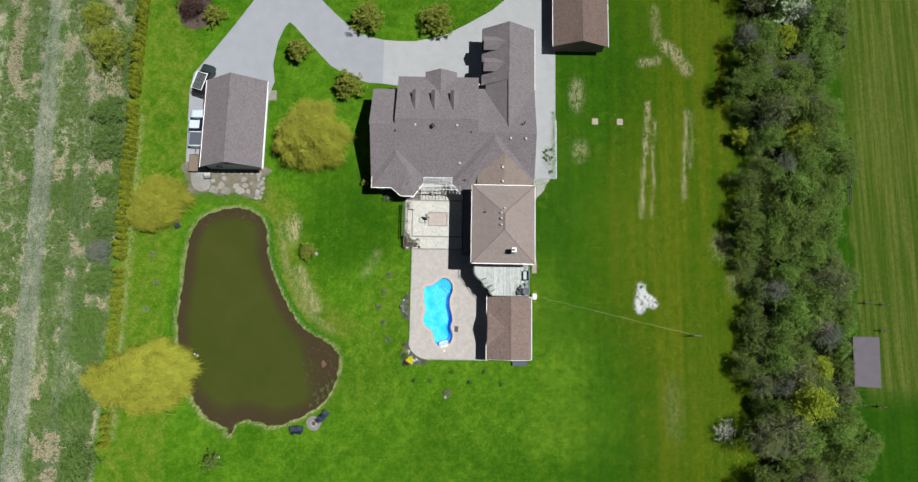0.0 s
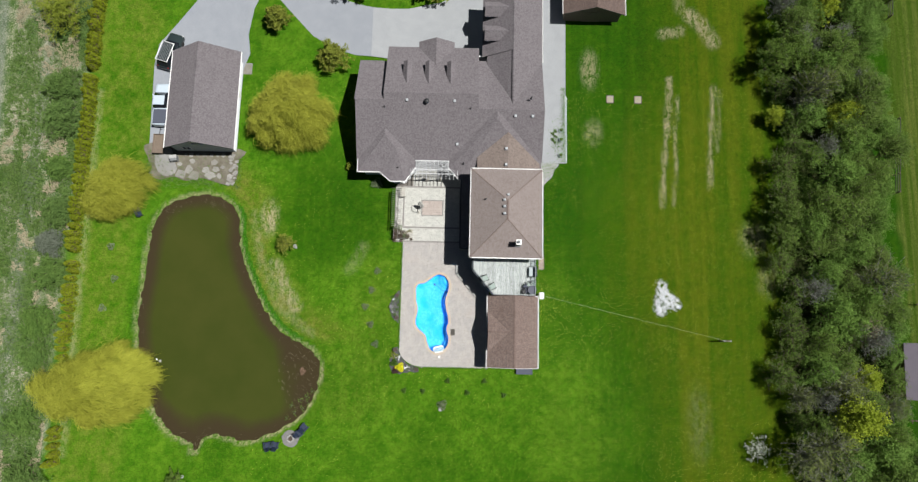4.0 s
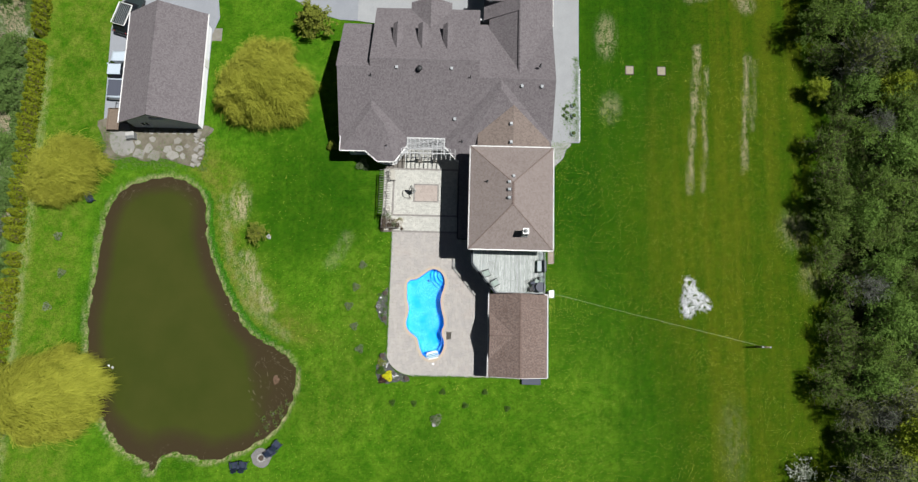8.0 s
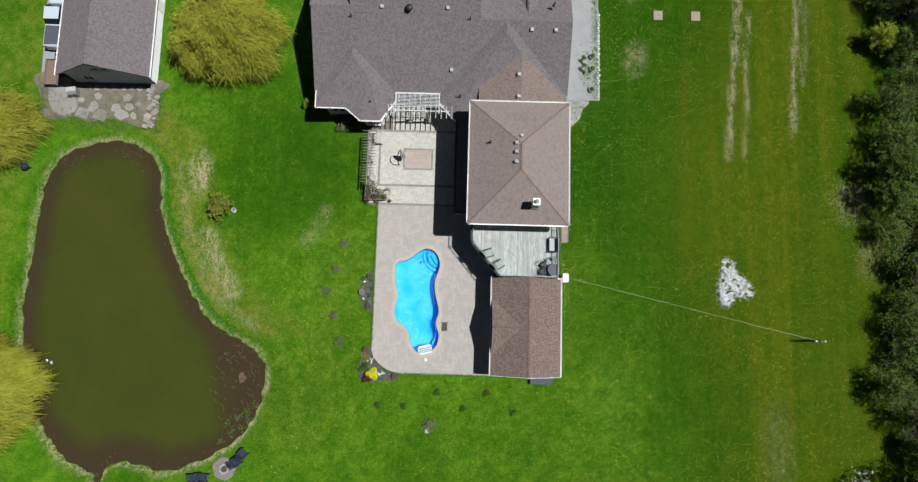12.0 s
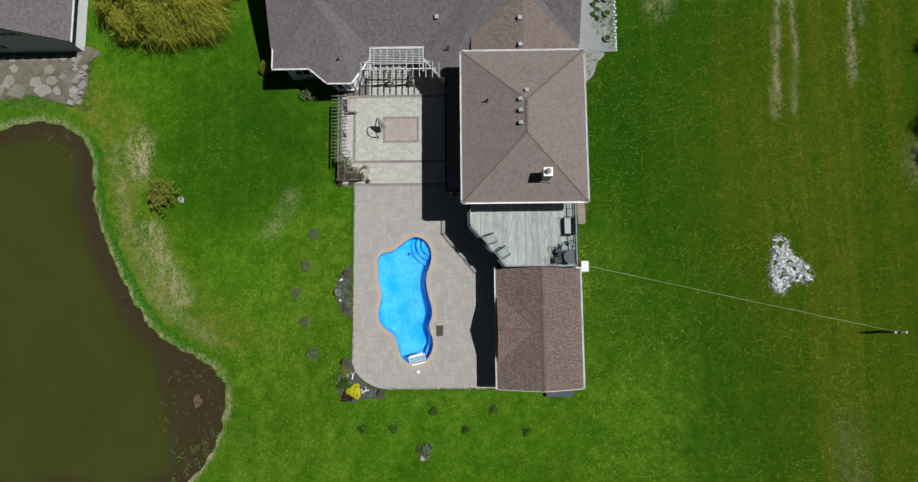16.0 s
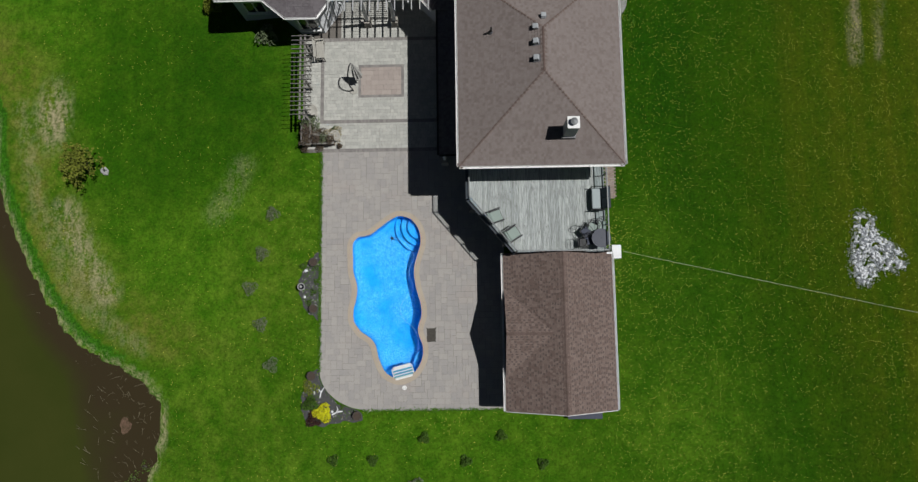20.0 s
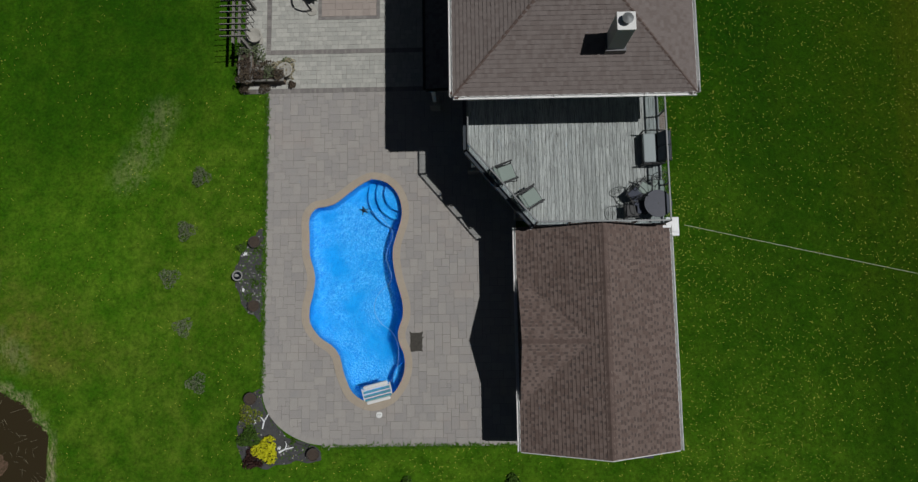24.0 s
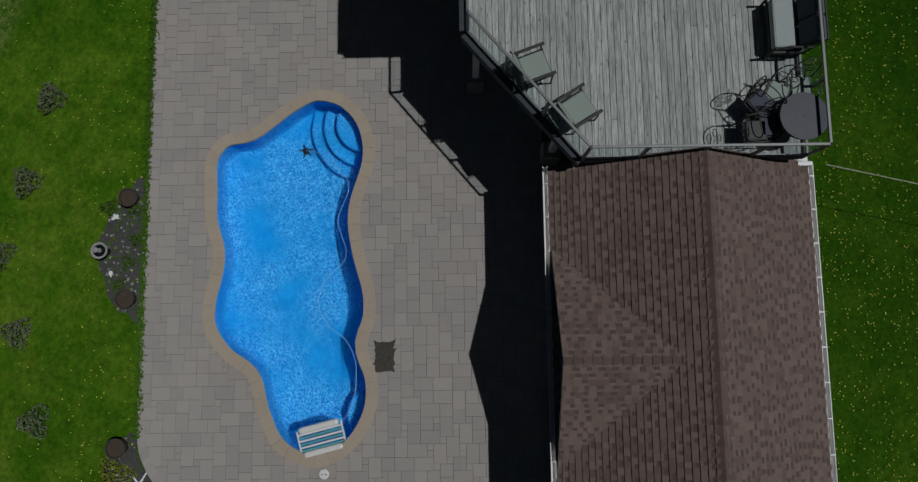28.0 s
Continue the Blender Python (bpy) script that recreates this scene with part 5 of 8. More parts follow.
cleaner = thing("pool_cleaner", "dark suction cleaner with a pale blue floating hose in the pool", "pool cleaner")
part("head", Geo().lathe(-2.45, 6.62, [(0.08, -1.05), (0.08, -0.97), (0.05, -0.93), (0.025, -0.88)], 18), DARK_METAL, cleaner)
for a in (15, 110, 170, 250, 320):
    part("arm", Geo().tube([(-2.45, 6.62, -0.96), (-2.45 + 0.2 * math.cos(radians(a)), 6.62 + 0.2 * math.sin(radians(a)), -1.0)], 0.022), DARK_METAL, cleaner)
HOSE = plain("pool_hose", (0.16, 0.34, 0.64), 0.6)
line = spline([(-2.42, 6.62, -0.9), (-1.98, 6.48, -0.7), (-1.42, 5.98, -0.33), (-1.12, 5.45, -0.13), (-1.40, 4.63, -0.12), (-1.32, 4.19, -0.12), (-1.18, 3.75, -0.12), (-1.28, 3.41, -0.12), (-1.67, 3.03, -0.12), (-1.89, 2.57, -0.12), (-1.84, 2.11, -0.12),
               (-1.58, 1.73, -0.12), (-1.19, 1.42, -0.12), (-0.95, 0.96, -0.12), (-0.90, 0.51, -0.12), (-0.96, -0.08, -0.12), (-1.15, -0.52, -0.12), (-1.45, -0.85, -0.13)], 6, False)
part("hose", Geo().tube(line, 0.011, 6), HOSE, cleaner)


def pool_float():
    f = thing("pool_float", "pale slatted floating lounge chair in the pool", "pool float", "", pose(-1.77, -1.05, WATER_Z, 0, 0, 14))
    for y in (-0.31, 0.31):
        part("side_float", Geo().box(-0.52, 0.52, y - 0.08, y + 0.08, -0.05, 0.13, 0.06), WHITE, f)
    SLAT = plain("aqua_slat", (0.10, 0.40, 0.46), 0.5)
    for i in range(6):
        y = -0.2 + i * 0.08
        part("slat", Geo().box(-0.56, 0.56, y - 0.028, y + 0.028, 0.02, 0.055, 0.012), WHITE if i % 2 else SLAT, f)
    for x in (-0.58, 0.58):
        part("cross_bar", Geo().tube([(x, -0.3, 0.04), (x, 0.3, 0.04)], 0.025), WHITE, f)


pool_float()
lid = thing("skimmer_lid", "round pale plastic skimmer lid in the paving", "skimmer lid", "", pose(-1.68, -1.93, 0.0))
part("plate", Geo().lathe(0, 0, [(0.125, -0.02), (0.125, 0.012), (0.11, 0.016)], 20), WHITE, lid)
for sx in (-0.045, 0.045):
    part("finger_hole", Geo().lathe(sx, 0, [(0.018, 0.013), (0.018, 0.0185)], 8), DARK_METAL, lid)
STAIN = surface("dark_scorch", (0.050, 0.046, 0.038), (0.095, 0.086, 0.074), 9, 0.95, 0.3, 60)
rs = random.Random(5)
blot = []
for i in range(48):
    a = 2 * math.pi * (i + 0.5) / 48
    r = 1 / max(abs(math.cos(a)) / 0.24, abs(math.sin(a)) / 0.38) + rs.uniform(-0.02, 0.02) + (rs.uniform(0.03, 0.10) if i % 12 in (4, 7) else 0)
    blot.append((-0.15 + r * math.cos(a), 0.98 + r * math.sin(a)))
tagged(part("scorch_mark", Geo().prism(blot, 0.0, 0.0065), STAIN), "dark scorched stain on the pavers", "stain", kind="structure")


# ---- deck ----
DECK = [(2.08, 10.7), (2.08, 8.14), (4.5, 5.28), (9.12, 5.28), (9.12, 10.7)]
DECK_Z = 3.3


def build_deck():
    d = thing("deck", "raised weathered grey timber deck beside the hip-roofed wing", "deck")
    x, rng = 2.08, random.Random(8)
    while x < 9.08:
        w = 0.138
        xa, xb = x + 0.004, min(x + w - 0.004, 9.12)
        low = [5.28 if u >= 4.5 else 8.14 - (u - 2.08) / 2.42 * 2.86 for u in (xa, xb)]
        joint = 5.9 + rng.random() * 3.2
        if joint < max(low) + 0.4 or rng.random() < 0.8:
            joint = 12.0
        dz = rng.uniform(-0.003, 0.003)
        for y0, y1 in ((low, (min(joint - 0.002, 10.72),) * 2), ((joint + 0.002,) * 2, (10.72,) * 2)):
            if max(y0) > min(y1) - 0.2:
                continue
            z0, z1 = DECK_Z - 0.036 + dz, DECK_Z + dz
            e = 0.005
            p = [(xa, y0[0], z0), (xb, y0[1], z0), (xb, y1[1], z0), (xa, y1[0], z0), (xa, y0[0], z1 - e), (xb, y0[1], z1 - e), (xb, y1[1], z1 - e), (xa, y1[0], z1 - e),
                 (xa + e, y0[0] + e, z1), (xb - e, y0[1] + e, z1), (xb - e, y1[1] - e, z1), (xa + e, y1[0] - e, z1)]
            g = Geo().add(p, [(3, 2, 1, 0), (0, 1, 5, 4), (1, 2, 6, 5), (2, 3, 7, 6), (3, 0, 4, 7), (4, 5, 9, 8), (5, 6, 10, 9), (6, 7, 11, 10), (7, 4, 8, 11), (8, 9, 10, 11)])
            part("board", g, DECK_BOARD, d)
        x += w
    for a, b in zip(DECK[:4], DECK[1:5]):
        A, B = Vector((*a, 0)), Vector((*b, 0))
        t = (B - A).normalized()
        o = Vector((t.y, -t.x, 0)) * (0.16 if a[0] < 3 else 0.03)
        part("fascia", Geo().add([p + q + Vector((0, 0, z)) for p in (A, B) for q in (Vector(), o) for z in (DECK_Z - 0.26, DECK_Z - 0.004)], [(0, 1, 3, 2), (4, 6, 7, 5), (0, 4, 5, 1), (2, 3, 7, 6), (0, 2, 6, 4), (1, 5, 7, 3)]), DECK_RIM, d)
    for y in (6.0, 7.2, 8.4, 9.6, 10.5):
        part("joist", Geo().box(max(2.3, 2.3 + (8.3 - y) / 2.8 * 2.45), 9.2, y - 0.02, y + 0.02, DECK_Z - 0.25, DECK_Z - 0.04), OLD_WOOD, d)
    for px, py in ((2.3, 8.15), (4.2, 6.15), (9.1, 5.65)):
        post = part("post", Geo().box(px - 0.08, px + 0.08, py - 0.08, py + 0.08, -0.1, DECK_Z - 0.25), WHITE, d)
        part("pier", Geo().box(px - 0.22, px + 0.22, py - 0.22, py + 0.22, -0.1, 0.75, 0.02), STONE_WALL, post)


build_deck()


def railing(name, label, line, z, gaps=1.25, glass=True, mat=GREY_METAL, h=1.0):
    """A rail along a line: posts, top and bottom rails, and glass or bars between."""
    r = thing(name, label, "railing")
    line = [Vector((*p, z)) for p in line]
    for a, b in zip(line, line[1:]):
        n = max(1, round((b - a).length / gaps))
        t = (b - a).normalized()
        o = Vector((-t.y, t.x, 0))
        for i in range(n + 1):
            p = a + (b - a) * i / n
            part("post", Geo().box(-0.03, 0.03, -0.03, 0.03, -0.2, h, 0.006, Matrix.Translation(p) @ Matrix((t, o, Vector((0, 0, 1)))).transposed().to_4x4()), mat, r)
        m = Matrix.Translation(a) @ Matrix((t, o, Vector((0, 0, 1)))).transposed().to_4x4()
        ln = (b - a).length
        part("top_rail", Geo().box(-0.03, ln + 0.03, -0.03, 0.03, h, h + 0.04, 0.01, m), mat, r)
        part("bottom_rail", Geo().box(0, ln, -0.02, 0.02, 0.07, 0.11, 0, m), mat, r)
        for i in range(n):
            s, e = ln * i / n + 0.05, ln * (i + 1) / n - 0.05
            if glass:
                part("glass_panel", Geo().box(s, e, -0.005, 0.005, 0.12, h - 0.02, 0, m), GLASS, r)
            else:
                k = s + 0.05
                while k < e:
                    part("baluster", Geo().box(k - 0.008, k + 0.008, -0.008, 0.008, 0.11, h, 0, m), mat, r)
                    k += 0.13
    return r


railing("deck_railing", "grey metal deck railing with clear glass panels", [(2.10, 10.6), (2.10, 8.13), (4.48, 5.29), (9.14, 5.27), (9.14, 10.6)], DECK_Z, h=0.92)
porch = thing("porch", "lean-to porch roof along the shaded side of the wing", "porch")
slope(porch, [(0.52, 19.0, 2.75), (0.52, 10.7, 2.75), (1.98, 10.7, 3.15), (1.98, 19.0, 3.15)], SHINGLE_GREY, 0.12)
gutter(porch, (0.52, 19.0, 2.75), (0.52, 10.7, 2.75), DARK_METAL, (-1, 0))
gutter(porch, (0.52, 10.7, 2.78), (1.98, 10.7, 2.98), DARK_METAL, (0, -1))
for py in (10.95, 14.8, 18.8):
    post = part("post", Geo().box(0.68, 0.82, py - 0.07, py + 0.07, -0.1, 2.72), WHITE, porch)
    part("pier", Geo().box(0.54, 0.96, py - 0.22, py + 0.22, -0.1, 0.75, 0.02), STONE_WALL, post)
flash = thing("eave_flashing", "bright metal flashing strip under the deck edge", "flashing", "eave flashings", pose(9.3, 5.25, 2.62))
part("strip", Geo().box(-1.05, 0.35, -0.05, 0.05, -0.06, 0.05, 0.01), WHITE_METAL, flash)
copy_thing(flash, pose(5.4, 5.25, 2.75))


# ---- deck furniture ----
def cushion(g, x0, x1, y0, y1, z0, z1, m=None):
    return g.box(x0, x1, y0, y1, z0, z1, min(0.05, (z1 - z0) * 0.45), m)


def sling_chair(at):
    c = thing("lounge_chair", "metal patio armchair with pale sling seat", "chair", "lounge chairs", at)
    part("seat", cushion(Geo(), -0.27, 0.27, -0.27, 0.28, 0.38, 0.46), FABRIC_PALE, c)
    part("backrest", cushion(Geo(), -0.27, 0.27, -0.03, 0.03, 0.0, 0.46, pose(0, 0.30, 0.44, -16, 0, 0)), FABRIC_PALE, c)
    for s in (-1, 1):
        part("armrest", Geo().box(s * 0.33 - 0.035, s * 0.33 + 0.035, -0.32, 0.34, 0.60, 0.63, 0.012), DARK_METAL, c)
        for y in (-0.28, 0.28):
            part("leg", Geo().tube([(s * 0.33, y, 0.0), (s * 0.33, y * 0.95, 0.60)], 0.018), DARK_METAL, c)
        part("side_rail", Geo().tube([(s * 0.30, -0.3, 0.40), (s * 0.30, 0.3, 0.38), (s * 0.30, 0.46, 0.9)], 0.017), DARK_METAL, c)
    part("front_rail", Geo().tube([(-0.33, -0.28, 0.38), (0.33, -0.28, 0.38)], 0.015), DARK_METAL, c)
    return c


lounge = sling_chair(pose(3.48, 7.16, DECK_Z, 0, 0, 110))
copy_thing(lounge, pose(4.36, 6.25, DECK_Z, 0, 0, 122))


def loveseat(at):
    c = thing("loveseat", "patio loveseat with pale seat and slate back cushions", "sofa", "", at)
    part("frame", Geo().box(-0.58, 0.58, -0.36, 0.36, 0.16, 0.26, 0.02), DARK_METAL, c)
    part("seat_cushion", cushion(Geo(), -0.53, 0.53, -0.36, 0.12, 0.27, 0.46), FABRIC_SEAT, c)
    for s in (-0.275, 0.275):
        part("back_cushion", cushion(Geo(), s - 0.265, s + 0.265, -0.13, 0.13, 0.0, 0.46, pose(0, 0.24, 0.42, -24, 0, 0)), FABRIC_BACK, c)
    part("back_frame", Geo().tube([(-0.57, 0.34, 0.2), (-0.57, 0.48, 0.9), (0.57, 0.48, 0.9), (0.57, 0.34, 0.2)], 0.02), DARK_METAL, c)
    for s in (-1, 1):
        part("armrest", Geo().tube([(s * 0.58, -0.38, 0.0), (s * 0.60, -0.38, 0.55), (s * 0.60, -0.1, 0.62), (s * 0.60, 0.36, 0.58)], 0.028, 8), DARK_METAL, c)
        part("leg", Geo().box(s * 0.53 - 0.03, s * 0.53 + 0.03, 0.28, 0.34, 0.0, 0.16), DARK_METAL, c)


FABRIC_SEAT = plain("blue_grey_cushion", (0.36, 0.41, 0.42), 0.9)
FABRIC_BACK = plain("slate_back_cushion", (0.105, 0.125, 0.150), 0.9)
loveseat(pose(8.80, 7.99, DECK_Z, 0, 0, -90))


def iron_chair(at, seat, label):
    c = thing("patio_chair", label, "chair", "patio chairs", at)
    part("cushion", cushion(Geo(), -0.21, 0.21, -0.22, 0.20, 0.43, 0.49), seat, c)
    part("seat_frame", Geo().tube([(-0.24, -0.24, 0.42), (0.24, -0.24, 0.42), (0.24, 0.22, 0.42), (-0.24, 0.22, 0.42), (-0.24, -0.24, 0.42)], 0.014), DARK_METAL, c)
    back = [(-0.24, 0.22, 0.42), (-0.26, 0.30, 0.75), (-0.16, 0.36, 0.95), (0, 0.38, 1.0), (0.16, 0.36, 0.95), (0.26, 0.30, 0.75), (0.24, 0.22, 0.42)]
    b = part("backrest", Geo().tube(spline(back, 4, False), 0.014), DARK_METAL, c)
    for sx, sz, r in ((-0.11, 0.66, 0.09), (0.11, 0.66, 0.09), (0, 0.84, 0.10), (0, 0.54, 0.07)):
        loop = [(sx + r * math.cos(2 * math.pi * k / 10), 0.25 + (sz - 0.42) * 0.22, sz + r * math.sin(2 * math.pi * k / 10)) for k in range(11)]
        part("scroll", Geo().tube(loop, 0.009, 5), DARK_METAL, b)
    for s in (-1, 1):
        part("armrest", Geo().tube(spline([(s * 0.25, 0.26, 0.66), (s * 0.29, 0.0, 0.68), (s * 0.28, -0.2, 0.64), (s * 0.24, -0.24, 0.42)], 4, False), 0.013), DARK_METAL, c)
        for y in (-0.24, 0.22):
            part("leg", Geo().tube([(s * 0.24, y, 0.42), (s * 0.26, y * 1.08, 0.0)], 0.014), DARK_METAL, c)
    return c


iron_chair(pose(8.42, 6.48, DECK_Z, 0, 0, -30), FABRIC_PALE, "scrolled black iron patio chair with pale cushion")
iron_chair(pose(8.9, 6.6, DECK_Z, 0, 0, 0), FABRIC_PALE, "scrolled black iron patio chair with pale cushion")
iron_chair(pose(8.06, 6.28, DECK_Z, 0, 0, 40), FABRIC_DARK, "scrolled black iron patio chair with dark cushion")
iron_chair(pose(7.92, 5.70, DECK_Z, 0, 0, 90), DARK_METAL, "scrolled black iron patio chair without cushion")
iron_chair(pose(8.22, 5.82, DECK_Z, 0, 0, 10), FABRIC_DARK, "scrolled black iron patio chair with dark cushion")
table = thing("patio_table", "round dark metal patio table on the deck", "table", "", pose(8.78, 5.90, DECK_Z))
TABLE_TOP = surface("table_top", (0.026, 0.033, 0.062), (0.040, 0.048, 0.080), 5, 0.55, 0.2, 60)
part("tabletop", Geo().lathe(0, 0, [(0.40, 0.715), (0.485, 0.72), (0.49, 0.735), (0.485, 0.75), (0.02, 0.752)], 40), TABLE_TOP, table)
part("umbrella_hole", Geo().lathe(0, 0, [(0.022, 0.74), (0.022, 0.757)], 10), DARK_METAL, table)
for a in range(4):
    ca, sa = math.cos(math.pi / 4 + a * math.pi / 2), math.sin(math.pi / 4 + a * math.pi / 2)
    part("leg", Geo().tube([(0.38 * ca, 0.38 * sa, 0.0), (0.18 * ca, 0.18 * sa, 0.4), (0.36 * ca, 0.36 * sa, 0.715)], 0.018), DARK_METAL, table)


# ---- by the pool house ----
cab = thing("utility_cabinet", "white utility cabinet at the pool house corner", "utility cabinet", "", pose(10.18, 5.55, at_ground(10.2, 5.5)))
part("body", Geo().box(-0.13, 0.34, -0.42, 0.28, 0.0, 1.4, 0.02), WHITE_METAL, cab)
part("lid", Geo().box(-0.15, 0.37, -0.45, 0.31, 1.4, 1.45, 0.015), WHITE_METAL, cab)
sb = thing("storage_bench", "dark slate storage bench against the pool house", "bench", "", pose(8.45, -3.42, at_ground(8.5, -3.4)))
part("box", Geo().box(-1.0, 0.85, -0.3, 0.3, 0.0, 0.5, 0.02), FABRIC_DARK, sb)
part("lid", Geo().box(-1.03, 0.88, -0.33, 0.33, 0.5, 0.55, 0.015), FABRIC_DARK, sb)
pole = thing("clothesline_pole", "weathered timber clothesline pole on the lawn", "pole", "", pose(31.8, 0.65, BASE))
part("shaft", Geo().tube([(0, 0, -0.3), (0, 0, 2.2)], 0.11, 10, 0.09), OLD_WOOD, pole)
part("cross_arm", Geo().box(-0.45, 0.45, -0.05, 0.05, 1.95, 2.05), OLD_WOOD, pole)
for s in (-0.38, 0.38):
    part("pulley", Geo().lathe(s, 0, [(0.08, 2.05), (0.10, 2.09), (0.08, 2.13)], 12), GREY_METAL, pole)
CORD = plain("pale_cord", (0.62, 0.66, 0.46), 0.6)
cl = thing("clothesline", "thin pale clothesline running to a pole", "clothesline")
for dz in (0.0, -0.05):
    pts = [(10.4 + (31.7 - 10.4) * t, 5.4 + (0.65 - 5.4) * t, 1.9 + (1.5 - 1.9) * t + dz - 0.6 * t * (1 - t)) for t in [i / 16 for i in range(17)]]
    part("cord", Geo().tube(pts, 0.005, 5), CORD, cl)


# ---- pergola, arbor and terrace furniture ----
def pergola():
    p = thing("pergola", "white slatted pergola over the terrace doors", "pergola")
    z = 2.75
    for x in (-4.9, -1.1):
        part("side_beam", Geo().box(x - 0.05, x + 0.05, 19.3, 21.2, z, z + 0.16), PERGOLA_PAINT, p)
    for y in (19.45, 19.95):
        part("beam", Geo().box(-5.6, 0.3, y - 0.04, y + 0.04, z + 0.16, z + 0.30), PERGOLA_PAINT, p)
    for i in range(13):
        x = -5.5 + i * 0.46
        y1 = 21.05 if -4.95 < x < -1.05 else 19.9
        part("rafter", Geo().box(x - 0.02, x + 0.02, 18.75, y1, z + 0.30, z + 0.44), PERGOLA_PAINT, p)
    for i in range(11):
        y = 19.75 + i * 0.125
        part("slat", Geo().box(-4.95, -1.05, y - 0.022, y + 0.022, z + 0.44, z + 0.475), PERGOLA_PAINT, p)
    for x in (-3.75, -2.15):
        post = part("post", Geo().box(x - 0.09, x + 0.09, 19.36, 19.54, 0.0, z + 0.16, 0.01), PERGOLA_PAINT, p)
        part("plinth", Geo().box(x - 0.2, x + 0.2, 19.25, 19.65, 0.0, 0.6, 0.02), STONE_WALL, post)


pergola()


def arbor():
    a = thing("arbor", "weathered slatted arbor along the terrace edge", "arbor")
    z = 2.05
    for x in (-7.0, -7.25):
        part("beam", Geo().box(x - 0.035, x + 0.035, 13.0, 17.9, z, z + 0.14), GREY_WOOD, a)
    for i in range(19):
        y = 13.25 + i * 0.252
        part("slat", Geo().box(-7.74, -6.58, y - 0.015, y + 0.015, z + 0.14, z + 0.25), GREY_WOOD, a)
    for y in (13.4, 15.5, 17.6):
        part("post", Geo().box(-7.19, -7.06, y - 0.06, y + 0.06, -0.1, z), GREY_WOOD, a)
    for i in range(12):
        y = 13.55 + i * 0.34
        part("lattice_bar", Geo().box(-7.14, -7.11, y - 0.015, y + 0.015, 0.1, z), GREY_WOOD, a)


arbor()


def planter(at, w, d, h, label):
    p = thing("planter", label, "planter", "terrace planters", at)
    part("tub", Geo().box(-w / 2, w / 2, -d / 2, d / 2, 0, h, 0.02), OLD_WOOD, p)
    part("rim", Geo().box(-w / 2 - 0.04, w / 2 + 0.04, -d / 2 - 0.04, d / 2 + 0.04, h, h + 0.05, 0.012), GREY_WOOD, p)
    part("soil", Geo().box(-w / 2 + 0.05, w / 2 - 0.05, -d / 2 + 0.05, d / 2 - 0.05, h + 0.05, h + 0.056), SOIL, p)
    return p


planter(pose(-7.3, 12.75, 0), 0.5, 1.5, 0.55, "brown timber planter box at the terrace edge")
planter(pose(-6.35, 12.3, 0), 1.3, 0.5, 0.5, "brown timber planter box at the terrace edge")
urn = thing("stone_urn", "pale carved stone urn beside the planters", "urn", "", pose(-5.62, 12.5, 0))
part("foot", Geo().box(-0.2, 0.2, -0.2, 0.2, 0.0, 0.12, 0.015), PALE_WOOD, urn)
part("bowl", Geo().lathe(0, 0, [(0.10, 0.12), (0.09, 0.25), (0.24, 0.38), (0.30, 0.55), (0.33, 0.58), (0.28, 0.60), (0.24, 0.50)], 24), PALE_WOOD, urn, "", True)
urn2 = copy_thing(urn, pose(-6.95, 14.05, 0))


def garden_bench(at, label, mat, group):
    b = thing("garden_bench", label, "bench", group, at)
    for i in range(4):
        part("seat_slat", Geo().box(-0.6, 0.6, -0.22 + i * 0.115, -0.12 + i * 0.115, 0.42, 0.45), mat, b)
    for i in range(3):
        part("back_slat", Geo().box(-0.6, 0.6, 0.24 + i * 0.03, 0.27 + i * 0.03, 0.52 + i * 0.14, 0.63 + i * 0.14), mat, b)
    for x in (-0.55, 0.55):
        part("leg", Geo().box(x - 0.03, x + 0.03, -0.22, -0.16, 0, 0.62), mat, b)
        part("leg", Geo().box(x - 0.03, x + 0.03, 0.22, 0.28, 0, 0.92), mat, b)
        part("armrest", Geo().box(x - 0.04, x + 0.04, -0.26, 0.26, 0.62, 0.655), mat, b)
    return b


garden_bench(pose(-6.55, 17.75, 0, 0, 0, 95), "pale weathered garden bench under the arbor", PALE_WOOD, "")


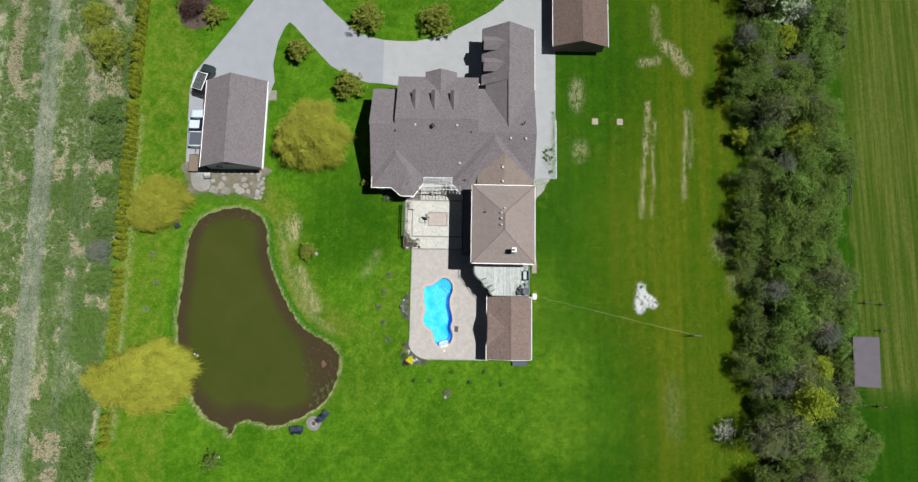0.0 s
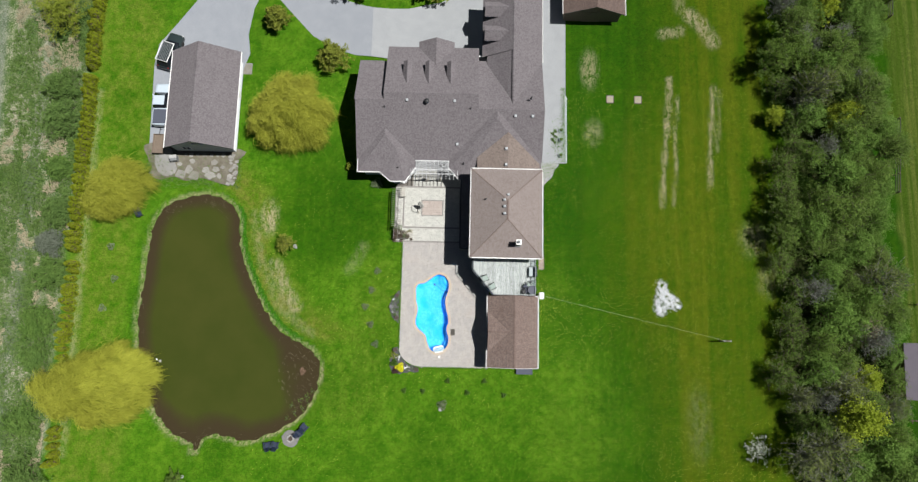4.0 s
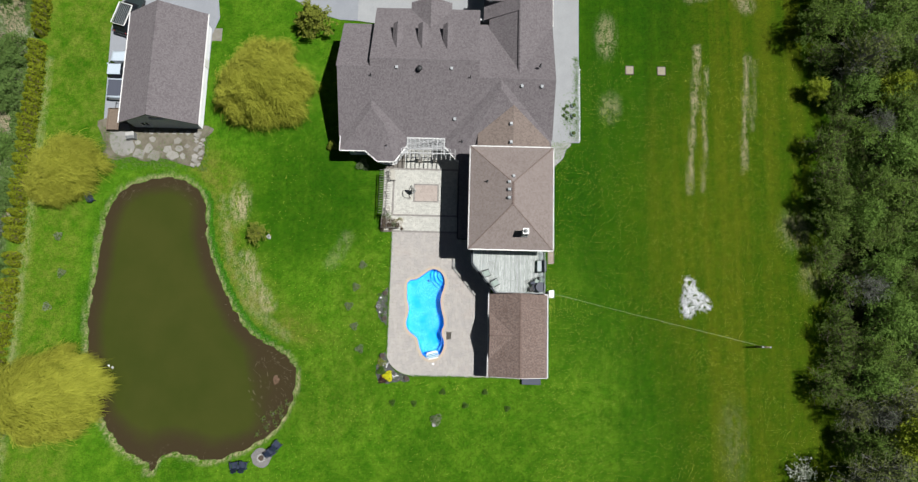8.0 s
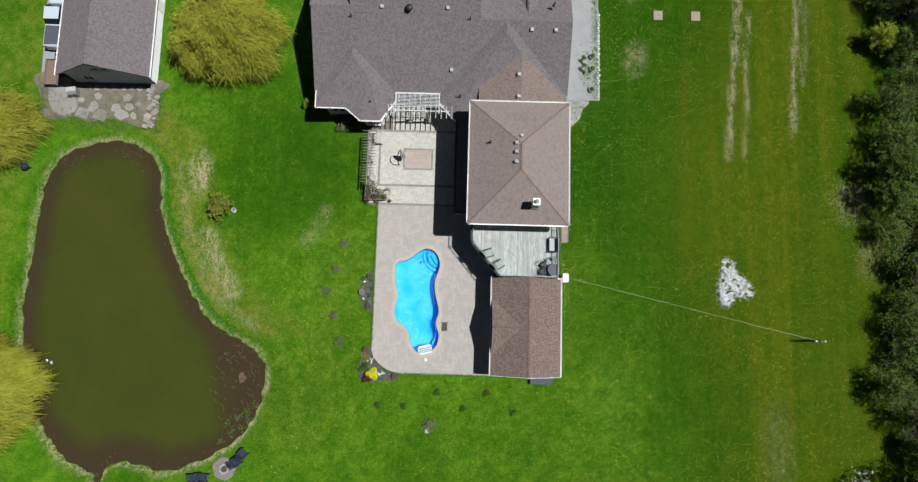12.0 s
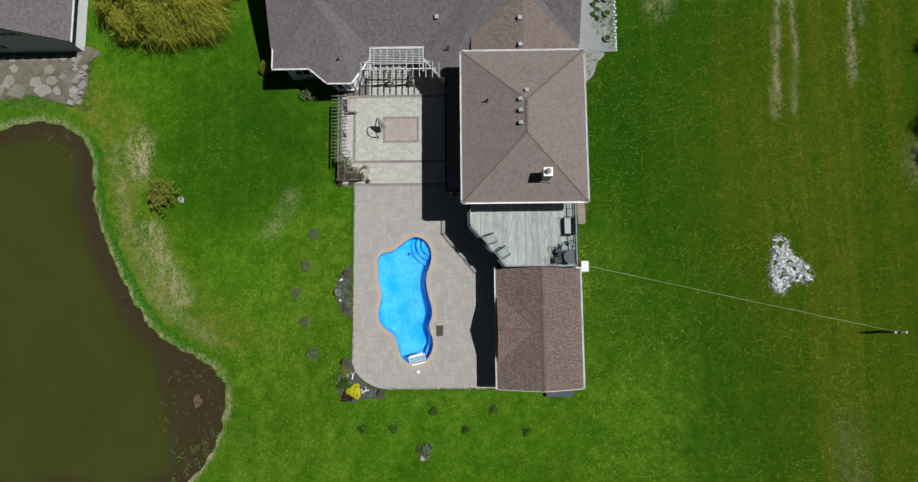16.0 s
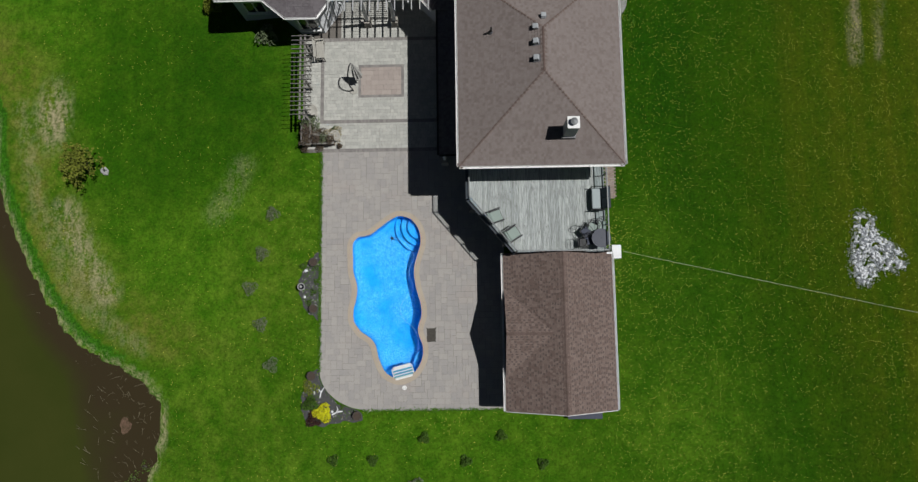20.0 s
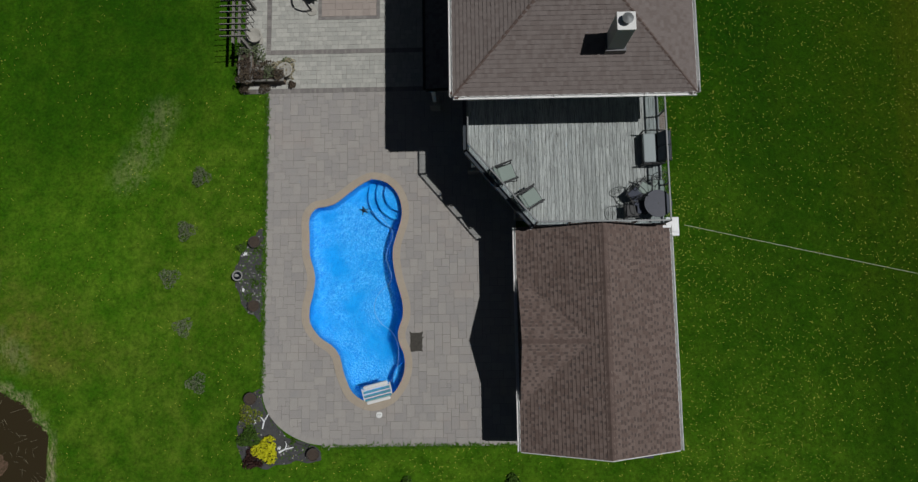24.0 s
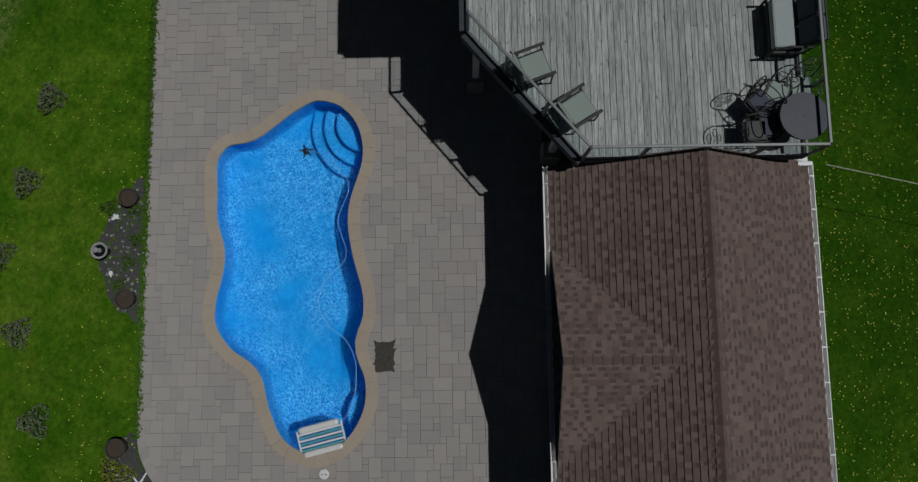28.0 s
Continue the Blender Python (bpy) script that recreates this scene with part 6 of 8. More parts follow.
def folded_parasol():
    p = thing("patio_parasol", "folded striped cantilever parasol on a curved pole", "parasol", "", pose(-4.62, 15.35, 0) @ Matrix.Diagonal((0.82, 0.82, 0.82, 1)))
    part("base", Geo().lathe(0, 0, [(0.26, 0.0), (0.26, 0.07), (0.08, 0.11), (0.05, 0.2)], 20), PALE_WOOD, p)
    part("pole", Geo().tube(spline([(0, 0, 0.1), (-0.12, 0.05, 0.9), (-0.10, 0.3, 1.8), (0.05, 0.75, 2.35), (0.22, 1.1, 2.45)], 5, False), 0.05, 8), DARK_METAL, p)
    CAN = surface("parasol_cloth", (0.62, 0.61, 0.57), (0.54, 0.53, 0.49), 4, 0.9, 0.2, rand="island", c3=(0.26, 0.26, 0.25))
    g = Geo()
    top, n = (0.25, 1.15, 2.40), 16
    for k in range(n):
        a0, a1 = 2 * math.pi * k / n, 2 * math.pi * (k + 1) / n
        r0, r1 = (0.34, 0.16) if k % 2 else (0.16, 0.34)
        foot = [(0.45 + r * math.cos(a) * 1.1, 0.72 + r * math.sin(a), 0.95) for r, a in ((r0, a0), (r1, a1))]
        mid = [(0.36 + r * math.cos(a) * 0.7, 0.92 + r * math.sin(a) * 0.7, 1.7) for r, a in ((r0, a0), (r1, a1))]
        g.add([top, mid[0], mid[1], foot[0], foot[1]], [(0, 1, 2), (1, 3, 4, 2)])
    part("canopy", g, CAN, p)
    part("tie", Geo().lathe(0.40, 0.84, [(0.20, 1.32), (0.21, 1.36), (0.20, 1.40)], 16), DARK_METAL, p)


folded_parasol()


# ---- vehicles ----
PAINT_DARK = plain("dark_green_paint", (0.035, 0.050, 0.052), 0.2, 0.3)
PAINT_SILVER = plain("pale_silver_paint", (0.46, 0.53, 0.60), 0.3)
RUBBER = plain("tyre_rubber", (0.018, 0.018, 0.018), 0.9)
LAMP = plain("lamp_lens", (0.70, 0.72, 0.72), 0.1)
LAMP_RED = plain("red_lens", (0.30, 0.015, 0.012), 0.15)


def shell(sections):
    """A body through cross-sections along y: y, half width low, half width high, z low, z high."""
    g, v = Geo(), []
    for y, w0, w1, z0, z1 in sections:
        v += [(-w0, y, z0), (-w0 * 1.02, y, z0 * 0.55 + z1 * 0.45), (-w1, y, z1 - 0.05), (-w1 + 0.09, y, z1), (w1 - 0.09, y, z1), (w1, y, z1 - 0.05), (w0 * 1.02, y, z0 * 0.55 + z1 * 0.45), (w0, y, z0)]
    n = len(sections)
    f = [(r * 8 + i, (r + 1) * 8 + i, (r + 1) * 8 + (i + 1) % 8, r * 8 + (i + 1) % 8) for r in range(n - 1) for i in range(8)]
    return g.add(v, f + [tuple(range(8)), tuple(reversed(range((n - 1) * 8, n * 8)))])


def wheels(c, ys, half):
    for y in ys:
        for s in (-1, 1):
            m = pose(s * (half - 0.1), y, 0.36, 0, 90, 0)
            g = Geo().lathe(0, 0, [(0.20, -0.11), (0.34, -0.11), (0.36, -0.08), (0.36, 0.08), (0.34, 0.11), (0.20, 0.11)], 20)
            g.v = [tuple(m @ Vector(p)) for p in g.v]
            w = part("wheel", g, RUBBER, c)
            r = Geo().lathe(0, 0, [(0.20, -0.10), (0.21, 0.10), (0.04, 0.105)], 14)
            r.v = [tuple(m @ Vector(p)) for p in r.v]
            part("rim", r, GREY_METAL, w)


def lights(c, y0, y1, half, z):
    for s in (-1, 1):
        part("headlight", Geo().box(s * half - 0.16, s * half + 0.16, y0 - 0.03, y0 + 0.1, z, z + 0.16, 0.03), LAMP, c)
        part("tail_light", Geo().box(s * half - 0.07, s * half + 0.07, y1 - 0.06, y1 + 0.03, z + 0.1, z + 0.4, 0.02), LAMP_RED, c)
    part("front_bumper", Geo().box(-half - 0.12, half + 0.12, y0 - 0.1, y0 + 0.08, 0.32, 0.55, 0.05), GREY_METAL, c)
    part("rear_bumper", Geo().box(-half - 0.12, half + 0.12, y1 - 0.08, y1 + 0.1, 0.32, 0.55, 0.05), GREY_METAL, c)


def suv(at):
    c = thing("suv", "dark sport utility vehicle with pale roof rack", "car", "", at)
    part("body", shell([(-2.35, 0.80, 0.74, 0.35, 0.88), (-2.2, 0.90, 0.84, 0.30, 0.98), (-1.1, 0.94, 0.88, 0.28, 1.08), (1.2, 0.94, 0.90, 0.28, 1.10), (2.15, 0.92, 0.88, 0.30, 1.08), (2.3, 0.84, 0.80, 0.36, 1.0)]), PAINT_DARK, c, "", True)
    part("glazing", shell([(-1.25, 0.84, 0.80, 1.02, 1.12), (-0.55, 0.84, 0.70, 1.02, 1.70), (1.75, 0.84, 0.70, 1.02, 1.70), (2.2, 0.82, 0.74, 1.02, 1.12)]), DARK_GLASS, c)
    part("roof_panel", Geo().box(-0.70, 0.70, -0.5, 1.78, 1.69, 1.74, 0.02), PAINT_DARK, c)
    rack = part("roof_rack", Geo().tube([(-0.76, -0.7, 1.88), (0.76, -0.7, 1.88), (0.76, 1.8, 1.88), (-0.76, 1.8, 1.88), (-0.76, -0.7, 1.88)], 0.055), WHITE, c, "pale roof basket")
    for i in range(7):
        x = -0.6 + i * 0.2
        part("bar", Geo().tube([(x, -0.7, 1.84), (x, 1.8, 1.84)], 0.032), GREY_METAL, rack)
    for i in range(4):
        part("rack_foot", Geo().box(-0.62 if i % 2 else 0.56, -0.56 if i % 2 else 0.62, (-0.3 if i < 2 else 1.5), (-0.24 if i < 2 else 1.56), 1.70, 1.85), DARK_METAL, rack)
    for s in (-1, 1):
        part("wing_mirror", Geo().box(s * 1.0 - 0.09, s * 1.0 + 0.09, -0.95, -0.83, 1.05, 1.2, 0.03), PAINT_DARK, c)
    wheels(c, (-1.45, 1.45), 0.94)
    lights(c, -2.35, 2.3, 0.68, 0.66)


def pickup(at):
    c = thing("pickup_truck", "pale silver pickup truck with dark bed cover", "truck", "", at)
    part("body", shell([(-2.65, 0.84, 0.78, 0.40, 0.98), (-2.5, 0.95, 0.88, 0.34, 1.06), (-1.3, 0.97, 0.92, 0.32, 1.14), (0.55, 0.97, 0.94, 0.32, 1.16), (2.6, 0.97, 0.94, 0.34, 1.16), (2.68, 0.95, 0.92, 0.4, 1.14)]), PAINT_SILVER, c, "", True)
    part("glazing", shell([(-1.45, 0.88, 0.84, 1.08, 1.18), (-0.85, 0.86, 0.70, 1.08, 1.78), (0.35, 0.86, 0.70, 1.08, 1.78), (0.6, 0.86, 0.76, 1.08, 1.2)]), DARK_GLASS, c)
    part("roof_panel", Geo().box(-0.70, 0.70, -0.82, 0.36, 1.77, 1.82, 0.02), PAINT_SILVER, c)
    part("bed_cover", Geo().box(-0.82, 0.82, 0.72, 2.56, 1.155, 1.195, 0.015), FABRIC_DARK, c, "dark tonneau cover")
    part("hood_panel", Geo().box(-0.66, 0.66, -2.4, -1.5, 1.10, 1.155, 0.03), PAINT_SILVER, c)
    for s in (-1, 1):
        part("wing_mirror", Geo().box(s * 1.06 - 0.1, s * 1.06 + 0.1, -1.15, -1.02, 1.1, 1.28, 0.03), PAINT_SILVER, c)
    wheels(c, (-1.75, 1.7), 0.97)
    lights(c, -2.66, 2.66, 0.72, 0.72)


suv(pose(-36.75, 35.4, BASE + 0.06, 0, 0, 164))
pickup(pose(-37.1, 28.3, BASE + 0.06, 0, 0, 180))
tr = thing("utility_trailer", "small brown timber utility trailer beside the garage", "trailer", "", pose(-37.25, 23.3, BASE + 0.06))
part("floor", Geo().box(-0.55, 0.55, -1.2, 1.2, 0.42, 0.48), OLD_WOOD, tr)
for i in range(7):
    part("floor_plank", Geo().box(-0.53 + i * 0.153, -0.39 + i * 0.153, -1.18, 1.18, 0.48, 0.505), OLD_WOOD, tr)
for x0, x1, y0, y1 in ((-0.6, -0.55, -1.22, 1.22), (0.55, 0.6, -1.22, 1.22), (-0.55, 0.55, 1.18, 1.22), (-0.55, 0.55, -1.22, -1.18)):
    part("side_board", Geo().box(x0, x1, y0, y1, 0.42, 0.75), OLD_WOOD, tr)
part("drawbar", Geo().tube([(0, 1.2, 0.42), (0, 2.1, 0.40)], 0.035), DARK_METAL, tr)
part("jockey_wheel", Geo().tube([(0, 2.0, 0.0), (0, 2.0, 0.42)], 0.03), DARK_METAL, tr)
for s in (-1, 1):
    part("tyre", Geo().tube([(s * 0.66 - 0.08, 0, 0.28), (s * 0.66 + 0.08, 0, 0.28)], 0.28, 16), RUBBER, tr)


# ---- plants ----
def leaf_quads(g_v, g_f, centre, size, rng, up=0.4, long=1.5):
    """Adds leaves, folded along their midrib, at the given centres."""
    n = len(centre)
    nrm = rng.normal(size=(n, 3)) + np.array([0, 0, up])
    nrm /= np.linalg.norm(nrm, axis=1, keepdims=True)
    t = np.cross(nrm, rng.normal(size=(n, 3)))
    t /= np.linalg.norm(t, axis=1, keepdims=True)
    b = np.cross(nrm, t)
    s = size * rng.uniform(0.6, 1.3, (n, 1))
    base = len(g_v)
    quad = np.stack([centre - t * s * long * 0.5, centre + b * s * 0.5 - nrm * s * 0.15, centre + t * s * long * 0.5, centre - b * s * 0.5 - nrm * s * 0.15], 1).reshape(-1, 3)
    g_v += quad.tolist()
    for i in range(n):
        k = base + 4 * i
        g_f += [(k, k + 1, k + 2), (k, k + 2, k + 3)]


def crown(seed, radius, z0, z1, branches, tufts_each, per, size, spread=0.3, flat=0.6, dome=0.72):
    """Branches that fan out from a stem, with tufts of leaves towards their ends. Returns the leaves and the branches' lines."""
    rng = np.random.default_rng(seed)
    v, f, lines = [], [], []
    for i in range(branches):
        a = 2.39996 * i + rng.normal() * 0.25
        q = math.sqrt((i + 0.6) / branches)
        lump = 1 + 0.15 * math.sin(3 * a + seed) + 0.11 * math.sin(5 * a + 2 * seed) + 0.07 * math.sin(9 * a + seed)
        r = radius * q * lump * rng.uniform(0.78, 1.08)
        end = np.array([r * math.cos(a), r * math.sin(a), z0 + (z1 - z0) * (1 - dome * q ** 2.4) * rng.uniform(0.80, 1.06)])
        root = np.array([0.06 * math.cos(a), 0.06 * math.sin(a), z0 + (z1 - z0) * rng.uniform(0.0, 0.25)])
        mid = root + (end - root) * 0.5 + np.array([rng.normal() * 0.12, rng.normal() * 0.12, 0.10 * (z1 - z0)])
        lines.append((root, mid, end))
        for j in range(tufts_each):
            t = 1.04 - 0.62 * rng.uniform(0, 1) ** 1.3 if j else 1.0
            c = (1 - t) ** 2 * root + 2 * t * (1 - t) * mid + t * t * end + rng.normal(size=3) * np.array([1, 1, 0.5]) * spread * 0.6
            n = int(per * rng.uniform(0.6, 1.4))
            leaf_quads(v, f, c + rng.normal(size=(n, 3)) * np.array([1, 1, flat]) * spread * 0.5 * rng.uniform(0.6, 1.3), size, rng, 0.9)
    g = Geo()
    g.v, g.f = [tuple(p) for p in v], f
    return g, lines


def limbs(lines, z_fork, r0, seed, lean=0.12, twigs=0):
    """A tapered trunk with a limb along each line, and bare twigs off the limbs."""
    rng = random.Random(seed)
    g = Geo().tube([(0, 0, -0.3), (rng.uniform(-lean, lean), rng.uniform(-lean, lean), z_fork * 0.5), (0, 0, z_fork)], r0, 8, r0 * 0.6)
    for root, mid, end in lines:
        g.tube([root, mid, end], r0 * 0.30, 4, r0 * 0.07)
        for k in range(twigs):
            t = rng.uniform(0.35, 1.0)
            c = Vector(mid).lerp(Vector(end), t)
            d = (Vector(end) - Vector(root)).normalized()
            e = c + (d * 0.4 + Vector((rng.gauss(0, .5), rng.gauss(0, .5), rng.uniform(0.0, .7)))) * rng.uniform(0.35, 0.9)
            g.tube([c, e], 0.022, 3, 0.008)
    return g


def tree(name, label, mat, seed, radius, z0, z1, branches, per, size, at, group="", trunk=0.12, bark=None, spread=0.3, category="tree", each=4):
    t = thing(name, label, category, group, at)
    g, lines = crown(seed, radius, z0, z1, branches, each, per, size, spread)
    part("trunk", limbs(lines[::3], z0 + (z1 - z0) * 0.2, trunk, seed), bark or BARK, t)
    part("crown", g, mat, t)
    return t


def willow(label, at, seed, rx, ry, height, strands, wild=0.5, sweep=None):
    """A weeping willow: fine hanging shoots that arch out from the limbs. wild: how freely they turn; sweep: a heading that they share."""
    t = thing("willow_tree", label, "tree", "willows", at)
    rng = np.random.default_rng(seed)
    hubs = []
    for i in range(230):
        a, q = rng.uniform(0, 2 * math.pi), math.sqrt(rng.uniform(0.0, 1))
        k = 1 + 0.10 * math.sin(3 * a + seed) + 0.08 * math.sin(7 * a) + 0.05 * math.sin(11 * a + 1)
        hubs.append((np.array([rx * 0.86 * q * k * math.cos(a), ry * 0.86 * q * k * math.sin(a), height * (1.0 - 0.60 * q * q) * rng.uniform(0.66, 1.08)]), rng.normal() * wild))
    g = Geo()
    for i in range(strands):
        h, turn = hubs[int(rng.integers(len(hubs)))]
        a = math.atan2(h[1], h[0]) + turn + rng.normal() * (0.25 + 0.5 * wild)
        if sweep is not None:
            a = sweep + 0.55 * ((a - sweep + math.pi) % (2 * math.pi) - math.pi) if rng.random() < 0.65 else a
        d = np.array([math.cos(a), math.sin(a)])
        out, fall = rng.uniform(0.3, 1.0) * (1.15 - 0.35 * min(wild, 1)), rng.uniform(0.3, 1.7)
        s = h + rng.normal(size=3) * np.array([0.34, 0.34, 0.26])
        w = rng.uniform(0.010, 0.021)
        side = np.array([-d[1], d[0]]) * w
        bend = np.array([-d[1], d[0]]) * rng.normal() * (0.2 + 0.3 * wild)
        pts = []
        for k, (o, z) in enumerate(((0, 0), (0.4, 0.06), (0.75, -0.3), (1.0, -1.0))):
            c = s[:2] + d * out * o + bend * o * o
            zz = max(s[2] + z * fall, 0.25)
            ww = side * (1, 1.2, 0.9, 0.25)[k]
            pts += [(c[0] - ww[0], c[1] - ww[1], zz), (c[0] + ww[0], c[1] + ww[1], zz)]
        g.add(pts, [(0, 1, 3, 2), (2, 3, 5, 4), (4, 5, 7, 6)])
    lines = [(np.array([0, 0, height * 0.3]), h * np.array([0.45, 0.45, 0.75]), h * np.array([0.9, 0.9, 0.95])) for h, turn in hubs[:22]]
    part("trunk", limbs(lines, height * 0.4, 0.28, seed), BARK, t)
    part("crown", g, LEAF_WILLOW, t)
    return t


willow("yellow-green weeping willow on the lawn", pose(-20.6, 27.2, BASE), 3, 5.2, 5.1, 5.6, 26000, 0.95)
willow("yellow-green weeping willow beside the pond", pose(-41.2, 17.3, BASE, 0, 0, 40), 4, 4.3, 3.3, 4.2, 15000, 0.7)
willow("large spreading weeping willow hanging over the pond", pose(-41.0, -6.2, BASE, 0, 0, 8), 5, 7.3, 4.4, 5.4, 28000, 0.4, 0.1)
for i, (x, y, r) in enumerate(((-23.4, 39.9, 1.5), (-16.0, 34.9, 2.0), (-13.7, 45.0, 2.5), (-3.7, 44.9, 2.7))):
    tree("ornamental_tree", "small clipped olive-green ornamental tree", LEAF_ORNAMENTAL, 20 + i, r, 0.5, 3.2, 90, 13, 0.15, pose(x, y, BASE), "drive trees", 0.08, None, 0.24, "tree", 4)
tree("red_leaf_tree", "dark red-leaved bush on the lawn", LEAF_RED, 31, 2.3, 0.3, 2.2, 70, 9, 0.13, pose(-39.2, 46.5, BASE), "", 0.1, TWIG, 0.3)
tree("ornamental_tree", "small olive bush beside a red-leaved bush", LEAF_ORNAMENTAL, 32, 1.7, 0.4, 2.0, 60, 11, 0.15, pose(-35.9, 45.3, BASE), "drive trees", 0.1, None, 0.24, "tree", 3)
tree("young_tree", "young bronze-green tree with open crown", LEAF_ORNAMENTAL, 33, 1.25, 0.5, 2.2, 60, 9, 0.10, pose(-20.4, 11.1, BASE), "young trees", 0.06, None, 0.17, "tree", 3)
tree("young_tree", "young dark tree with open crown", LEAF_WOOD, 34, 1.4, 0.5, 2.2, 50, 9, 0.10, pose(-31.4, -16.5, BASE), "young trees", 0.06, None, 0.17, "tree", 3)

LEAF_BUSH = leaf_mat("bush_leaf", (0.058, 0.130, 0.020), (0.150, 0.250, 0.045), (0.105, 0.165, 0.050))
# bushes along the meadow's edge
BUSHES = [(-49.6, 39.8, 3.5, 4.6, 0), (-49.2, 30.6, 2.5, 2.2, 1), (-48.8, 25.9, 2.7, 2.3, 1), (-48.4, 20.0, 1.8, 1.7, 1), (-47.8, 14.4, 2.3, 2.0, 2), (-48.8, 10.6, 1.7, 1.5, 3), (-47.9, 6.8, 2.2, 2.2, 2),
          (-48.5, 1.0, 2.5, 2.2, 1), (-48.8, -3.1, 1.8, 1.8, 2), (-49.2, -10.2, 2.2, 1.9, 2), (-48.2, -16.8, 2.8, 2.4, 1), (-52.6, 45.0, 2.2, 2.0, 0), (-47.8, -24, 2.6, 2.6, 1), (-48.5, -31, 2.4, 2.2, 2), (-49, 50, 2.6, 2.6, 1), (-48, 56, 2.4, 2.4, 2)]
for i, (x, y, r, h, k) in enumerate(BUSHES):
    tree("meadow_bush", ("bright yellow-green bush at the meadow edge", "rounded green bush at the meadow edge", "dull grey-green bush at the meadow edge", "twiggy grey bush at the meadow edge")[k], (LEAF_BRIGHT, LEAF_BUSH, LEAF_BUSH, LEAF_GREY)[k],
         50 + i, r * 0.95, 0.1, h, 120, 15, 0.11, pose(x - 0.5, y, BASE, 0, 0, i * 50), "meadow bushes", 0.07, TWIG if k == 3 else None, 0.32, "bush")


def hedge():
    """A row of young cedars; each plant is a thing of its own."""
    rng = random.Random(11)
    variants = []
    for k in range(5):
        r = np.random.default_rng(200 + k)
        v, f = [], []
        n = 760
        h = r.uniform(0, 1, n)
        a = r.uniform(0, 2 * math.pi, n)
        rad = 0.50 * (1 - h ** 2.6) ** 0.6 * r.uniform(0.7, 1.05, n) * (1 + 0.12 * np.sin(3 * a + k))
        leaf_quads(v, f, np.stack([rad * 1.15 * np.cos(a), rad * 0.82 * np.sin(a), 0.1 + 2.2 * h], 1), 0.10, r, 0.2, 2.0)
        g = Geo()
        g.v, g.f = [tuple(p) for p in v], f
        t = thing("cedar", "young yellow-green cedar in a hedge row", "hedge plant", "cedar hedge", pose(0, 0, -50))
        part("stem", Geo().tube([(0, 0, -0.1), (0, 0, 1.9)], 0.03, 5, 0.012), BARK, t)
        part("core", Geo().lathe(0, 0, [(0.22, 0.15), (0.34, 0.7), (0.26, 1.5), (0.05, 2.0)], 9), BARK, t)
        part("foliage", g, LEAF_CEDAR, t)
        variants.append(t)
    y, i = 54.0, 0
    while y > -15.5:
        x = -46.1 - 0.010 * (y - 10) + 0.08 * math.sin(y * 0.3)
        gap = -10.4 < y < -3.6 or (i % 31 == 30)
        if not gap:
            m = pose(x + rng.uniform(-.08, .08), y, BASE, rng.uniform(-5, 5), rng.uniform(-5, 5), rng.choice((0, 180)) + rng.uniform(-14, 14)) @ Matrix.Diagonal((*[rng.uniform(0.85, 1.15)] * 3, 1))
            t = variants[i % 5]
            if t.location.z < -40:
                t.matrix_basis = m
            else:
                c = copy_thing(t, m)
                c.scale = m.to_scale()
        y -= 0.72 if y > 14 else 0.92
        i += 1


hedge()


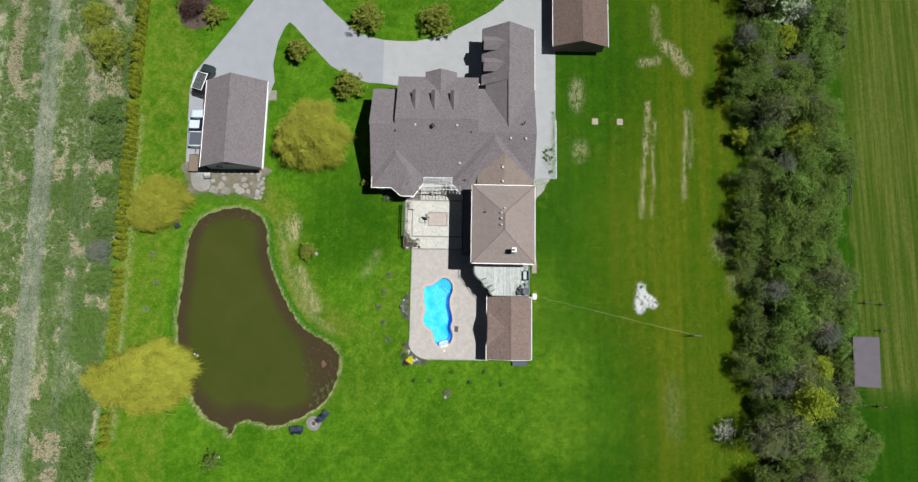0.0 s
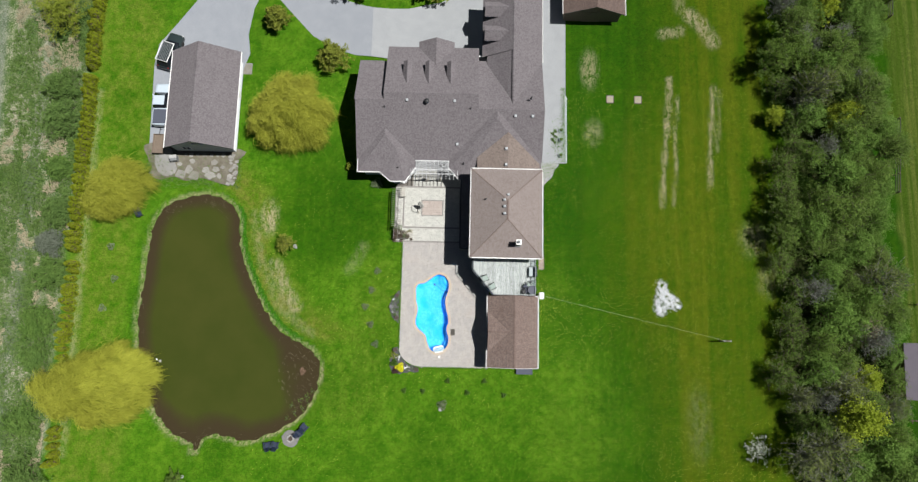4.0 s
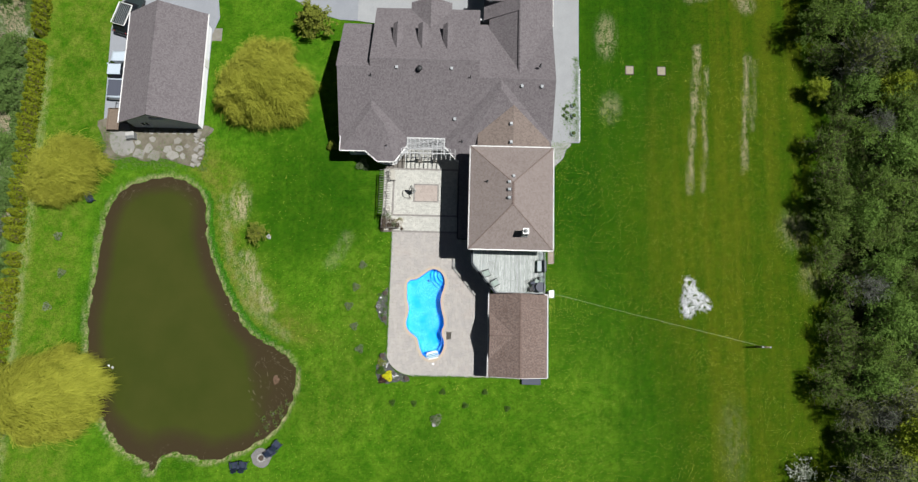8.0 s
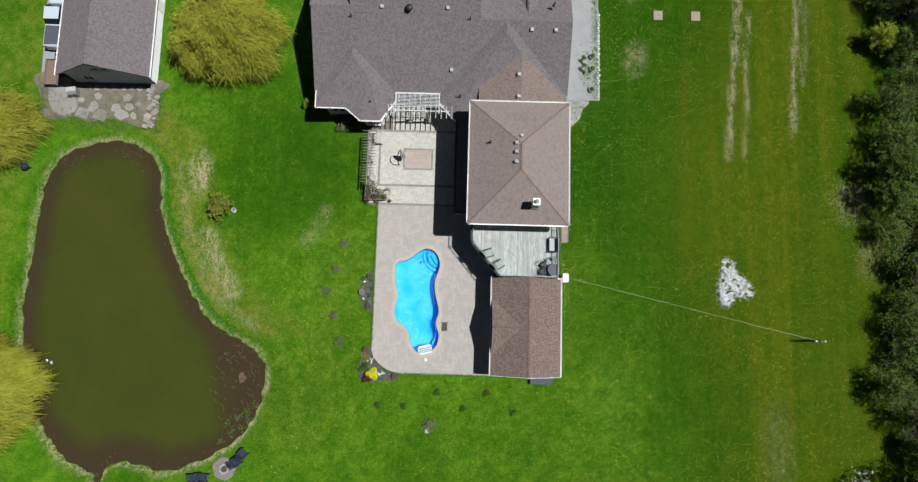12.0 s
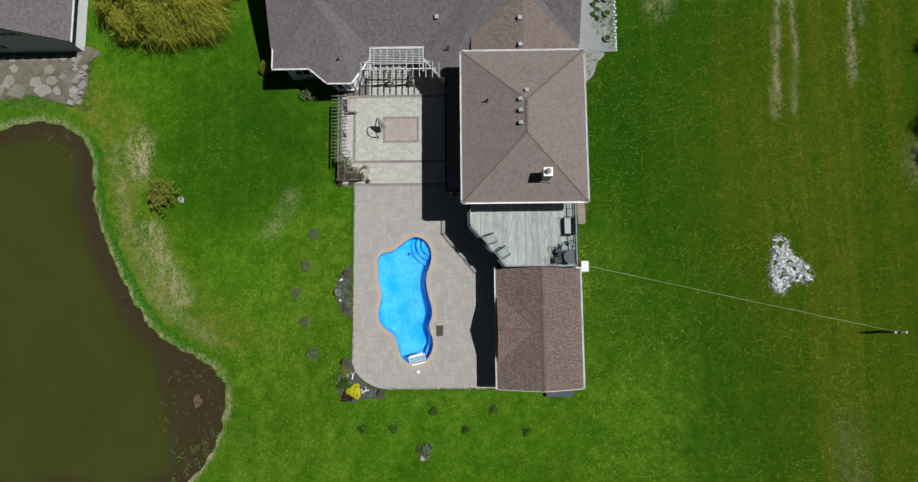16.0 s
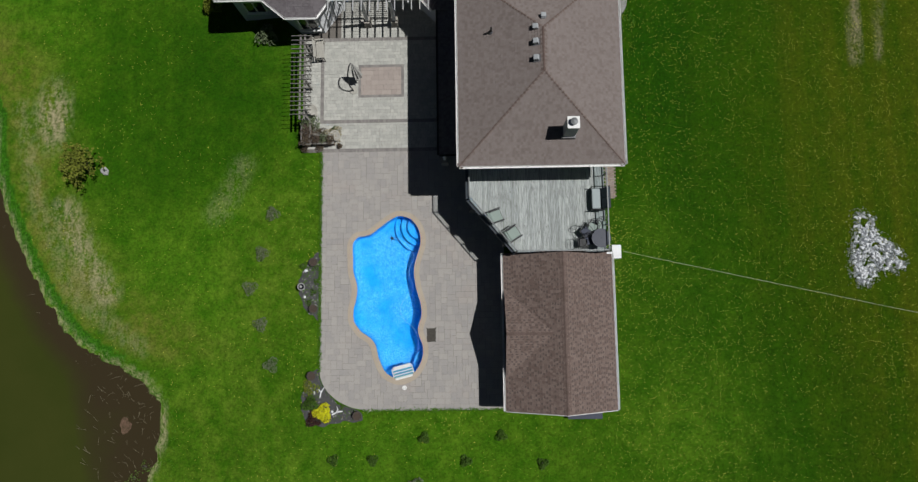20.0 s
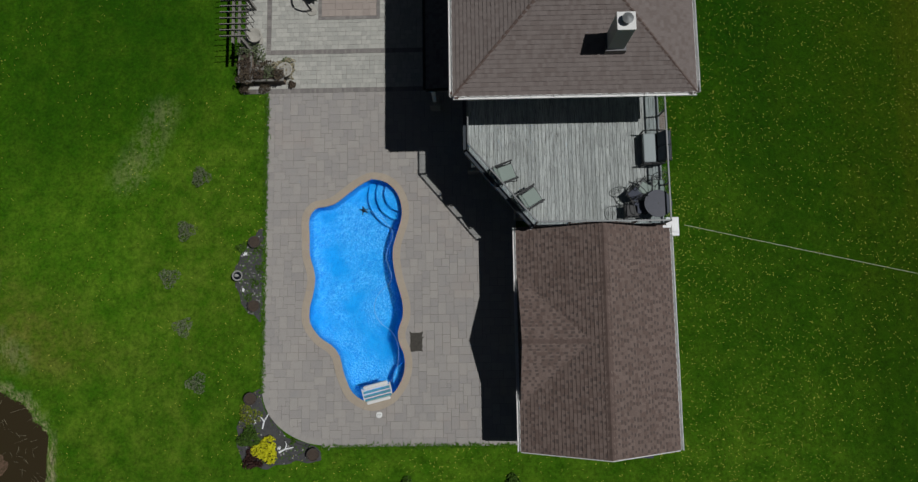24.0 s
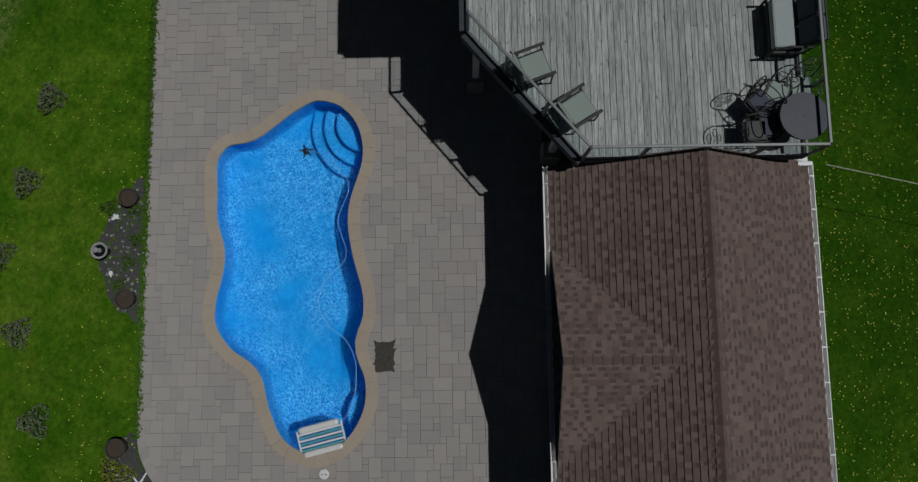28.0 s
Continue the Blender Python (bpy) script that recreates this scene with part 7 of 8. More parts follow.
def woods():
    """A belt of mixed trees along the east boundary."""
    kinds = []
    spec = [(LEAF_WOOD, "mixed green broadleaf tree in the boundary wood", 2.9, 1.2, 7.0, 88, 5, 12, 0.115, BARK, 1), (LEAF_WOOD, "mixed green broadleaf tree in the boundary wood", 2.5, 1.0, 6.0, 80, 5, 12, 0.105, BARK, 1),
            (LEAF_SHRUB, "fresh green broadleaf tree in the boundary wood", 2.6, 1.0, 6.2, 80, 5, 12, 0.115, BARK, 0), (LEAF_GREY, "half-bare grey-twigged tree in the boundary wood", 2.4, 1.2, 6.2, 80, 3, 6, 0.09, TWIG, 4),
            (LEAF_BUD, "budding pale olive tree in the boundary wood", 2.6, 1.2, 6.4, 84, 4, 9, 0.085, TWIG, 2), (LEAF_LIME, "bright yellow-green tree in the boundary wood", 2.1, 1.0, 5.4, 80, 5, 14, 0.115, BARK, 0),
            (LEAF_SHRUB, "low soft green thicket shrub in the boundary wood", 1.9, 0.1, 2.0, 80, 4, 12, 0.10, BARK, 0), (LEAF_WOOD, "dark ragged shrub along the edge of the boundary wood", 1.9, 0.2, 3.6, 70, 4, 10, 0.10, BARK, 2)]
    for i, (mat, label, r, z0, z1, n, each, per, size, bark, twigs) in enumerate(spec):
        t = thing("wood_tree", label, "tree", "boundary wood", pose(0, 0, -60))
        g, lines = crown(300 + i, r, z0, z1, n, each, per, size, 0.34)
        part("trunk", limbs(lines if twigs > 1 else lines[::2], z0 + 1.2, 0.12, 300 + i, 0.15, twigs), bark, t)
        part("crown", g, mat, t)
        kinds.append(t)
    rng = random.Random(21)
    spots = [(47.05, -3.35, 5, 0.85), (44.7, -7.3, 5, 1.3), (46.6, 28.2, 5, 1.0), (38.9, 28.2, 5, 0.6), (44.9, 20.2, 2, 1.15), (41.9, 29.4, 3, 0.7), (44.2, 24.0, 3, 0.85), (47.1, 38.4, 3, 0.8), (43.2, 36.6, 3, 0.7), (41.7, -11.0, 4, 1.25), (50.3, -0.6, 2, 0.7), (50.1, -3.4, 1, 0.75), (50.4, -6.2, 4, 0.7), (50.8, 2.4, 2, 0.8)]
    fixed = len(spots)
    y = -25.0
    while y < 60:
        edge = 39.2 + 1.0 * math.sin(y * 0.31) + 0.6 * math.sin(y * 0.83 + 1) + 0.03 * (y - 10) + 0.9 * float(step(4, -4, y))
        for col in range(6):
            x = edge + 0.2 + col * 2.55 + rng.uniform(-0.7, 0.7)
            yy = y + rng.uniform(-0.9, 0.9) + (1.3 if col % 2 else 0)
            k = 6 if col == 5 else 7 if col == 0 and rng.random() < 0.6 else rng.choices(range(8), (6, 6, 7, 1.4, 2.5, 0.6 if col > 1 else 0, 1, 2))[0]
            if (x > 50.6 and -6.6 < yy < 2.0) or any(math.hypot(x - a, yy - b) < 1.9 * d for a, b, c, d in spots[:fixed]):
                continue
            spots.append((x, yy, k, rng.uniform(0.75, 1.12) * (0.85 if col >= 4 else 1)))
        y += 2.7
    for x, yy, k, s in spots:
        m = pose(x, yy, BASE - 0.05, 0, 0, rng.uniform(0, 360)) @ Matrix.Diagonal((s, s, s * rng.uniform(0.85, 1.15), 1))
        t = kinds[k]
        if t.location.z < -40:
            t.matrix_basis = m
        else:
            c = copy_thing(t, m)
            c.scale = m.to_scale()


woods()
tree("budding_tree", "pinkish-brown budding tree in the boundary wood", leaf_mat("bud_leaf", (0.16, 0.125, 0.085), (0.28, 0.235, 0.17), (0.22, 0.19, 0.13)), 93, 2.0, 1.0, 5.4, 70, 7, 0.085, pose(47.2, 2.2, BASE), "boundary wood", 0.1, TWIG, 0.3)
tree("blossom_tree", "pale white-blossomed tree at the wood's edge", leaf_mat("blossom_leaf", (0.24, 0.32, 0.17), (0.52, 0.58, 0.45), (0.4, 0.5, 0.35)), 91, 3.2, 1.5, 7.0, 60, 9, 0.17, pose(45.8, 46.3, BASE), "boundary wood", 0.14, None, 0.34)
tree("blossom_shrub", "white-flowering shrub beside the boundary wood", leaf_mat("white_blossom_leaf", (0.30, 0.34, 0.24), (0.68, 0.69, 0.66), (0.3, 0.36, 0.22)), 92, 1.6, 0.2, 1.9, 46, 6, 0.10, pose(35.2, -11.6, BASE), "", 0.06, None, 0.22, "shrub", 3)


def small_plant(name, label, mat, seed, r, h, n, size, x, y, group="", category="plant"):
    rng = np.random.default_rng(seed)
    t = thing(name, label, category, group, pose(x, y, at_ground(x, y), 0, 0, seed * 37))
    a, q, z = rng.uniform(0, 2 * math.pi, n), np.sqrt(rng.uniform(0, 1, n)), rng.uniform(0, 1, n)
    lump = 1 + 0.25 * np.sin(a * 3 + seed)
    pts = np.stack([r * q * np.cos(a) * lump, r * q * np.sin(a) * lump, h * (1 - q * q * 0.6) * (0.35 + 0.65 * z)], 1)
    v, f = [], []
    leaf_quads(v, f, pts, size, rng, 0.6, 2.2)
    g = Geo()
    g.v, g.f = [tuple(p) for p in v], f
    part("foliage", g, mat, t)
    s = Geo()
    for i in range(6):
        s.tube([(0, 0, -0.03), (r * 0.4 * math.cos(i), r * 0.4 * math.sin(i), h * 0.6)], 0.008, 4)
    part("stems", s, TWIG, t)
    return t


for i, (x, y) in enumerate(((-9.4, 8.1), (-10.0, 5.8), (-10.7, 3.8), (-10.0, 1.7), (-9.3, -0.6), (-0.6, -4.7), (3.7, -4.6), (1.7, -6.0), (6.0, -6.2), (-3.5, -5.9), (-5.7, -5.9))):
    small_plant("lavender_clump", "small greyish perennial clump in the lawn" if i < 5 else "small dark green perennial clump in the lawn", LEAF_DULL if i < 5 else LEAF_GREEN, 400 + i, 0.40 if i < 5 else 0.30, 0.36, 340, 0.05, x, y, "perennial clumps")
for i, (x, y) in enumerate(((-42.3, 2.9), (-41.2, 6.5), (-42.0, 10.4))):
    small_plant("lavender_clump", "small greyish perennial clump in the lawn", LEAF_DULL, 420 + i, 0.45, 0.4, 150, 0.08, x, y, "perennial clumps")
small_plant("perennial_clump", "bronze flowering clump beside a boulder", LEAF_DULL, 430, 0.55, 0.5, 260, 0.08, -1.2, -7.5)
small_plant("yellow_shrub", "bright yellow rounded shrub in the corner bed", leaf_mat("yellow_leaf", (0.60, 0.60, 0.01), (0.82, 0.80, 0.04), (0.72, 0.70, 0.02)), 431, 0.48, 0.6, 900, 0.06, -6.25, -3.25, "", "shrub")
small_plant("green_shrub", "clipped dark green shrub in the corner bed", LEAF_GREEN, 432, 0.42, 0.5, 700, 0.055, -6.95, -2.75, "", "shrub")
small_plant("brown_shrub", "dormant brown shrub in the corner bed", LEAF_RED, 433, 0.42, 0.4, 500, 0.06, -6.75, -3.6, "", "shrub")
small_plant("flowering_clump", "green clump with yellow flecks in the corner bed", LEAF_BRIGHT, 434, 0.45, 0.3, 320, 0.05, -7.0, -1.9)
for i, (x, y, r) in enumerate(((-6.75, 4.9, 0.22), (-6.9, 3.5, 0.2), (-6.7, 4.1, 0.18), (-7.1, 2.9, 0.2), (-7.5, 5.0, 0.2), (-5.2, -3.0, 0.16))):
    small_plant("green_clump", "low fresh green clump in a mulched bed", LEAF_GREEN, 440 + i, r, 0.22, 130, 0.05, x, y, "bed plants")
small_plant("pale_dry_plant", "pale dry ornamental grass by the planters", STRAW, 450, 0.5, 0.7, 260, 0.07, -5.75, 12.65)
small_plant("vine", "sparse brown vine on the arbor", LEAF_DULL, 451, 0.4, 1.0, 220, 0.06, -6.9, 13.3)
LEAF_WITHERED = leaf_mat("withered_leaf", (0.070, 0.050, 0.036), (0.170, 0.130, 0.095), (0.115, 0.095, 0.060))
for i, (x, y, z, r) in enumerate(((-7.35, 13.3, 0.62, 0.36), (-7.25, 12.65, 0.62, 0.34), (-7.3, 12.1, 0.62, 0.30), (-6.75, 12.3, 0.56, 0.32), (-6.2, 12.35, 0.56, 0.30), (-5.85, 12.25, 0.56, 0.26), (-6.9, 12.95, 0.0, 0.34), (-6.5, 12.85, 0.0, 0.28), (-5.7, 12.95, 0.0, 0.26), (-7.45, 11.85, 0.0, 0.22), (-6.6, 11.9, 0.0, 0.24), (-5.4, 12.0, 0.0, 0.14))):
    p = small_plant("trailing_plant", "withered brown plant among the terrace planters", LEAF_WITHERED if i % 4 else LEAF_DULL, 470 + i, r, 0.42, 190, 0.045, x, y, "planter plants")
    p.location.z = z
small_plant("grey_shrub", "grey-green shrub at the house corner", LEAF_DULL, 452, 0.65, 0.8, 420, 0.08, -9.9, 18.9, "", "shrub")
small_plant("golden_shrub", "upright golden-green shrub at the house corner", LEAF_BRIGHT, 453, 0.5, 1.3, 620, 0.08, -13.3, 21.0, "", "shrub")
for i, (x, y) in enumerate(((12.1, 26.2), (12.1, 25.5), (12.1, 24.8), (11.8, 25.9), (11.8, 25.1))):
    small_plant("strip_plant", "small green plant on the concrete strip", LEAF_GREEN, 460 + i, 0.22, 0.3, 120, 0.06, x, y, "strip plants")


# ---- side strip: gravel spill, weeds and a short brick path ----
SPILL = surface("pale_gravel", (0.40, 0.41, 0.41), (0.27, 0.27, 0.25), 3.5, 0.95, 0.6, 26, stain=(0.11, 0.15, 0.06))
tagged(part("gravel_spill", Geo().prism(spline([(9.7, 22.02), (12.5, 22.02), (12.0, 21.2), (11.7, 20.3), (11.0, 19.6), (10.4, 18.8), (9.75, 18.6)], 5), BASE - 0.1, BASE + 0.045), SPILL), "pale gravel spilling from the concrete strip onto grass", "gravel", kind="structure")
rw = random.Random(91)
strip_weeds = Geo()
for i in range(900):
    x, y = (13.35 - abs(rw.gauss(0, 0.28)), rw.uniform(22.2, 32)) if rw.random() < 0.6 else (rw.gauss(12.4, 0.45), rw.gauss(25.0, 1.4)) if rw.random() < 0.6 else (rw.uniform(9.9, 12.3), rw.uniform(19.2, 22.3))
    if x > 13.5 or x < 9.8:
        continue
    for k in range(4):
        a, ln = rw.uniform(0, 6.28), rw.uniform(0.04, 0.16)
        strip_weeds.add([(x - 0.02 * math.sin(a), y + 0.02 * math.cos(a), BASE + 0.05), (x + 0.02 * math.sin(a), y - 0.02 * math.cos(a), BASE + 0.05), (x + math.cos(a) * ln, y + math.sin(a) * ln, BASE + rw.uniform(0.09, 0.2))], [(0, 1, 2)])
tagged(part("strip_weeds", strip_weeds, LEAF_TURF), "green weeds in the cracks of the concrete strip", "weeds", kind="stuff")
path = tagged(new("brick_path"), "short path of worn rose bricks beside the deck", "path", kind="structure")
BRICK = surface("worn_brick", (0.30, 0.225, 0.185), (0.36, 0.29, 0.25), 6, 0.9, 0.4, 80, rand="object", c3=(0.42, 0.36, 0.32))
brick = Geo().box(-0.098, 0.098, -0.048, 0.048, -0.04, 0.03, 0.008).mesh("brick", BRICK)
for j in range(19):
    for i in range(3):
        o = part("brick", brick, None, path)
        o.matrix_basis = pose(10.16 + i * 0.205 + (0.1 if j % 2 else 0), 8.8 + j * 0.102, at_ground(10.4, 9.5) + 0.02 + rw.uniform(-0.004, 0.004), 0, 0, rw.uniform(-2, 2))


# ---- beds, pots and stones ----
BEDS = []


def bed(name, label, outline, mat=MULCH):
    pts = [(x + 0.05 * math.sin(y * 9 + x * 5), y + 0.05 * math.sin(x * 8 - y * 6)) for x, y in spline(outline, 8)]
    BEDS.append(pts)
    g = Geo()
    n = len(pts)
    top = [(x, y, at_ground(x, y) + 0.03) for x, y in pts]
    c = (sum(p[0] for p in pts) / n, sum(p[1] for p in pts) / n)
    mid = [(c[0] + (x - c[0]) * 0.6, c[1] + (y - c[1]) * 0.6, at_ground(c[0] + (x - c[0]) * 0.6, c[1] + (y - c[1]) * 0.6) + 0.07) for x, y in pts]
    g.add([(x, y, z - 0.15) for x, y, z in top] + top + mid + [(c[0], c[1], at_ground(*c) + 0.08)],
          [(i, (i + 1) % n, n + (i + 1) % n, n + i) for i in range(n)] + [(n + i, n + (i + 1) % n, 2 * n + (i + 1) % n, 2 * n + i) for i in range(n)] + [(2 * n + i, 2 * n + (i + 1) % n, 3 * n) for i in range(n)])
    return tagged(part(name, g, mat), label, "flower bed", kind="structure")


bed("flower_bed_1", "dark mulched bed beside the pool paving", [(-6.52, 5.55), (-6.95, 5.5), (-7.5, 4.7), (-7.75, 3.8), (-7.45, 2.7), (-6.9, 2.15), (-6.52, 2.2)])
bed("flower_bed_3", "bare brown soil ring under red-leaved bush", [(-41.6, 47.5), (-41.2, 44.8), (-39.6, 43.6), (-37.8, 43.9), (-36.9, 45.2), (-37.2, 48.2), (-39.4, 49.2)], SOIL)
bed("flower_bed_2", "dark mulched bed round the paving corner", [(-6.52, -0.85), (-7.1, -1.3), (-7.5, -2.5), (-7.25, -3.7), (-6.3, -4.0), (-5.2, -3.75), (-4.1, -3.75), (-4.2, -3.2), (-5.2, -2.95), (-6.0, -2.2), (-6.4, -1.4)])


GLAZE = plain("pale_green_glaze", (0.28, 0.42, 0.34), 0.4)


for k, (x, y, a) in enumerate(((-6.35, -2.15, 70), (-5.45, -3.25, 20))):
    w = thing("driftwood", "bleached driftwood branch lying on the mulch", "driftwood", "driftwood", pose(x, y, at_ground(x, y) + 0.1, 0, 0, a))
    part("stem", Geo().tube([(-0.3, 0, 0), (0, 0.04, 0.06), (0.32, -0.02, 0.02)], 0.045, 6, 0.02), LIMESTONE, w)
    part("branch", Geo().tube([(0, 0.04, 0.05), (0.12, 0.2, 0.1), (0.1, 0.34, 0.06)], 0.03, 6, 0.012), LIMESTONE, w)


def bed_litter():
    """Bark chips, pebbles and seedlings over the two mulched beds."""
    rng = random.Random(71)
    for name, label, mat, count in (("bark_chips", "dark bark chips over the mulched beds", MULCH, 900), ("pebbles", "small pale pebbles in the mulched beds", FLAG, 160), ("seedlings", "small green seedlings in the mulched beds", LEAF_GREEN, 500)):
        g = Geo()
        while count:
            x, y = (rng.uniform(-7.7, -6.5), rng.uniform(2.2, 5.5)) if rng.random() < 0.5 else (rng.uniform(-7.4, -4.1), rng.uniform(-3.9, -1.0))
            if min(float(distance_to(b, [x], [y])[0]) for b in BEDS[::2]) > -0.03:
                continue
            count -= 1
            z, s, a = at_ground(x, y) + 0.08, rng.uniform(0.015, 0.05), rng.uniform(0, 6.28)
            c, d = math.cos(a) * s, math.sin(a) * s
            g.add([(x - c, y - d, z), (x + d, y - c, z + s * 0.5), (x + c, y + d, z), (x - d, y + c, z + s * 0.3), (x, y, z - 0.05)], [(0, 1, 2), (0, 2, 3), (0, 4, 1), (2, 1, 4)])
        tagged(part(name, g, mat), label, "litter", kind="stuff")


bed_litter()


def pot(x, y, label, r=0.24, plant=None, seed=0, z=None):
    p = thing("flower_pot", label, "flower pot", "flower pots", pose(x, y, at_ground(x, y) + 0.04 if z is None else z))
    part("pot", Geo().lathe(0, 0, [(r * 0.7, 0), (r * 0.95, 0.26), (r, 0.27), (r, 0.31), (r * 0.86, 0.31), (r * 0.84, 0.25)], 22), GLAZE if plant else TERRACOTTA, p)
    part("soil", Geo().lathe(0, 0, [(r * 0.84, 0.24), (r * 0.84, 0.262), (0.02, 0.272)], 18), SOIL, p)
    if plant:
        rng = np.random.default_rng(seed)
        n = 80
        a, q = rng.uniform(0, 6.28, n), np.sqrt(rng.uniform(0, 1, n)) * r * 0.7
        v, f = [], []
        leaf_quads(v, f, np.stack([q * np.cos(a), q * np.sin(a), rng.uniform(0.27, 0.5, n)], 1), 0.06, rng)
        g = Geo()
        g.v, g.f = [tuple(w) for w in v], f
        part("plant", g, plant, p)


pot(-6.85, 5.2, "round dark pot with bare soil in the bed", 0.25)
pot(-6.82, 2.55, "round dark pot with bare soil in the bed", 0.25)
pot(-6.88, -1.2, "round dark pot with bare soil by the paving", 0.26)
pot(-4.3, -3.42, "round dark pot with bare soil by the paving", 0.26)
pot(12.85, 26.3, "green planted pot on the concrete strip", 0.28, LEAF_SHRUB, 1, BASE + 0.07)
pot(12.85, 25.1, "green planted pot on the concrete strip", 0.28, LEAF_SHRUB, 2, BASE + 0.07)
pot(12.8, 23.1, "green planted pot on the concrete strip", 0.28, LEAF_SHRUB, 3, BASE + 0.07)
fountain = thing("stone_bowl", "round grey stone bowl with dark water", "bird bath", "", pose(-7.5, 3.8, at_ground(-7.5, 3.8) + 0.05))
part("bowl", Geo().lathe(0, 0, [(0.11, 0), (0.09, 0.25), (0.20, 0.34), (0.22, 0.40), (0.18, 0.40), (0.15, 0.36)], 28), FLAG, fountain, "", True)
part("water", Geo().lathe(0, 0, [(0.16, 0.36), (0.16, 0.375), (0.01, 0.376)], 20), DARK_GLASS, fountain)
part("finial", Geo().lathe(0, 0, [(0.06, 0.38), (0.04, 0.5), (0.07, 0.54), (0.02, 0.6)], 14), FLAG, fountain)


def stone_mesh(seed, mat, flat=0.6):
    bm = bmesh.new()
    bmesh.ops.create_icosphere(bm, subdivisions=2, radius=1)
    for w in bm.verts:
        w.co *= 0.8 + 0.45 * noise.noise(w.co * 1.3 + Vector((seed * 7.1, 0, 0)))
        w.co.z *= flat
    me = bpy.data.meshes.new("stone")
    bm.to_mesh(me)
    bm.free()
    me.materials.append(mat)
    return me


STONES = [stone_mesh(i, LIMESTONE) for i in range(5)]
GREY_STONES = [stone_mesh(i + 9, FLAG) for i in range(4)]


def boulder(x, y, s, label, k=0, z=None):
    b = tagged(new("boulder", STONES[k % 5] if s < 0.2 else GREY_STONES[k % 4]), label, "boulder", "boulders")
    b.matrix_basis = pose(x, y, (at_ground(x, y) if z is None else z) + s * 0.3, 0, 0, k * 71) @ Matrix.Diagonal((s, s * 0.8, s * 0.8, 1))
    return b


for i, (x, y, s) in enumerate(((-7.3, 4.72, 0.15), (-6.95, 4.4, 0.06), (-7.35, 3.2, 0.14), (-7.05, 3.05, 0.08), (-6.75, -2.1, 0.12), (-6.3, -2.35, 0.17), (-5.75, -3.2, 0.12), (-5.5, -3.05, 0.08), (-5.6, -2.75, 0.05))):
    boulder(x, y, s, "small white stone in the mulched bed", i)
boulder(-1.4, -7.95, 0.34, "pale boulder beside a flowering clump", 1)
boulder(-19.6, 10.9, 0.34, "pale boulder under a young tree", 2)
boulder(-31.0, -16.2, 0.28, "pale boulder under a young tree", 3)
boulder(-35.0, -3.2, 0.22, "pale boulder on the pond bank", 4, -1.1)
boulder(-35.4, -3.0, 0.15, "pale boulder on the pond bank", 2, -1.05)

HEAP = spline([(24.65, 7.65), (25.45, 7.35), (25.7, 6.5), (26.6, 5.75), (27.2, 4.85), (26.8, 4.35), (25.7, 4.3), (25.0, 3.5), (24.15, 4.0), (24.2, 5.4), (24.5, 6.5)], 4)
pile = thing("limestone_pile", "spread heap of broken white limestone on the lawn", "rock pile", "", pose(25.4, 5.4, BASE))
rp = random.Random(3)


def heap_spot(ragged):
    """A place on the heap, thin in its dark hollow and frayed at its rim."""
    while True:
        x, y = rp.uniform(23.6, 27.7), rp.uniform(3.0, 8.1)
        d = float(distance_to(HEAP, [x], [y])[0])
        hollow = math.exp(-((x - 25.05) / 0.42) ** 2 - ((y - 4.95) / 0.5) ** 2)
        if d < rp.gauss(-0.05, ragged) and rp.random() > 0.8 * hollow and noise.noise(Vector((x * 2.3, y * 2.3, 4))) > -0.32:
            return x - 25.4, y - 5.4, max(0.0, min(1.0, -d))


for i in range(300):
    u, v, deep = heap_spot(0.12)
    s = rp.uniform(0.05, 0.13)
    o = part("stone", STONES[i % 5], None, pile)
    o.matrix_basis = pose(u, v, s * 0.35 + 0.10 * deep * rp.random(), rp.uniform(-30, 30), rp.uniform(-30, 30), rp.uniform(0, 360)) @ Matrix.Diagonal((s, s * 0.7, s, 1))
chips = Geo()
for i in range(3900):
    u, v, deep = heap_spot(0.22)
    s, a = rp.uniform(0.02, 0.055), rp.uniform(0, 6.28)
    chips.add([(u + s * math.cos(a + q * 2.09), v + s * math.sin(a + q * 2.09), 0.0) for q in range(3)] + [(u, v, 0.02 + s)], [(0, 1, 3), (1, 2, 3), (2, 0, 3)])
tagged(part("gravel", chips, LIMESTONE, pile, "small white stone chips"), kind="stuff")

LID = surface("tan_lid", (0.30, 0.27, 0.19), (0.36, 0.33, 0.25), 5, 0.85, 0.3)
for x in (19.07, 22.6):
    s = thing("septic_lid", "square tan concrete septic lid in the lawn", "septic lid", "septic lids", pose(x, 30.6, BASE))
    part("riser", Geo().box(-0.48, 0.48, -0.52, 0.52, -0.1, 0.05, 0.015), SOIL, s)
    part("cover", Geo().box(-0.42, 0.42, -0.46, 0.46, 0.05, 0.09, 0.015), LID, s)
    part("lift_ring", Geo().tube([(-0.08, 0, 0.09), (-0.05, 0, 0.14), (0.05, 0, 0.14), (0.08, 0, 0.09)], 0.012), DARK_METAL, s)

# flagstones and rubble behind the garage
rf = random.Random(14)


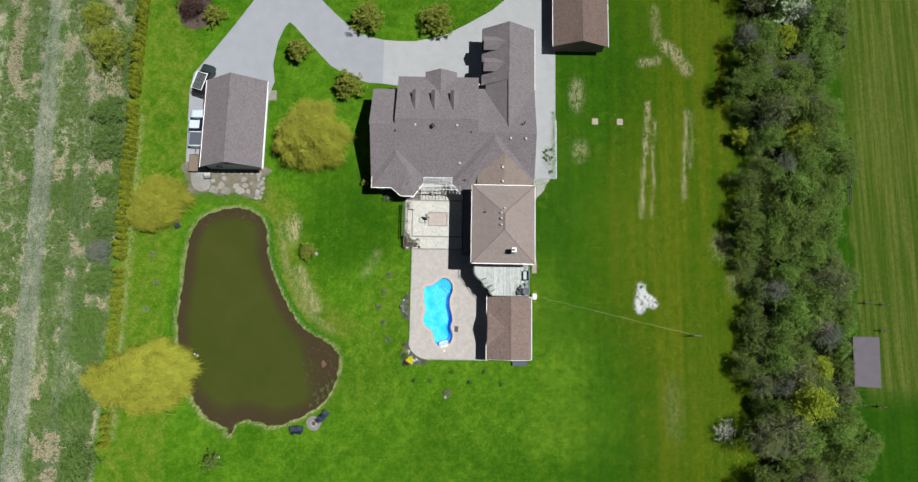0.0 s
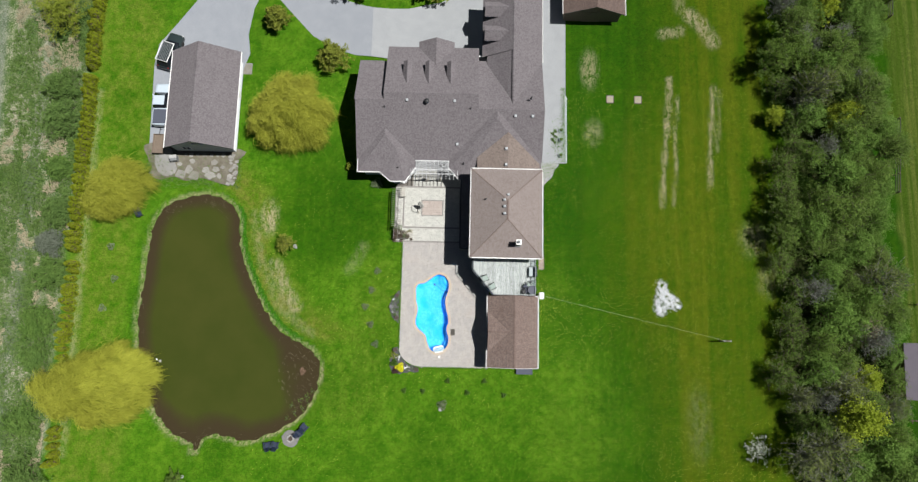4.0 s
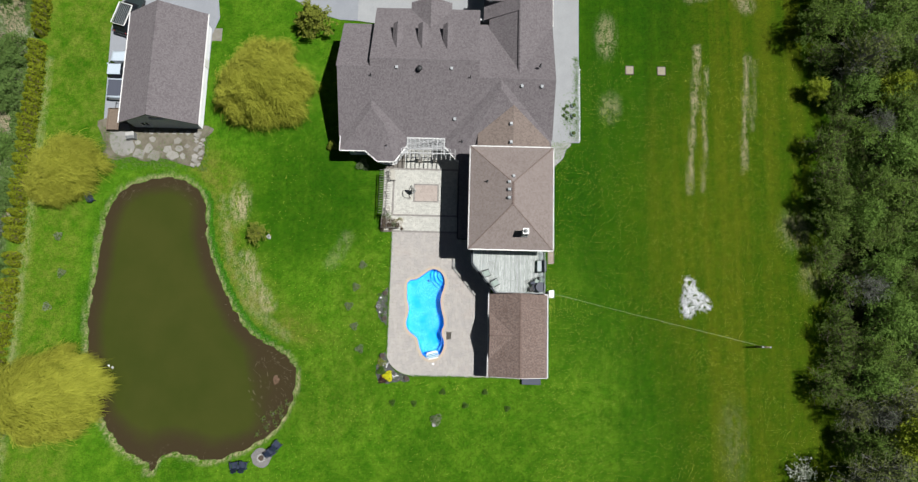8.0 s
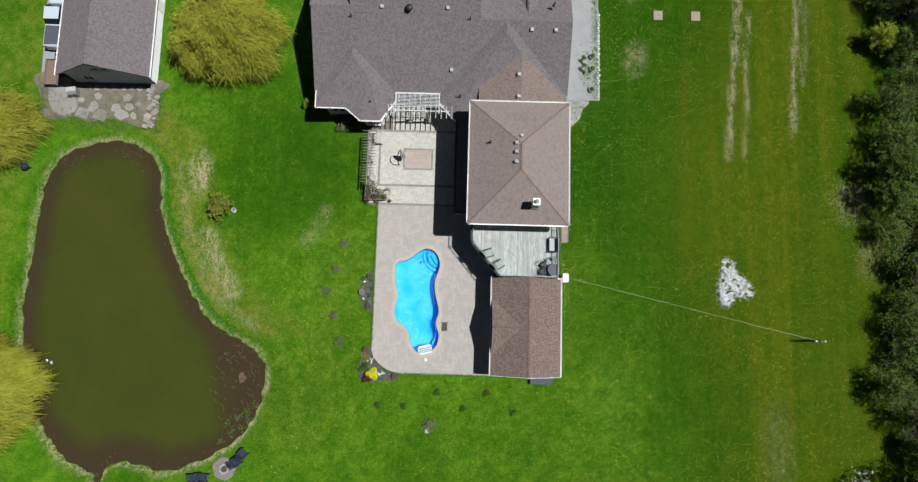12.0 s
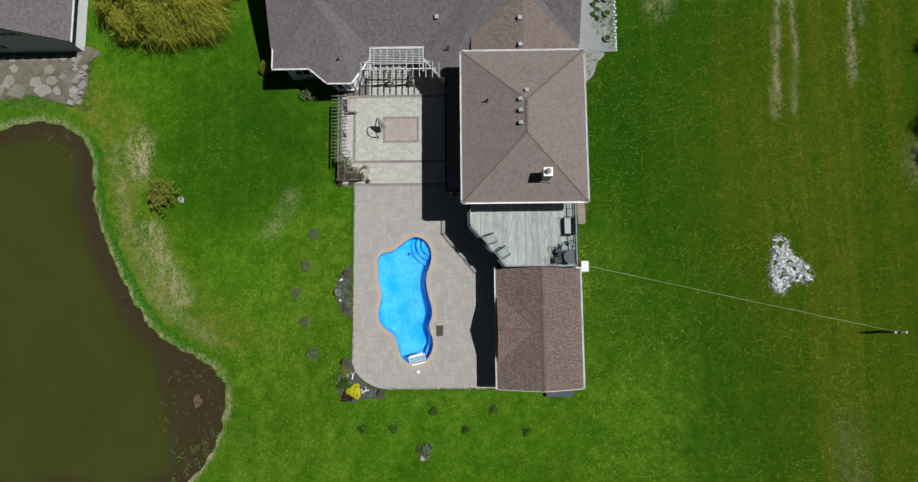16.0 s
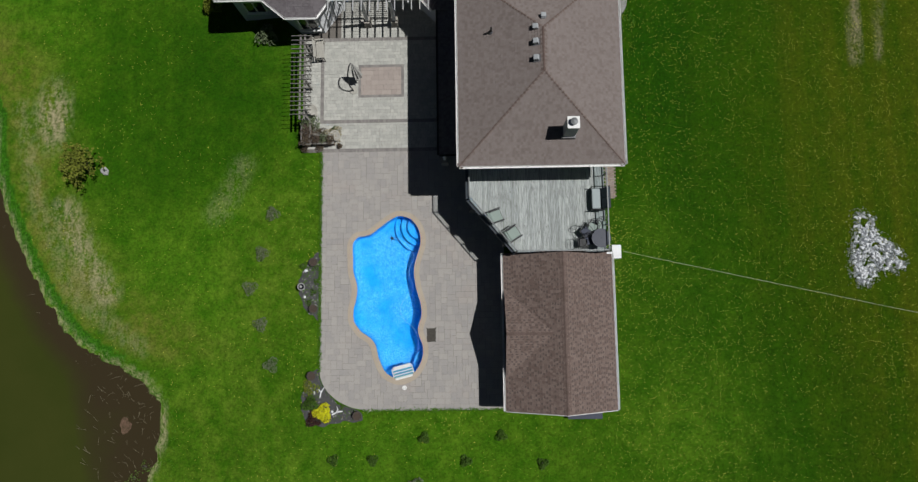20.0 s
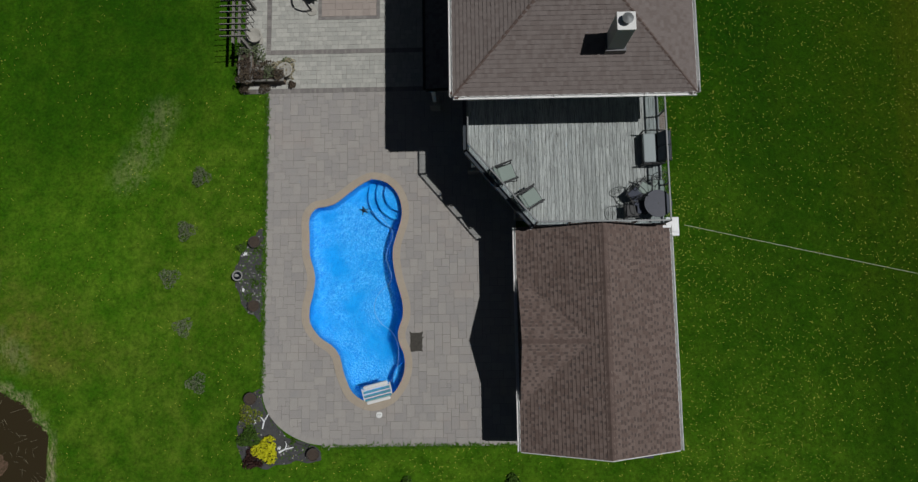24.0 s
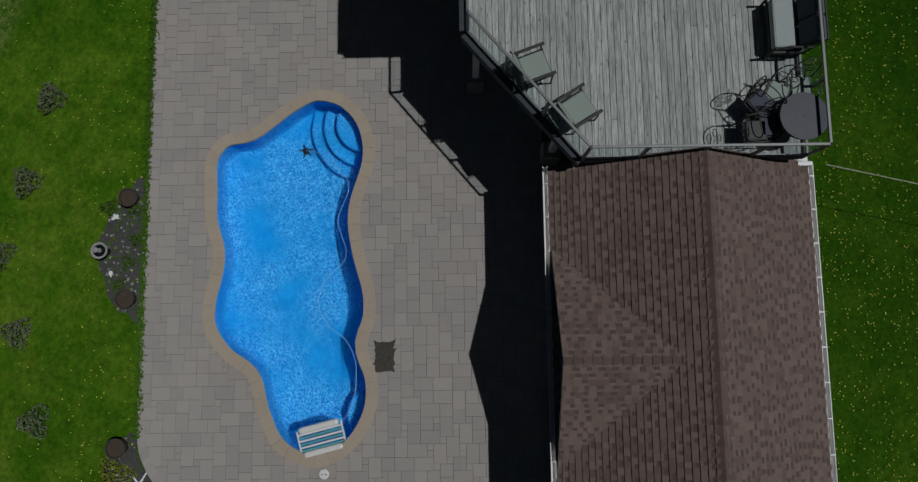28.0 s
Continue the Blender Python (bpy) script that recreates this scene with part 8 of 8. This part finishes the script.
def flagstone(x, y, r, n, label, group, thick=0.06):
    a0 = rf.random() * 6
    poly = [(r * rf.uniform(0.75, 1.1) * math.cos(a0 + 2 * math.pi * k / n), r * rf.uniform(0.6, 0.95) * math.sin(a0 + 2 * math.pi * k / n)) for k in range(n)]
    f = tagged(part("flagstone", Geo().prism(poly, -0.06, thick), OLD_SLAB), label, "flagstone", group)
    f.matrix_basis = pose(x, y, BASE + 0.03 + 0.02 * rf.random(), rf.uniform(-4, 4), rf.uniform(-4, 4), 0)


SLAB = surface("poured_slab", (0.265, 0.262, 0.252), (0.215, 0.210, 0.198), 0.8, 0.9, 0.3, 50, stain=(0.14, 0.125, 0.09))
tagged(part("poured_slab", Geo().prism(spline([(-37.6, 22.9), (-37.7, 21.0), (-37.0, 19.7), (-35.8, 19.4), (-34.9, 20.2), (-35.4, 21.5), (-35.9, 22.9)], 5), BASE - 0.1, BASE + 0.085), SLAB), "worn pale concrete slab beside the garage corner", "slab", kind="structure")
for x, y, r in ((-34.3, 19.7, 0.85), (-33.5, 20.3, 0.8), (-32.6, 19.5, 0.85), (-33.1, 21.3, 0.5), (-31.3, 20.2, 0.6), (-30.7, 19.6, 0.75), (-30.0, 20.3, 0.55), (-30.3, 21.2, 0.5), (-29.6, 19.5, 0.45), (-35.4, 19.9, 0.45), (-29.2, 20.6, 0.35), (-34.6, 20.9, 0.35)):
    flagstone(x, y, r, rf.choice((4, 5, 5)), "irregular pale flagstone on the rubble terrace", "flagstones")
for i in range(7):
    flagstone(-34.0 + i * 0.8 + rf.uniform(-.1, .1), 22.12, rf.uniform(0.25, 0.42), 4, "irregular pale flagstone along the garage wall", "flagstones")
for i in range(20):
    flagstone(-27.9 + rf.uniform(-0.5, 0.45), 18.5 + i * 0.19, rf.uniform(0.18, 0.42), rf.choice((4, 5)), "pale stone in the rubble row beside the garage", "flagstones", rf.uniform(0.08, 0.25))
bin_ = thing("garden_bin", "grey garden bin with grey lid behind the garage", "bin", "", pose(-35.2, 21.5, BASE + 0.02, 0, 0, 8))
part("tub", Geo().box(-0.42, 0.42, -0.35, 0.35, 0.0, 0.75, 0.04), GREY_METAL, bin_)
part("lid", Geo().box(-0.45, 0.45, -0.05, 0.38, 0.75, 0.82, 0.02), FLAG, bin_)
weeds = Geo()
for i in range(2600):
    x, y = rf.uniform(-38.9, -26.9), rf.uniform(17.9, 22.6)
    edge = min(abs(y - 18.9), abs(x + 38.2), abs(x + 27.3))
    if rf.random() > math.exp(-edge * 1.6) * 0.9 + 0.06:
        continue
    z = at_ground(x, y)
    for k in range(4):
        a, ln = rf.uniform(0, 6.28), rf.uniform(0.08, 0.32)
        weeds.add([(x - 0.02 * math.sin(a), y + 0.02 * math.cos(a), z), (x + 0.02 * math.sin(a), y - 0.02 * math.cos(a), z), (x + math.cos(a) * ln, y + math.sin(a) * ln, z + rf.uniform(0.05, 0.3))], [(0, 1, 2)])
tagged(part("terrace_weeds", weeds, LEAF_MEADOW), "dull weeds along the rubble terrace", "weeds", kind="stuff")

# seats by the pond
SEAT_BLUE = plain("dark_blue_paint", (0.018, 0.028, 0.055), 0.5)


def pond_chair(at):
    c = thing("pond_chair", "dark blue slatted garden chair on the pond bank", "chair", "pond chairs", at)
    for i in range(5):
        part("seat_slat", Geo().box(-0.30, 0.30, -0.32 + i * 0.12, -0.215 + i * 0.12, 0.36 - 0.02 * i, 0.385 - 0.02 * i), SEAT_BLUE, c)
    for i in range(5):
        part("back_slat", Geo().box(-0.29 + i * 0.12, -0.19 + i * 0.12, -0.012, 0.012, 0.0, 0.72 + 0.05 * (2 - abs(i - 2)), 0, pose(0, 0.28, 0.30, -26, 0, 0)), SEAT_BLUE, c)
    for x in (-0.35, 0.35):
        part("armrest", Geo().box(x - 0.06, x + 0.06, -0.38, 0.36, 0.54, 0.565), SEAT_BLUE, c)
        for y in (-0.32, 0.30):
            part("leg", Geo().box(x - 0.025, x + 0.025, y - 0.04, y + 0.04, -0.02, 0.54), SEAT_BLUE, c)
    return c


seat = pond_chair(pose(-21.3, -12.45, BASE, 0, 0, 190))
for x, y, a in ((-20.4, -12.4, 172), (-17.65, -11.0, 128), (-17.15, -10.35, 140)):
    copy_thing(seat, pose(x, y, BASE, 0, 0, a))
garden_bench(pose(-38.9, 14.7, BASE, 0, 0, 120), "dark bench under a willow by the pond", SEAT_BLUE, "pond benches")
pit = thing("fire_pit", "stone fire pit with ash on a round gravel patch", "fire pit", "", pose(-18.75, -11.7, BASE))
GRAVEL = surface("grey_gravel", (0.21, 0.205, 0.20), (0.15, 0.145, 0.14), 5, 0.95, 0.6, 30)
part("gravel", Geo().prism([(1.0 * (1 + 0.06 * math.sin(3 * a) + 0.04 * math.sin(7 * a)) * math.cos(a), 0.95 * (1 + 0.05 * math.sin(4 * a)) * math.sin(a)) for a in [i * math.pi / 20 for i in range(40)]], -0.1, 0.045), GRAVEL, pit)
part("ash", Geo().lathe(0, 0, [(0.34, 0.04), (0.34, 0.07), (0.02, 0.08)], 20), SOIL, pit)
for i in range(10):
    o = part("ring_stone", GREY_STONES[i % 4], None, pit)
    o.matrix_basis = pose(0.36 * math.cos(i * math.pi / 5), 0.36 * math.sin(i * math.pi / 5), 0.12, 0, 0, i * 40) @ Matrix.Diagonal((0.13, 0.10, 0.13, 1))

# paddock fence beyond the wood and small posts in the hay field
for k, (x0, y0, x1, y1) in enumerate(((55.6, 55.0, 54.9, 42.2), (54.7, 28.5, 53.9, 19.1))):
    fe = thing("paddock_fence", "grey timber paddock fence beyond the wood", "fence", "paddock fences")
    n = round(math.hypot(x1 - x0, y1 - y0) / 2.3)
    for i in range(n + 1):
        x, y = x0 + (x1 - x0) * i / n, y0 + (y1 - y0) * i / n
        part("post", Geo().box(x - 0.07, x + 0.07, y - 0.07, y + 0.07, BASE - 0.2, BASE + 1.35), OLD_WOOD, fe)
    d = Vector((x1 - x0, y1 - y0, 0)).normalized()
    m = Matrix.Translation((x0, y0, BASE)) @ Matrix((d, Vector((-d.y, d.x, 0)), Vector((0, 0, 1)))).transposed().to_4x4()
    for z in (0.35, 0.75, 1.15):
        part("rail", Geo().box(0, math.hypot(x1 - x0, y1 - y0), 0.07, 0.11, z, z + 0.14, 0, m), WEATHERED_RAIL, fe)
for x, y in ((55.6, 5.5), (57.8, 5.3), (57.4, 1.8), (53.6, -8.0), (56.2, -8.2)):
    p = thing("field_marker", "small dark cross-shaped marker in the hay field", "marker", "field markers", pose(x, y, BASE))
    part("stake", Geo().tube([(0, 0, -0.1), (0, 0, 1.1)], 0.06, 6), BARK, p)
    part("cross_bar", Geo().tube([(-0.55, 0, 0.85), (0.55, 0, 0.85)], 0.07, 6), BARK, p)
    part("brace", Geo().tube([(0, -0.35, 0.5), (0, 0.35, 0.5)], 0.06, 6), BARK, p)


# ---- loose small stuff ----
def scatter(name, label, mat, pts, quad, kind="stuff"):
    g = Geo()
    for p in pts:
        quad(g, *p)
    return tagged(part(name, g, mat), label, "", kind=kind)


def dandelions():
    """Small clumps of pale yellow flowers, thick east of the house and thin elsewhere."""
    rng = np.random.default_rng(77)
    n = 25000
    cx, cy = rng.uniform(-24, 38, n), rng.uniform(-16, 32, n)
    dens = np.array([0.62 + 0.5 * noise.noise(Vector((a * 0.22, b * 0.22, 3.0))) + 0.3 * noise.noise(Vector((a * 0.8, b * 0.8, 9.0))) for a, b in zip(cx, cy)])
    east = step(9.5, 10.2, cx) * (1.5 - 0.5 * step(12, 18, cx) - 0.25 * step(28, 36, cx))
    near = 0.55 * (1 - step(0.4, 2.6, np.minimum(rect_distance(cx, cy, -6.5, 4.0, -3.2, 12.0), rect_distance(cx, cy, 3.8, 9.9, -3.2, 5)))) + 0.16
    ok = rng.uniform(0, 1, n) < dens * np.maximum(east, near)
    cx, cy = cx[ok], cy[ok]
    edge = rng.uniform(0, 1, 150)
    cx, cy = np.concatenate([cx, 10.15 + 0.35 * np.abs(rng.normal(0, 1, 150))]), np.concatenate([cy, 3.0 + 4.5 * edge])
    count = rng.integers(1, 6, len(cx))
    x, y = np.repeat(cx, count) + rng.normal(0, 0.5, count.sum()), np.repeat(cy, count) + rng.normal(0, 0.5, count.sum())
    blocked = (rect_distance(x, y, -6.55, 4.0, -3.2, 12.2) <= 0) | (rect_distance(x, y, 3.7, 9.95, -3.4, 30) <= 0) | (rect_distance(x, y, -13, 13.6, 12, 40) <= 0) & (x < 10.2) | (rect_distance(x, y, 9, 13.7, 21.8, 40) <= 0) | (distance_to(POND, x, y) < 1.2)
    x, y = x[~blocked], y[~blocked]
    z = ground_height(x, y) + 0.05
    v, f = [], []
    for a, b, c, s in zip(x, y, z, rng.uniform(0.013, 0.022, len(x))):
        k0 = len(v)
        v += [(a + s * math.cos(k * 1.5708 + s * 400), b + s * math.sin(k * 1.5708 + s * 400), c) for k in range(4)] + [(a, b, c + 0.012)]
        f += [(k0 + k, k0 + (k + 1) % 4, k0 + 4) for k in range(4)]
    g = Geo()
    g.v, g.f = v, f
    tagged(part("dandelions", g, YELLOW_PETAL), "yellow dandelion flowers scattered over the lawn", "flowers", kind="stuff")


dandelions()


def reeds():
    """Dead reeds and sticks along the pond's edge and in its shallows."""
    rng = random.Random(41)
    g = Geo()
    n = len(POND)
    for i in range(400):
        k = rng.randrange(n)
        a, b = Vector(POND[k]), Vector(POND[(k + 1) % n])
        p = a.lerp(b, rng.random())
        t = (b - a).normalized()
        o = Vector((t.y, -t.x))
        thick = p.y > 13 or (p.x > -19.5 and p.y < -0.5)
        if not thick and rng.random() < 0.55:
            continue
        p = p + o * rng.uniform(-0.7 if not thick else -1.3, 0.6)
        ang, ln, w = rng.uniform(0, 6.28), rng.uniform(0.15, 0.6 if thick else 0.45), rng.uniform(0.006, 0.012)
        d, s = Vector((math.cos(ang), math.sin(ang))), Vector((-math.sin(ang), math.cos(ang)))
        z = max(at_ground(p.x, p.y), -1.0) + 0.03
        e = p + d * ln
        g.add([(p.x - s.x * w, p.y - s.y * w, z), (p.x + s.x * w, p.y + s.y * w, z), (e.x, e.y, z + rng.uniform(0.0, 0.35))], [(0, 1, 2)])
    tagged(part("dead_reeds", g, REED), "dead reeds and sticks along the pond edge", "reeds", kind="stuff")
    h = Geo()
    for i in range(85):
        ang, r = rng.uniform(0, 6.28), math.sqrt(rng.random())
        x, y = -18.4 + 2.4 * r * math.cos(ang), -4.9 + 4.2 * r * math.sin(ang)
        if float(distance_to(POND, [x], [y])[0]) > -0.2:
            continue
        a, ln = rng.choice((2.1, 2.1, 0.6, 1.5)) + rng.gauss(0, 0.4), rng.uniform(0.08, 0.5)
        h.tube([(x, y, -1.0), (x + ln * math.cos(a), y + ln * math.sin(a), -0.97 + rng.uniform(0, 0.12))], rng.uniform(0.005, 0.011), 3)
    tagged(part("pond_sticks", h, REED), "grey sticks lying in the pond shallows", "sticks", kind="stuff")


reeds()
for i, (x, y) in enumerate(((-16.6, -6.3), (-17.0, -7.6), (-17.6, -8.3), (-17.9, -7.4), (-18.5, -8.8), (-18.9, -8.0), (-17.2, -6.9), (-19.4, -9.4))):
    c = small_plant("sedge_clump", "grey-green sedge clump in the pond shallows", LEAF_SHRUB, 480 + i, 0.34, 0.4, 60, 0.05, x, y, "sedges")
    c.location.z = -1.02


def tufts():
    """Longer grass along paving, walls and the pond bank."""
    rng = random.Random(52)
    g = Geo()
    spots = []
    for i in range(4200):
        r = rng.random()
        if r < 0.35:
            spots.append((-6.50 + rng.gauss(0, 0.05), rng.uniform(-1, 11.7)))
        elif r < 0.55:
            spots.append((rng.uniform(-4, 9.6), -3.17 + rng.gauss(0, 0.05)))
        elif r < 0.7:
            spots.append((10.0 + abs(rng.gauss(0, 0.12)), rng.uniform(-3, 20)))
        else:
            k = rng.randrange(len(POND))
            p = POND[k]
            o = rng.uniform(0.6, 1.4)
            c = Vector((-27, 2))
            d = (Vector(p) - c).normalized()
            spots.append((p[0] + d.x * o + rng.uniform(-.4, .4), p[1] + d.y * o + rng.uniform(-.4, .4)))
    for x, y in spots:
        z = max(at_ground(x, y), 0.0 if rect_distance(x, y, -6.6, 4.0, -3.3, 11.8) <= 0 else -9)
        for k in range(5):
            a, ln = rng.uniform(0, 6.28), rng.uniform(0.03, 0.10)
            d, s = Vector((math.cos(a), math.sin(a))), Vector((-math.sin(a), math.cos(a))) * 0.011
            g.add([(x - s.x, y - s.y, z), (x + s.x, y + s.y, z), (x + d.x * ln, y + d.y * ln, z + rng.uniform(0.03, 0.08))], [(0, 1, 2)])
    tagged(part("grass_tufts", g, LEAF_TURF), "longer grass tufts along paving and banks", "grass", kind="stuff")


tufts()


def meadow():
    """Rank meadow grass and dry stalks west of the hedge."""
    rng = np.random.default_rng(63)
    n = 36000
    x, y = rng.uniform(-66, -47.6, n), rng.uniform(-24, 54, n)
    far = np.abs(x + 58.4 + (y - 20) * 0.02) > 1.5
    x, y = x[far], y[far]
    dry = np.array([noise.noise(Vector((a * 0.35, b * 0.16, 1.0))) + 0.6 * noise.noise(Vector((a * 0.9, b * 0.6, 5.0))) for a, b in zip(x, y)])
    for name, label, mat, keep in (("meadow_grass", "rank green meadow grass", LEAF_MEADOW, dry < 0.2), ("dry_stalks", "pale dry meadow stalks", STRAW, dry > 0.33)):
        g = Geo()
        for a, b in zip(x[keep], y[keep]):
            for k in range(4):
                t, ln = rng.uniform(0, 6.28), rng.uniform(0.12, 0.42)
                c, s = math.cos(t), math.sin(t)
                g.add([(a - s * 0.035, b + c * 0.035, BASE), (a + s * 0.035, b - c * 0.035, BASE), (a + c * ln, b + s * ln, BASE + rng.uniform(0.12, 0.45))], [(0, 1, 2)])
        tagged(part(name, g, mat), label, "grass", kind="stuff")


meadow()


# ---- paving ----
PATIO = [(-6.5, -0.9), (-6.2, -1.9), (-5.5, -2.6), (-4.5, -3.0), (-3.8, -3.14), (4.1, -3.14), (4.1, 9.6), (2.1, 9.6), (2.1, 11.75), (-6.5, 11.75)]
MODULE = 0.165


def lay(x0, y0, nx, ny, free, sizes, seed):
    """Covers the free cells of a grid with blocks of the given sizes. Returns x, y, width, depth."""
    rng = random.Random(seed)
    used, out = set(), []
    for j in range(ny):
        for i in range(nx):
            if (i, j) in used or (i, j) not in free:
                continue
            for w, d in rng.sample(sizes, len(sizes)) + [(1, 1)]:
                cells = [(i + a, j + b) for a in range(w) for b in range(d)]
                if all(c in free and c not in used for c in cells):
                    used.update(cells)
                    out.append((x0 + i * MODULE, y0 + j * MODULE, w * MODULE, d * MODULE))
                    break
    return out


def slab_mesh(w, d):
    e, j = 0.008, 0.004
    ring = lambda k, z: [(k, k, z), (w - k, k, z), (w - k, d - k, z), (k, d - k, z)]
    return Geo().add(ring(j, -0.03) + ring(j, -0.006) + ring(j + e, 0.0), [(k, (k + 1) % 4, 4 + (k + 1) % 4, 4 + k) for k in range(4)] + [(4 + k, 4 + (k + 1) % 4, 8 + (k + 1) % 4, 8 + k) for k in range(4)] + [(8, 9, 10, 11)])


def paving():
    p = tagged(new("pool_paving"), "taupe concrete pavers round the pool", "paving", kind="structure")
    x0, y0, nx, ny = -6.5, -3.19, 64, 90
    cx, cy = np.meshgrid(x0 + (np.arange(nx) + 0.5) * MODULE, y0 + (np.arange(ny) + 0.5) * MODULE)
    ok = ((distance_to(PATIO, cx, cy) < 0.05) & ((cx > -4) | (cy > -0.8)) | (distance_to(PATIO, cx, cy) < -0.07)) & (distance_to(POOL, cx, cy) > -0.10)
    free = {(i, j) for j in range(ny) for i in range(nx) if ok[j, i]}
    bedding = Geo()
    for i, j in free:
        a, b = x0 + i * MODULE, y0 + j * MODULE
        bedding.add([(a, b, -0.014), (a + MODULE, b, -0.014), (a + MODULE, b + MODULE, -0.014), (a, b + MODULE, -0.014)], [(0, 1, 2, 3)])
    part("joint_bed", bedding, JOINT, p)
    rim = spline([(-6.5, -0.7), (-6.42, -1.35), (-6.1, -2.0), (-5.6, -2.5), (-5.0, -2.85), (-4.4, -3.05), (-3.6, -3.14)], 6, False)
    inner = inset(rim, 0.24)
    g = Geo()
    for a, b, c, d in zip(rim[1:-1], rim[2:], inner[2:], inner[1:-1]):
        g.add([(*a, -0.12), (*b, -0.12), (*c, -0.12), (*d, -0.12), (*a, 0.004), (*b, 0.004), (*c, 0.004), (*d, 0.004)], [(4, 5, 6, 7), (0, 1, 5, 4), (2, 3, 7, 6)])
    tagged(part("curved_edge", g, PAVER_REST, p), kind="stuff")
    part("edge_course", Geo().prism([(-6.52, -0.9), (-6.52, 11.75), (-6.50, 11.75), (-6.50, -0.9)], -0.2, -0.004), PAVER_DARK, p)
    blocks = lay(x0, y0, nx, ny, free, [(2, 2), (3, 2), (2, 3), (2, 2), (3, 2)], 6)
    rng, shared, rest, singles = random.Random(9), {}, Geo(), 0
    for x, y, w, d in blocks:
        dz = rng.uniform(-0.003, 0.003)
        key = (round(w, 2), round(d, 2))
        if singles < 300 and -6.5 <= x < 1.6 and -3.2 < y < 3.2 and w * d > 0.1:
            if key not in shared:
                shared[key] = slab_mesh(w, d).mesh("paver", PAVER)
            o = part("paver", shared[key], None, p)
            o.matrix_basis = pose(x, y, dz)
            singles += 1
        else:
            g = slab_mesh(w, d)
            rest.add([(a + x, b + y, c + dz) for a, b, c in g.v], g.f)
    tagged(part("pavers", rest, PAVER_REST, p), kind="stuff")


paving()


def course(g, x0, x1, y0, y1, w, d, seed, z=0.0, stagger=True):
    """Rows of small blocks."""
    rng = random.Random(seed)
    y, r = y0, 0
    while y < y1 - 0.02:
        b = min(d, y1 - y)
        x = x0 - (w * 0.5 if stagger and r % 2 else 0)
        while x < x1 - 0.01:
            k = w * rng.choice((1, 1, 1.5)) if stagger else w
            a, e = max(x, x0), min(x + k, x1)
            if e - a > 0.03:
                s = slab_mesh(e - a, b)
                dz = rng.uniform(-0.003, 0.003) + z
                g.add([(u + a, v + y, h + dz) for u, v, h in s.v], s.f)
            x += k
        y += d
        r += 1


def terrace():
    t = tagged(new("terrace_paving"), "pale cobbled terrace with dark borders and rose inlay", "paving", kind="structure")
    part("joint_bed", Geo().prism([(-7.55, 11.66), (2.05, 11.66), (2.05, 19.9), (-0.5, 21.5), (-5.2, 21.5), (-7.55, 18.6)], -0.25, -0.014), JOINT, t)
    pale, dark, rose = Geo(), Geo(), Geo()
    ix0, ix1, iy0, iy1, bw = -4.35, -1.65, 14.95, 16.95, 0.2
    xa, xb, ya, yb = -6.6, 0.3, 13.4, 18.45
    for x0, x1, y0, y1 in ((xa + bw, ix0, ya + bw, yb), (ix0, ix1, ya + bw, iy0), (ix0, ix1, iy1, yb), (ix1, xb, ya + bw, yb), (xb + bw, 2.05, 11.86, 19.2), (-7.5, xa, 13.0, 18.5), (-7.5, xb + bw, 11.86, ya), (-5.4, xb + bw, yb + bw, 21.4)):
        course(pale, x0, x1, y0, y1, 0.2, 0.2, round(x0 * 10 + y0))
    course(dark, xa, xa + bw, ya, yb + bw, 0.2, 0.1, 1, 0.002, False)
    course(dark, xb, xb + bw, ya, yb + bw, 0.2, 0.1, 2, 0.002, False)
    course(dark, xa + bw, xb, ya, ya + bw, 0.1, 0.2, 3, 0.002, False)
    course(dark, xa + bw, xb, yb, yb + bw, 0.1, 0.2, 4, 0.002, False)
    course(dark, -7.0, 2.05, 11.66, 11.86, 0.1, 0.2, 5, 0.002, False)
    b = 0.15
    for x0, x1, y0, y1 in ((ix0, ix1, iy0, iy0 + b), (ix0, ix1, iy1 - b, iy1), (ix0, ix0 + b, iy0 + b, iy1 - b), (ix1 - b, ix1, iy0 + b, iy1 - b)):
        course(dark, x0, x1, y0, y1, 0.15, 0.15, 6, 0.003, False)
    course(rose, ix0 + b, ix1 - b, iy0 + b, iy1 - b, 0.3, 0.3, 7, 0.002)
    tagged(part("cobbles", pale, PAVER_PALE, t), kind="stuff")
    tagged(part("border_bricks", dark, PAVER_DARK, t), kind="stuff")
    tagged(part("inlay_tiles", rose, PAVER_ROSE, t), kind="stuff")


terrace()

edging = thing("stone_edging", "row of small white edging stones along the strip", "edging")
for i in range(34):
    o = part("stone", STONES[i % 5], None, edging)
    s = 0.09 + 0.05 * ((i * 7) % 5) / 5
    o.matrix_basis = pose(13.5 + 0.05 * math.sin(i * 3), 22.2 + i * 0.26, BASE + 0.03, 0, 0, i * 47) @ Matrix.Diagonal((s, s, s, 1))
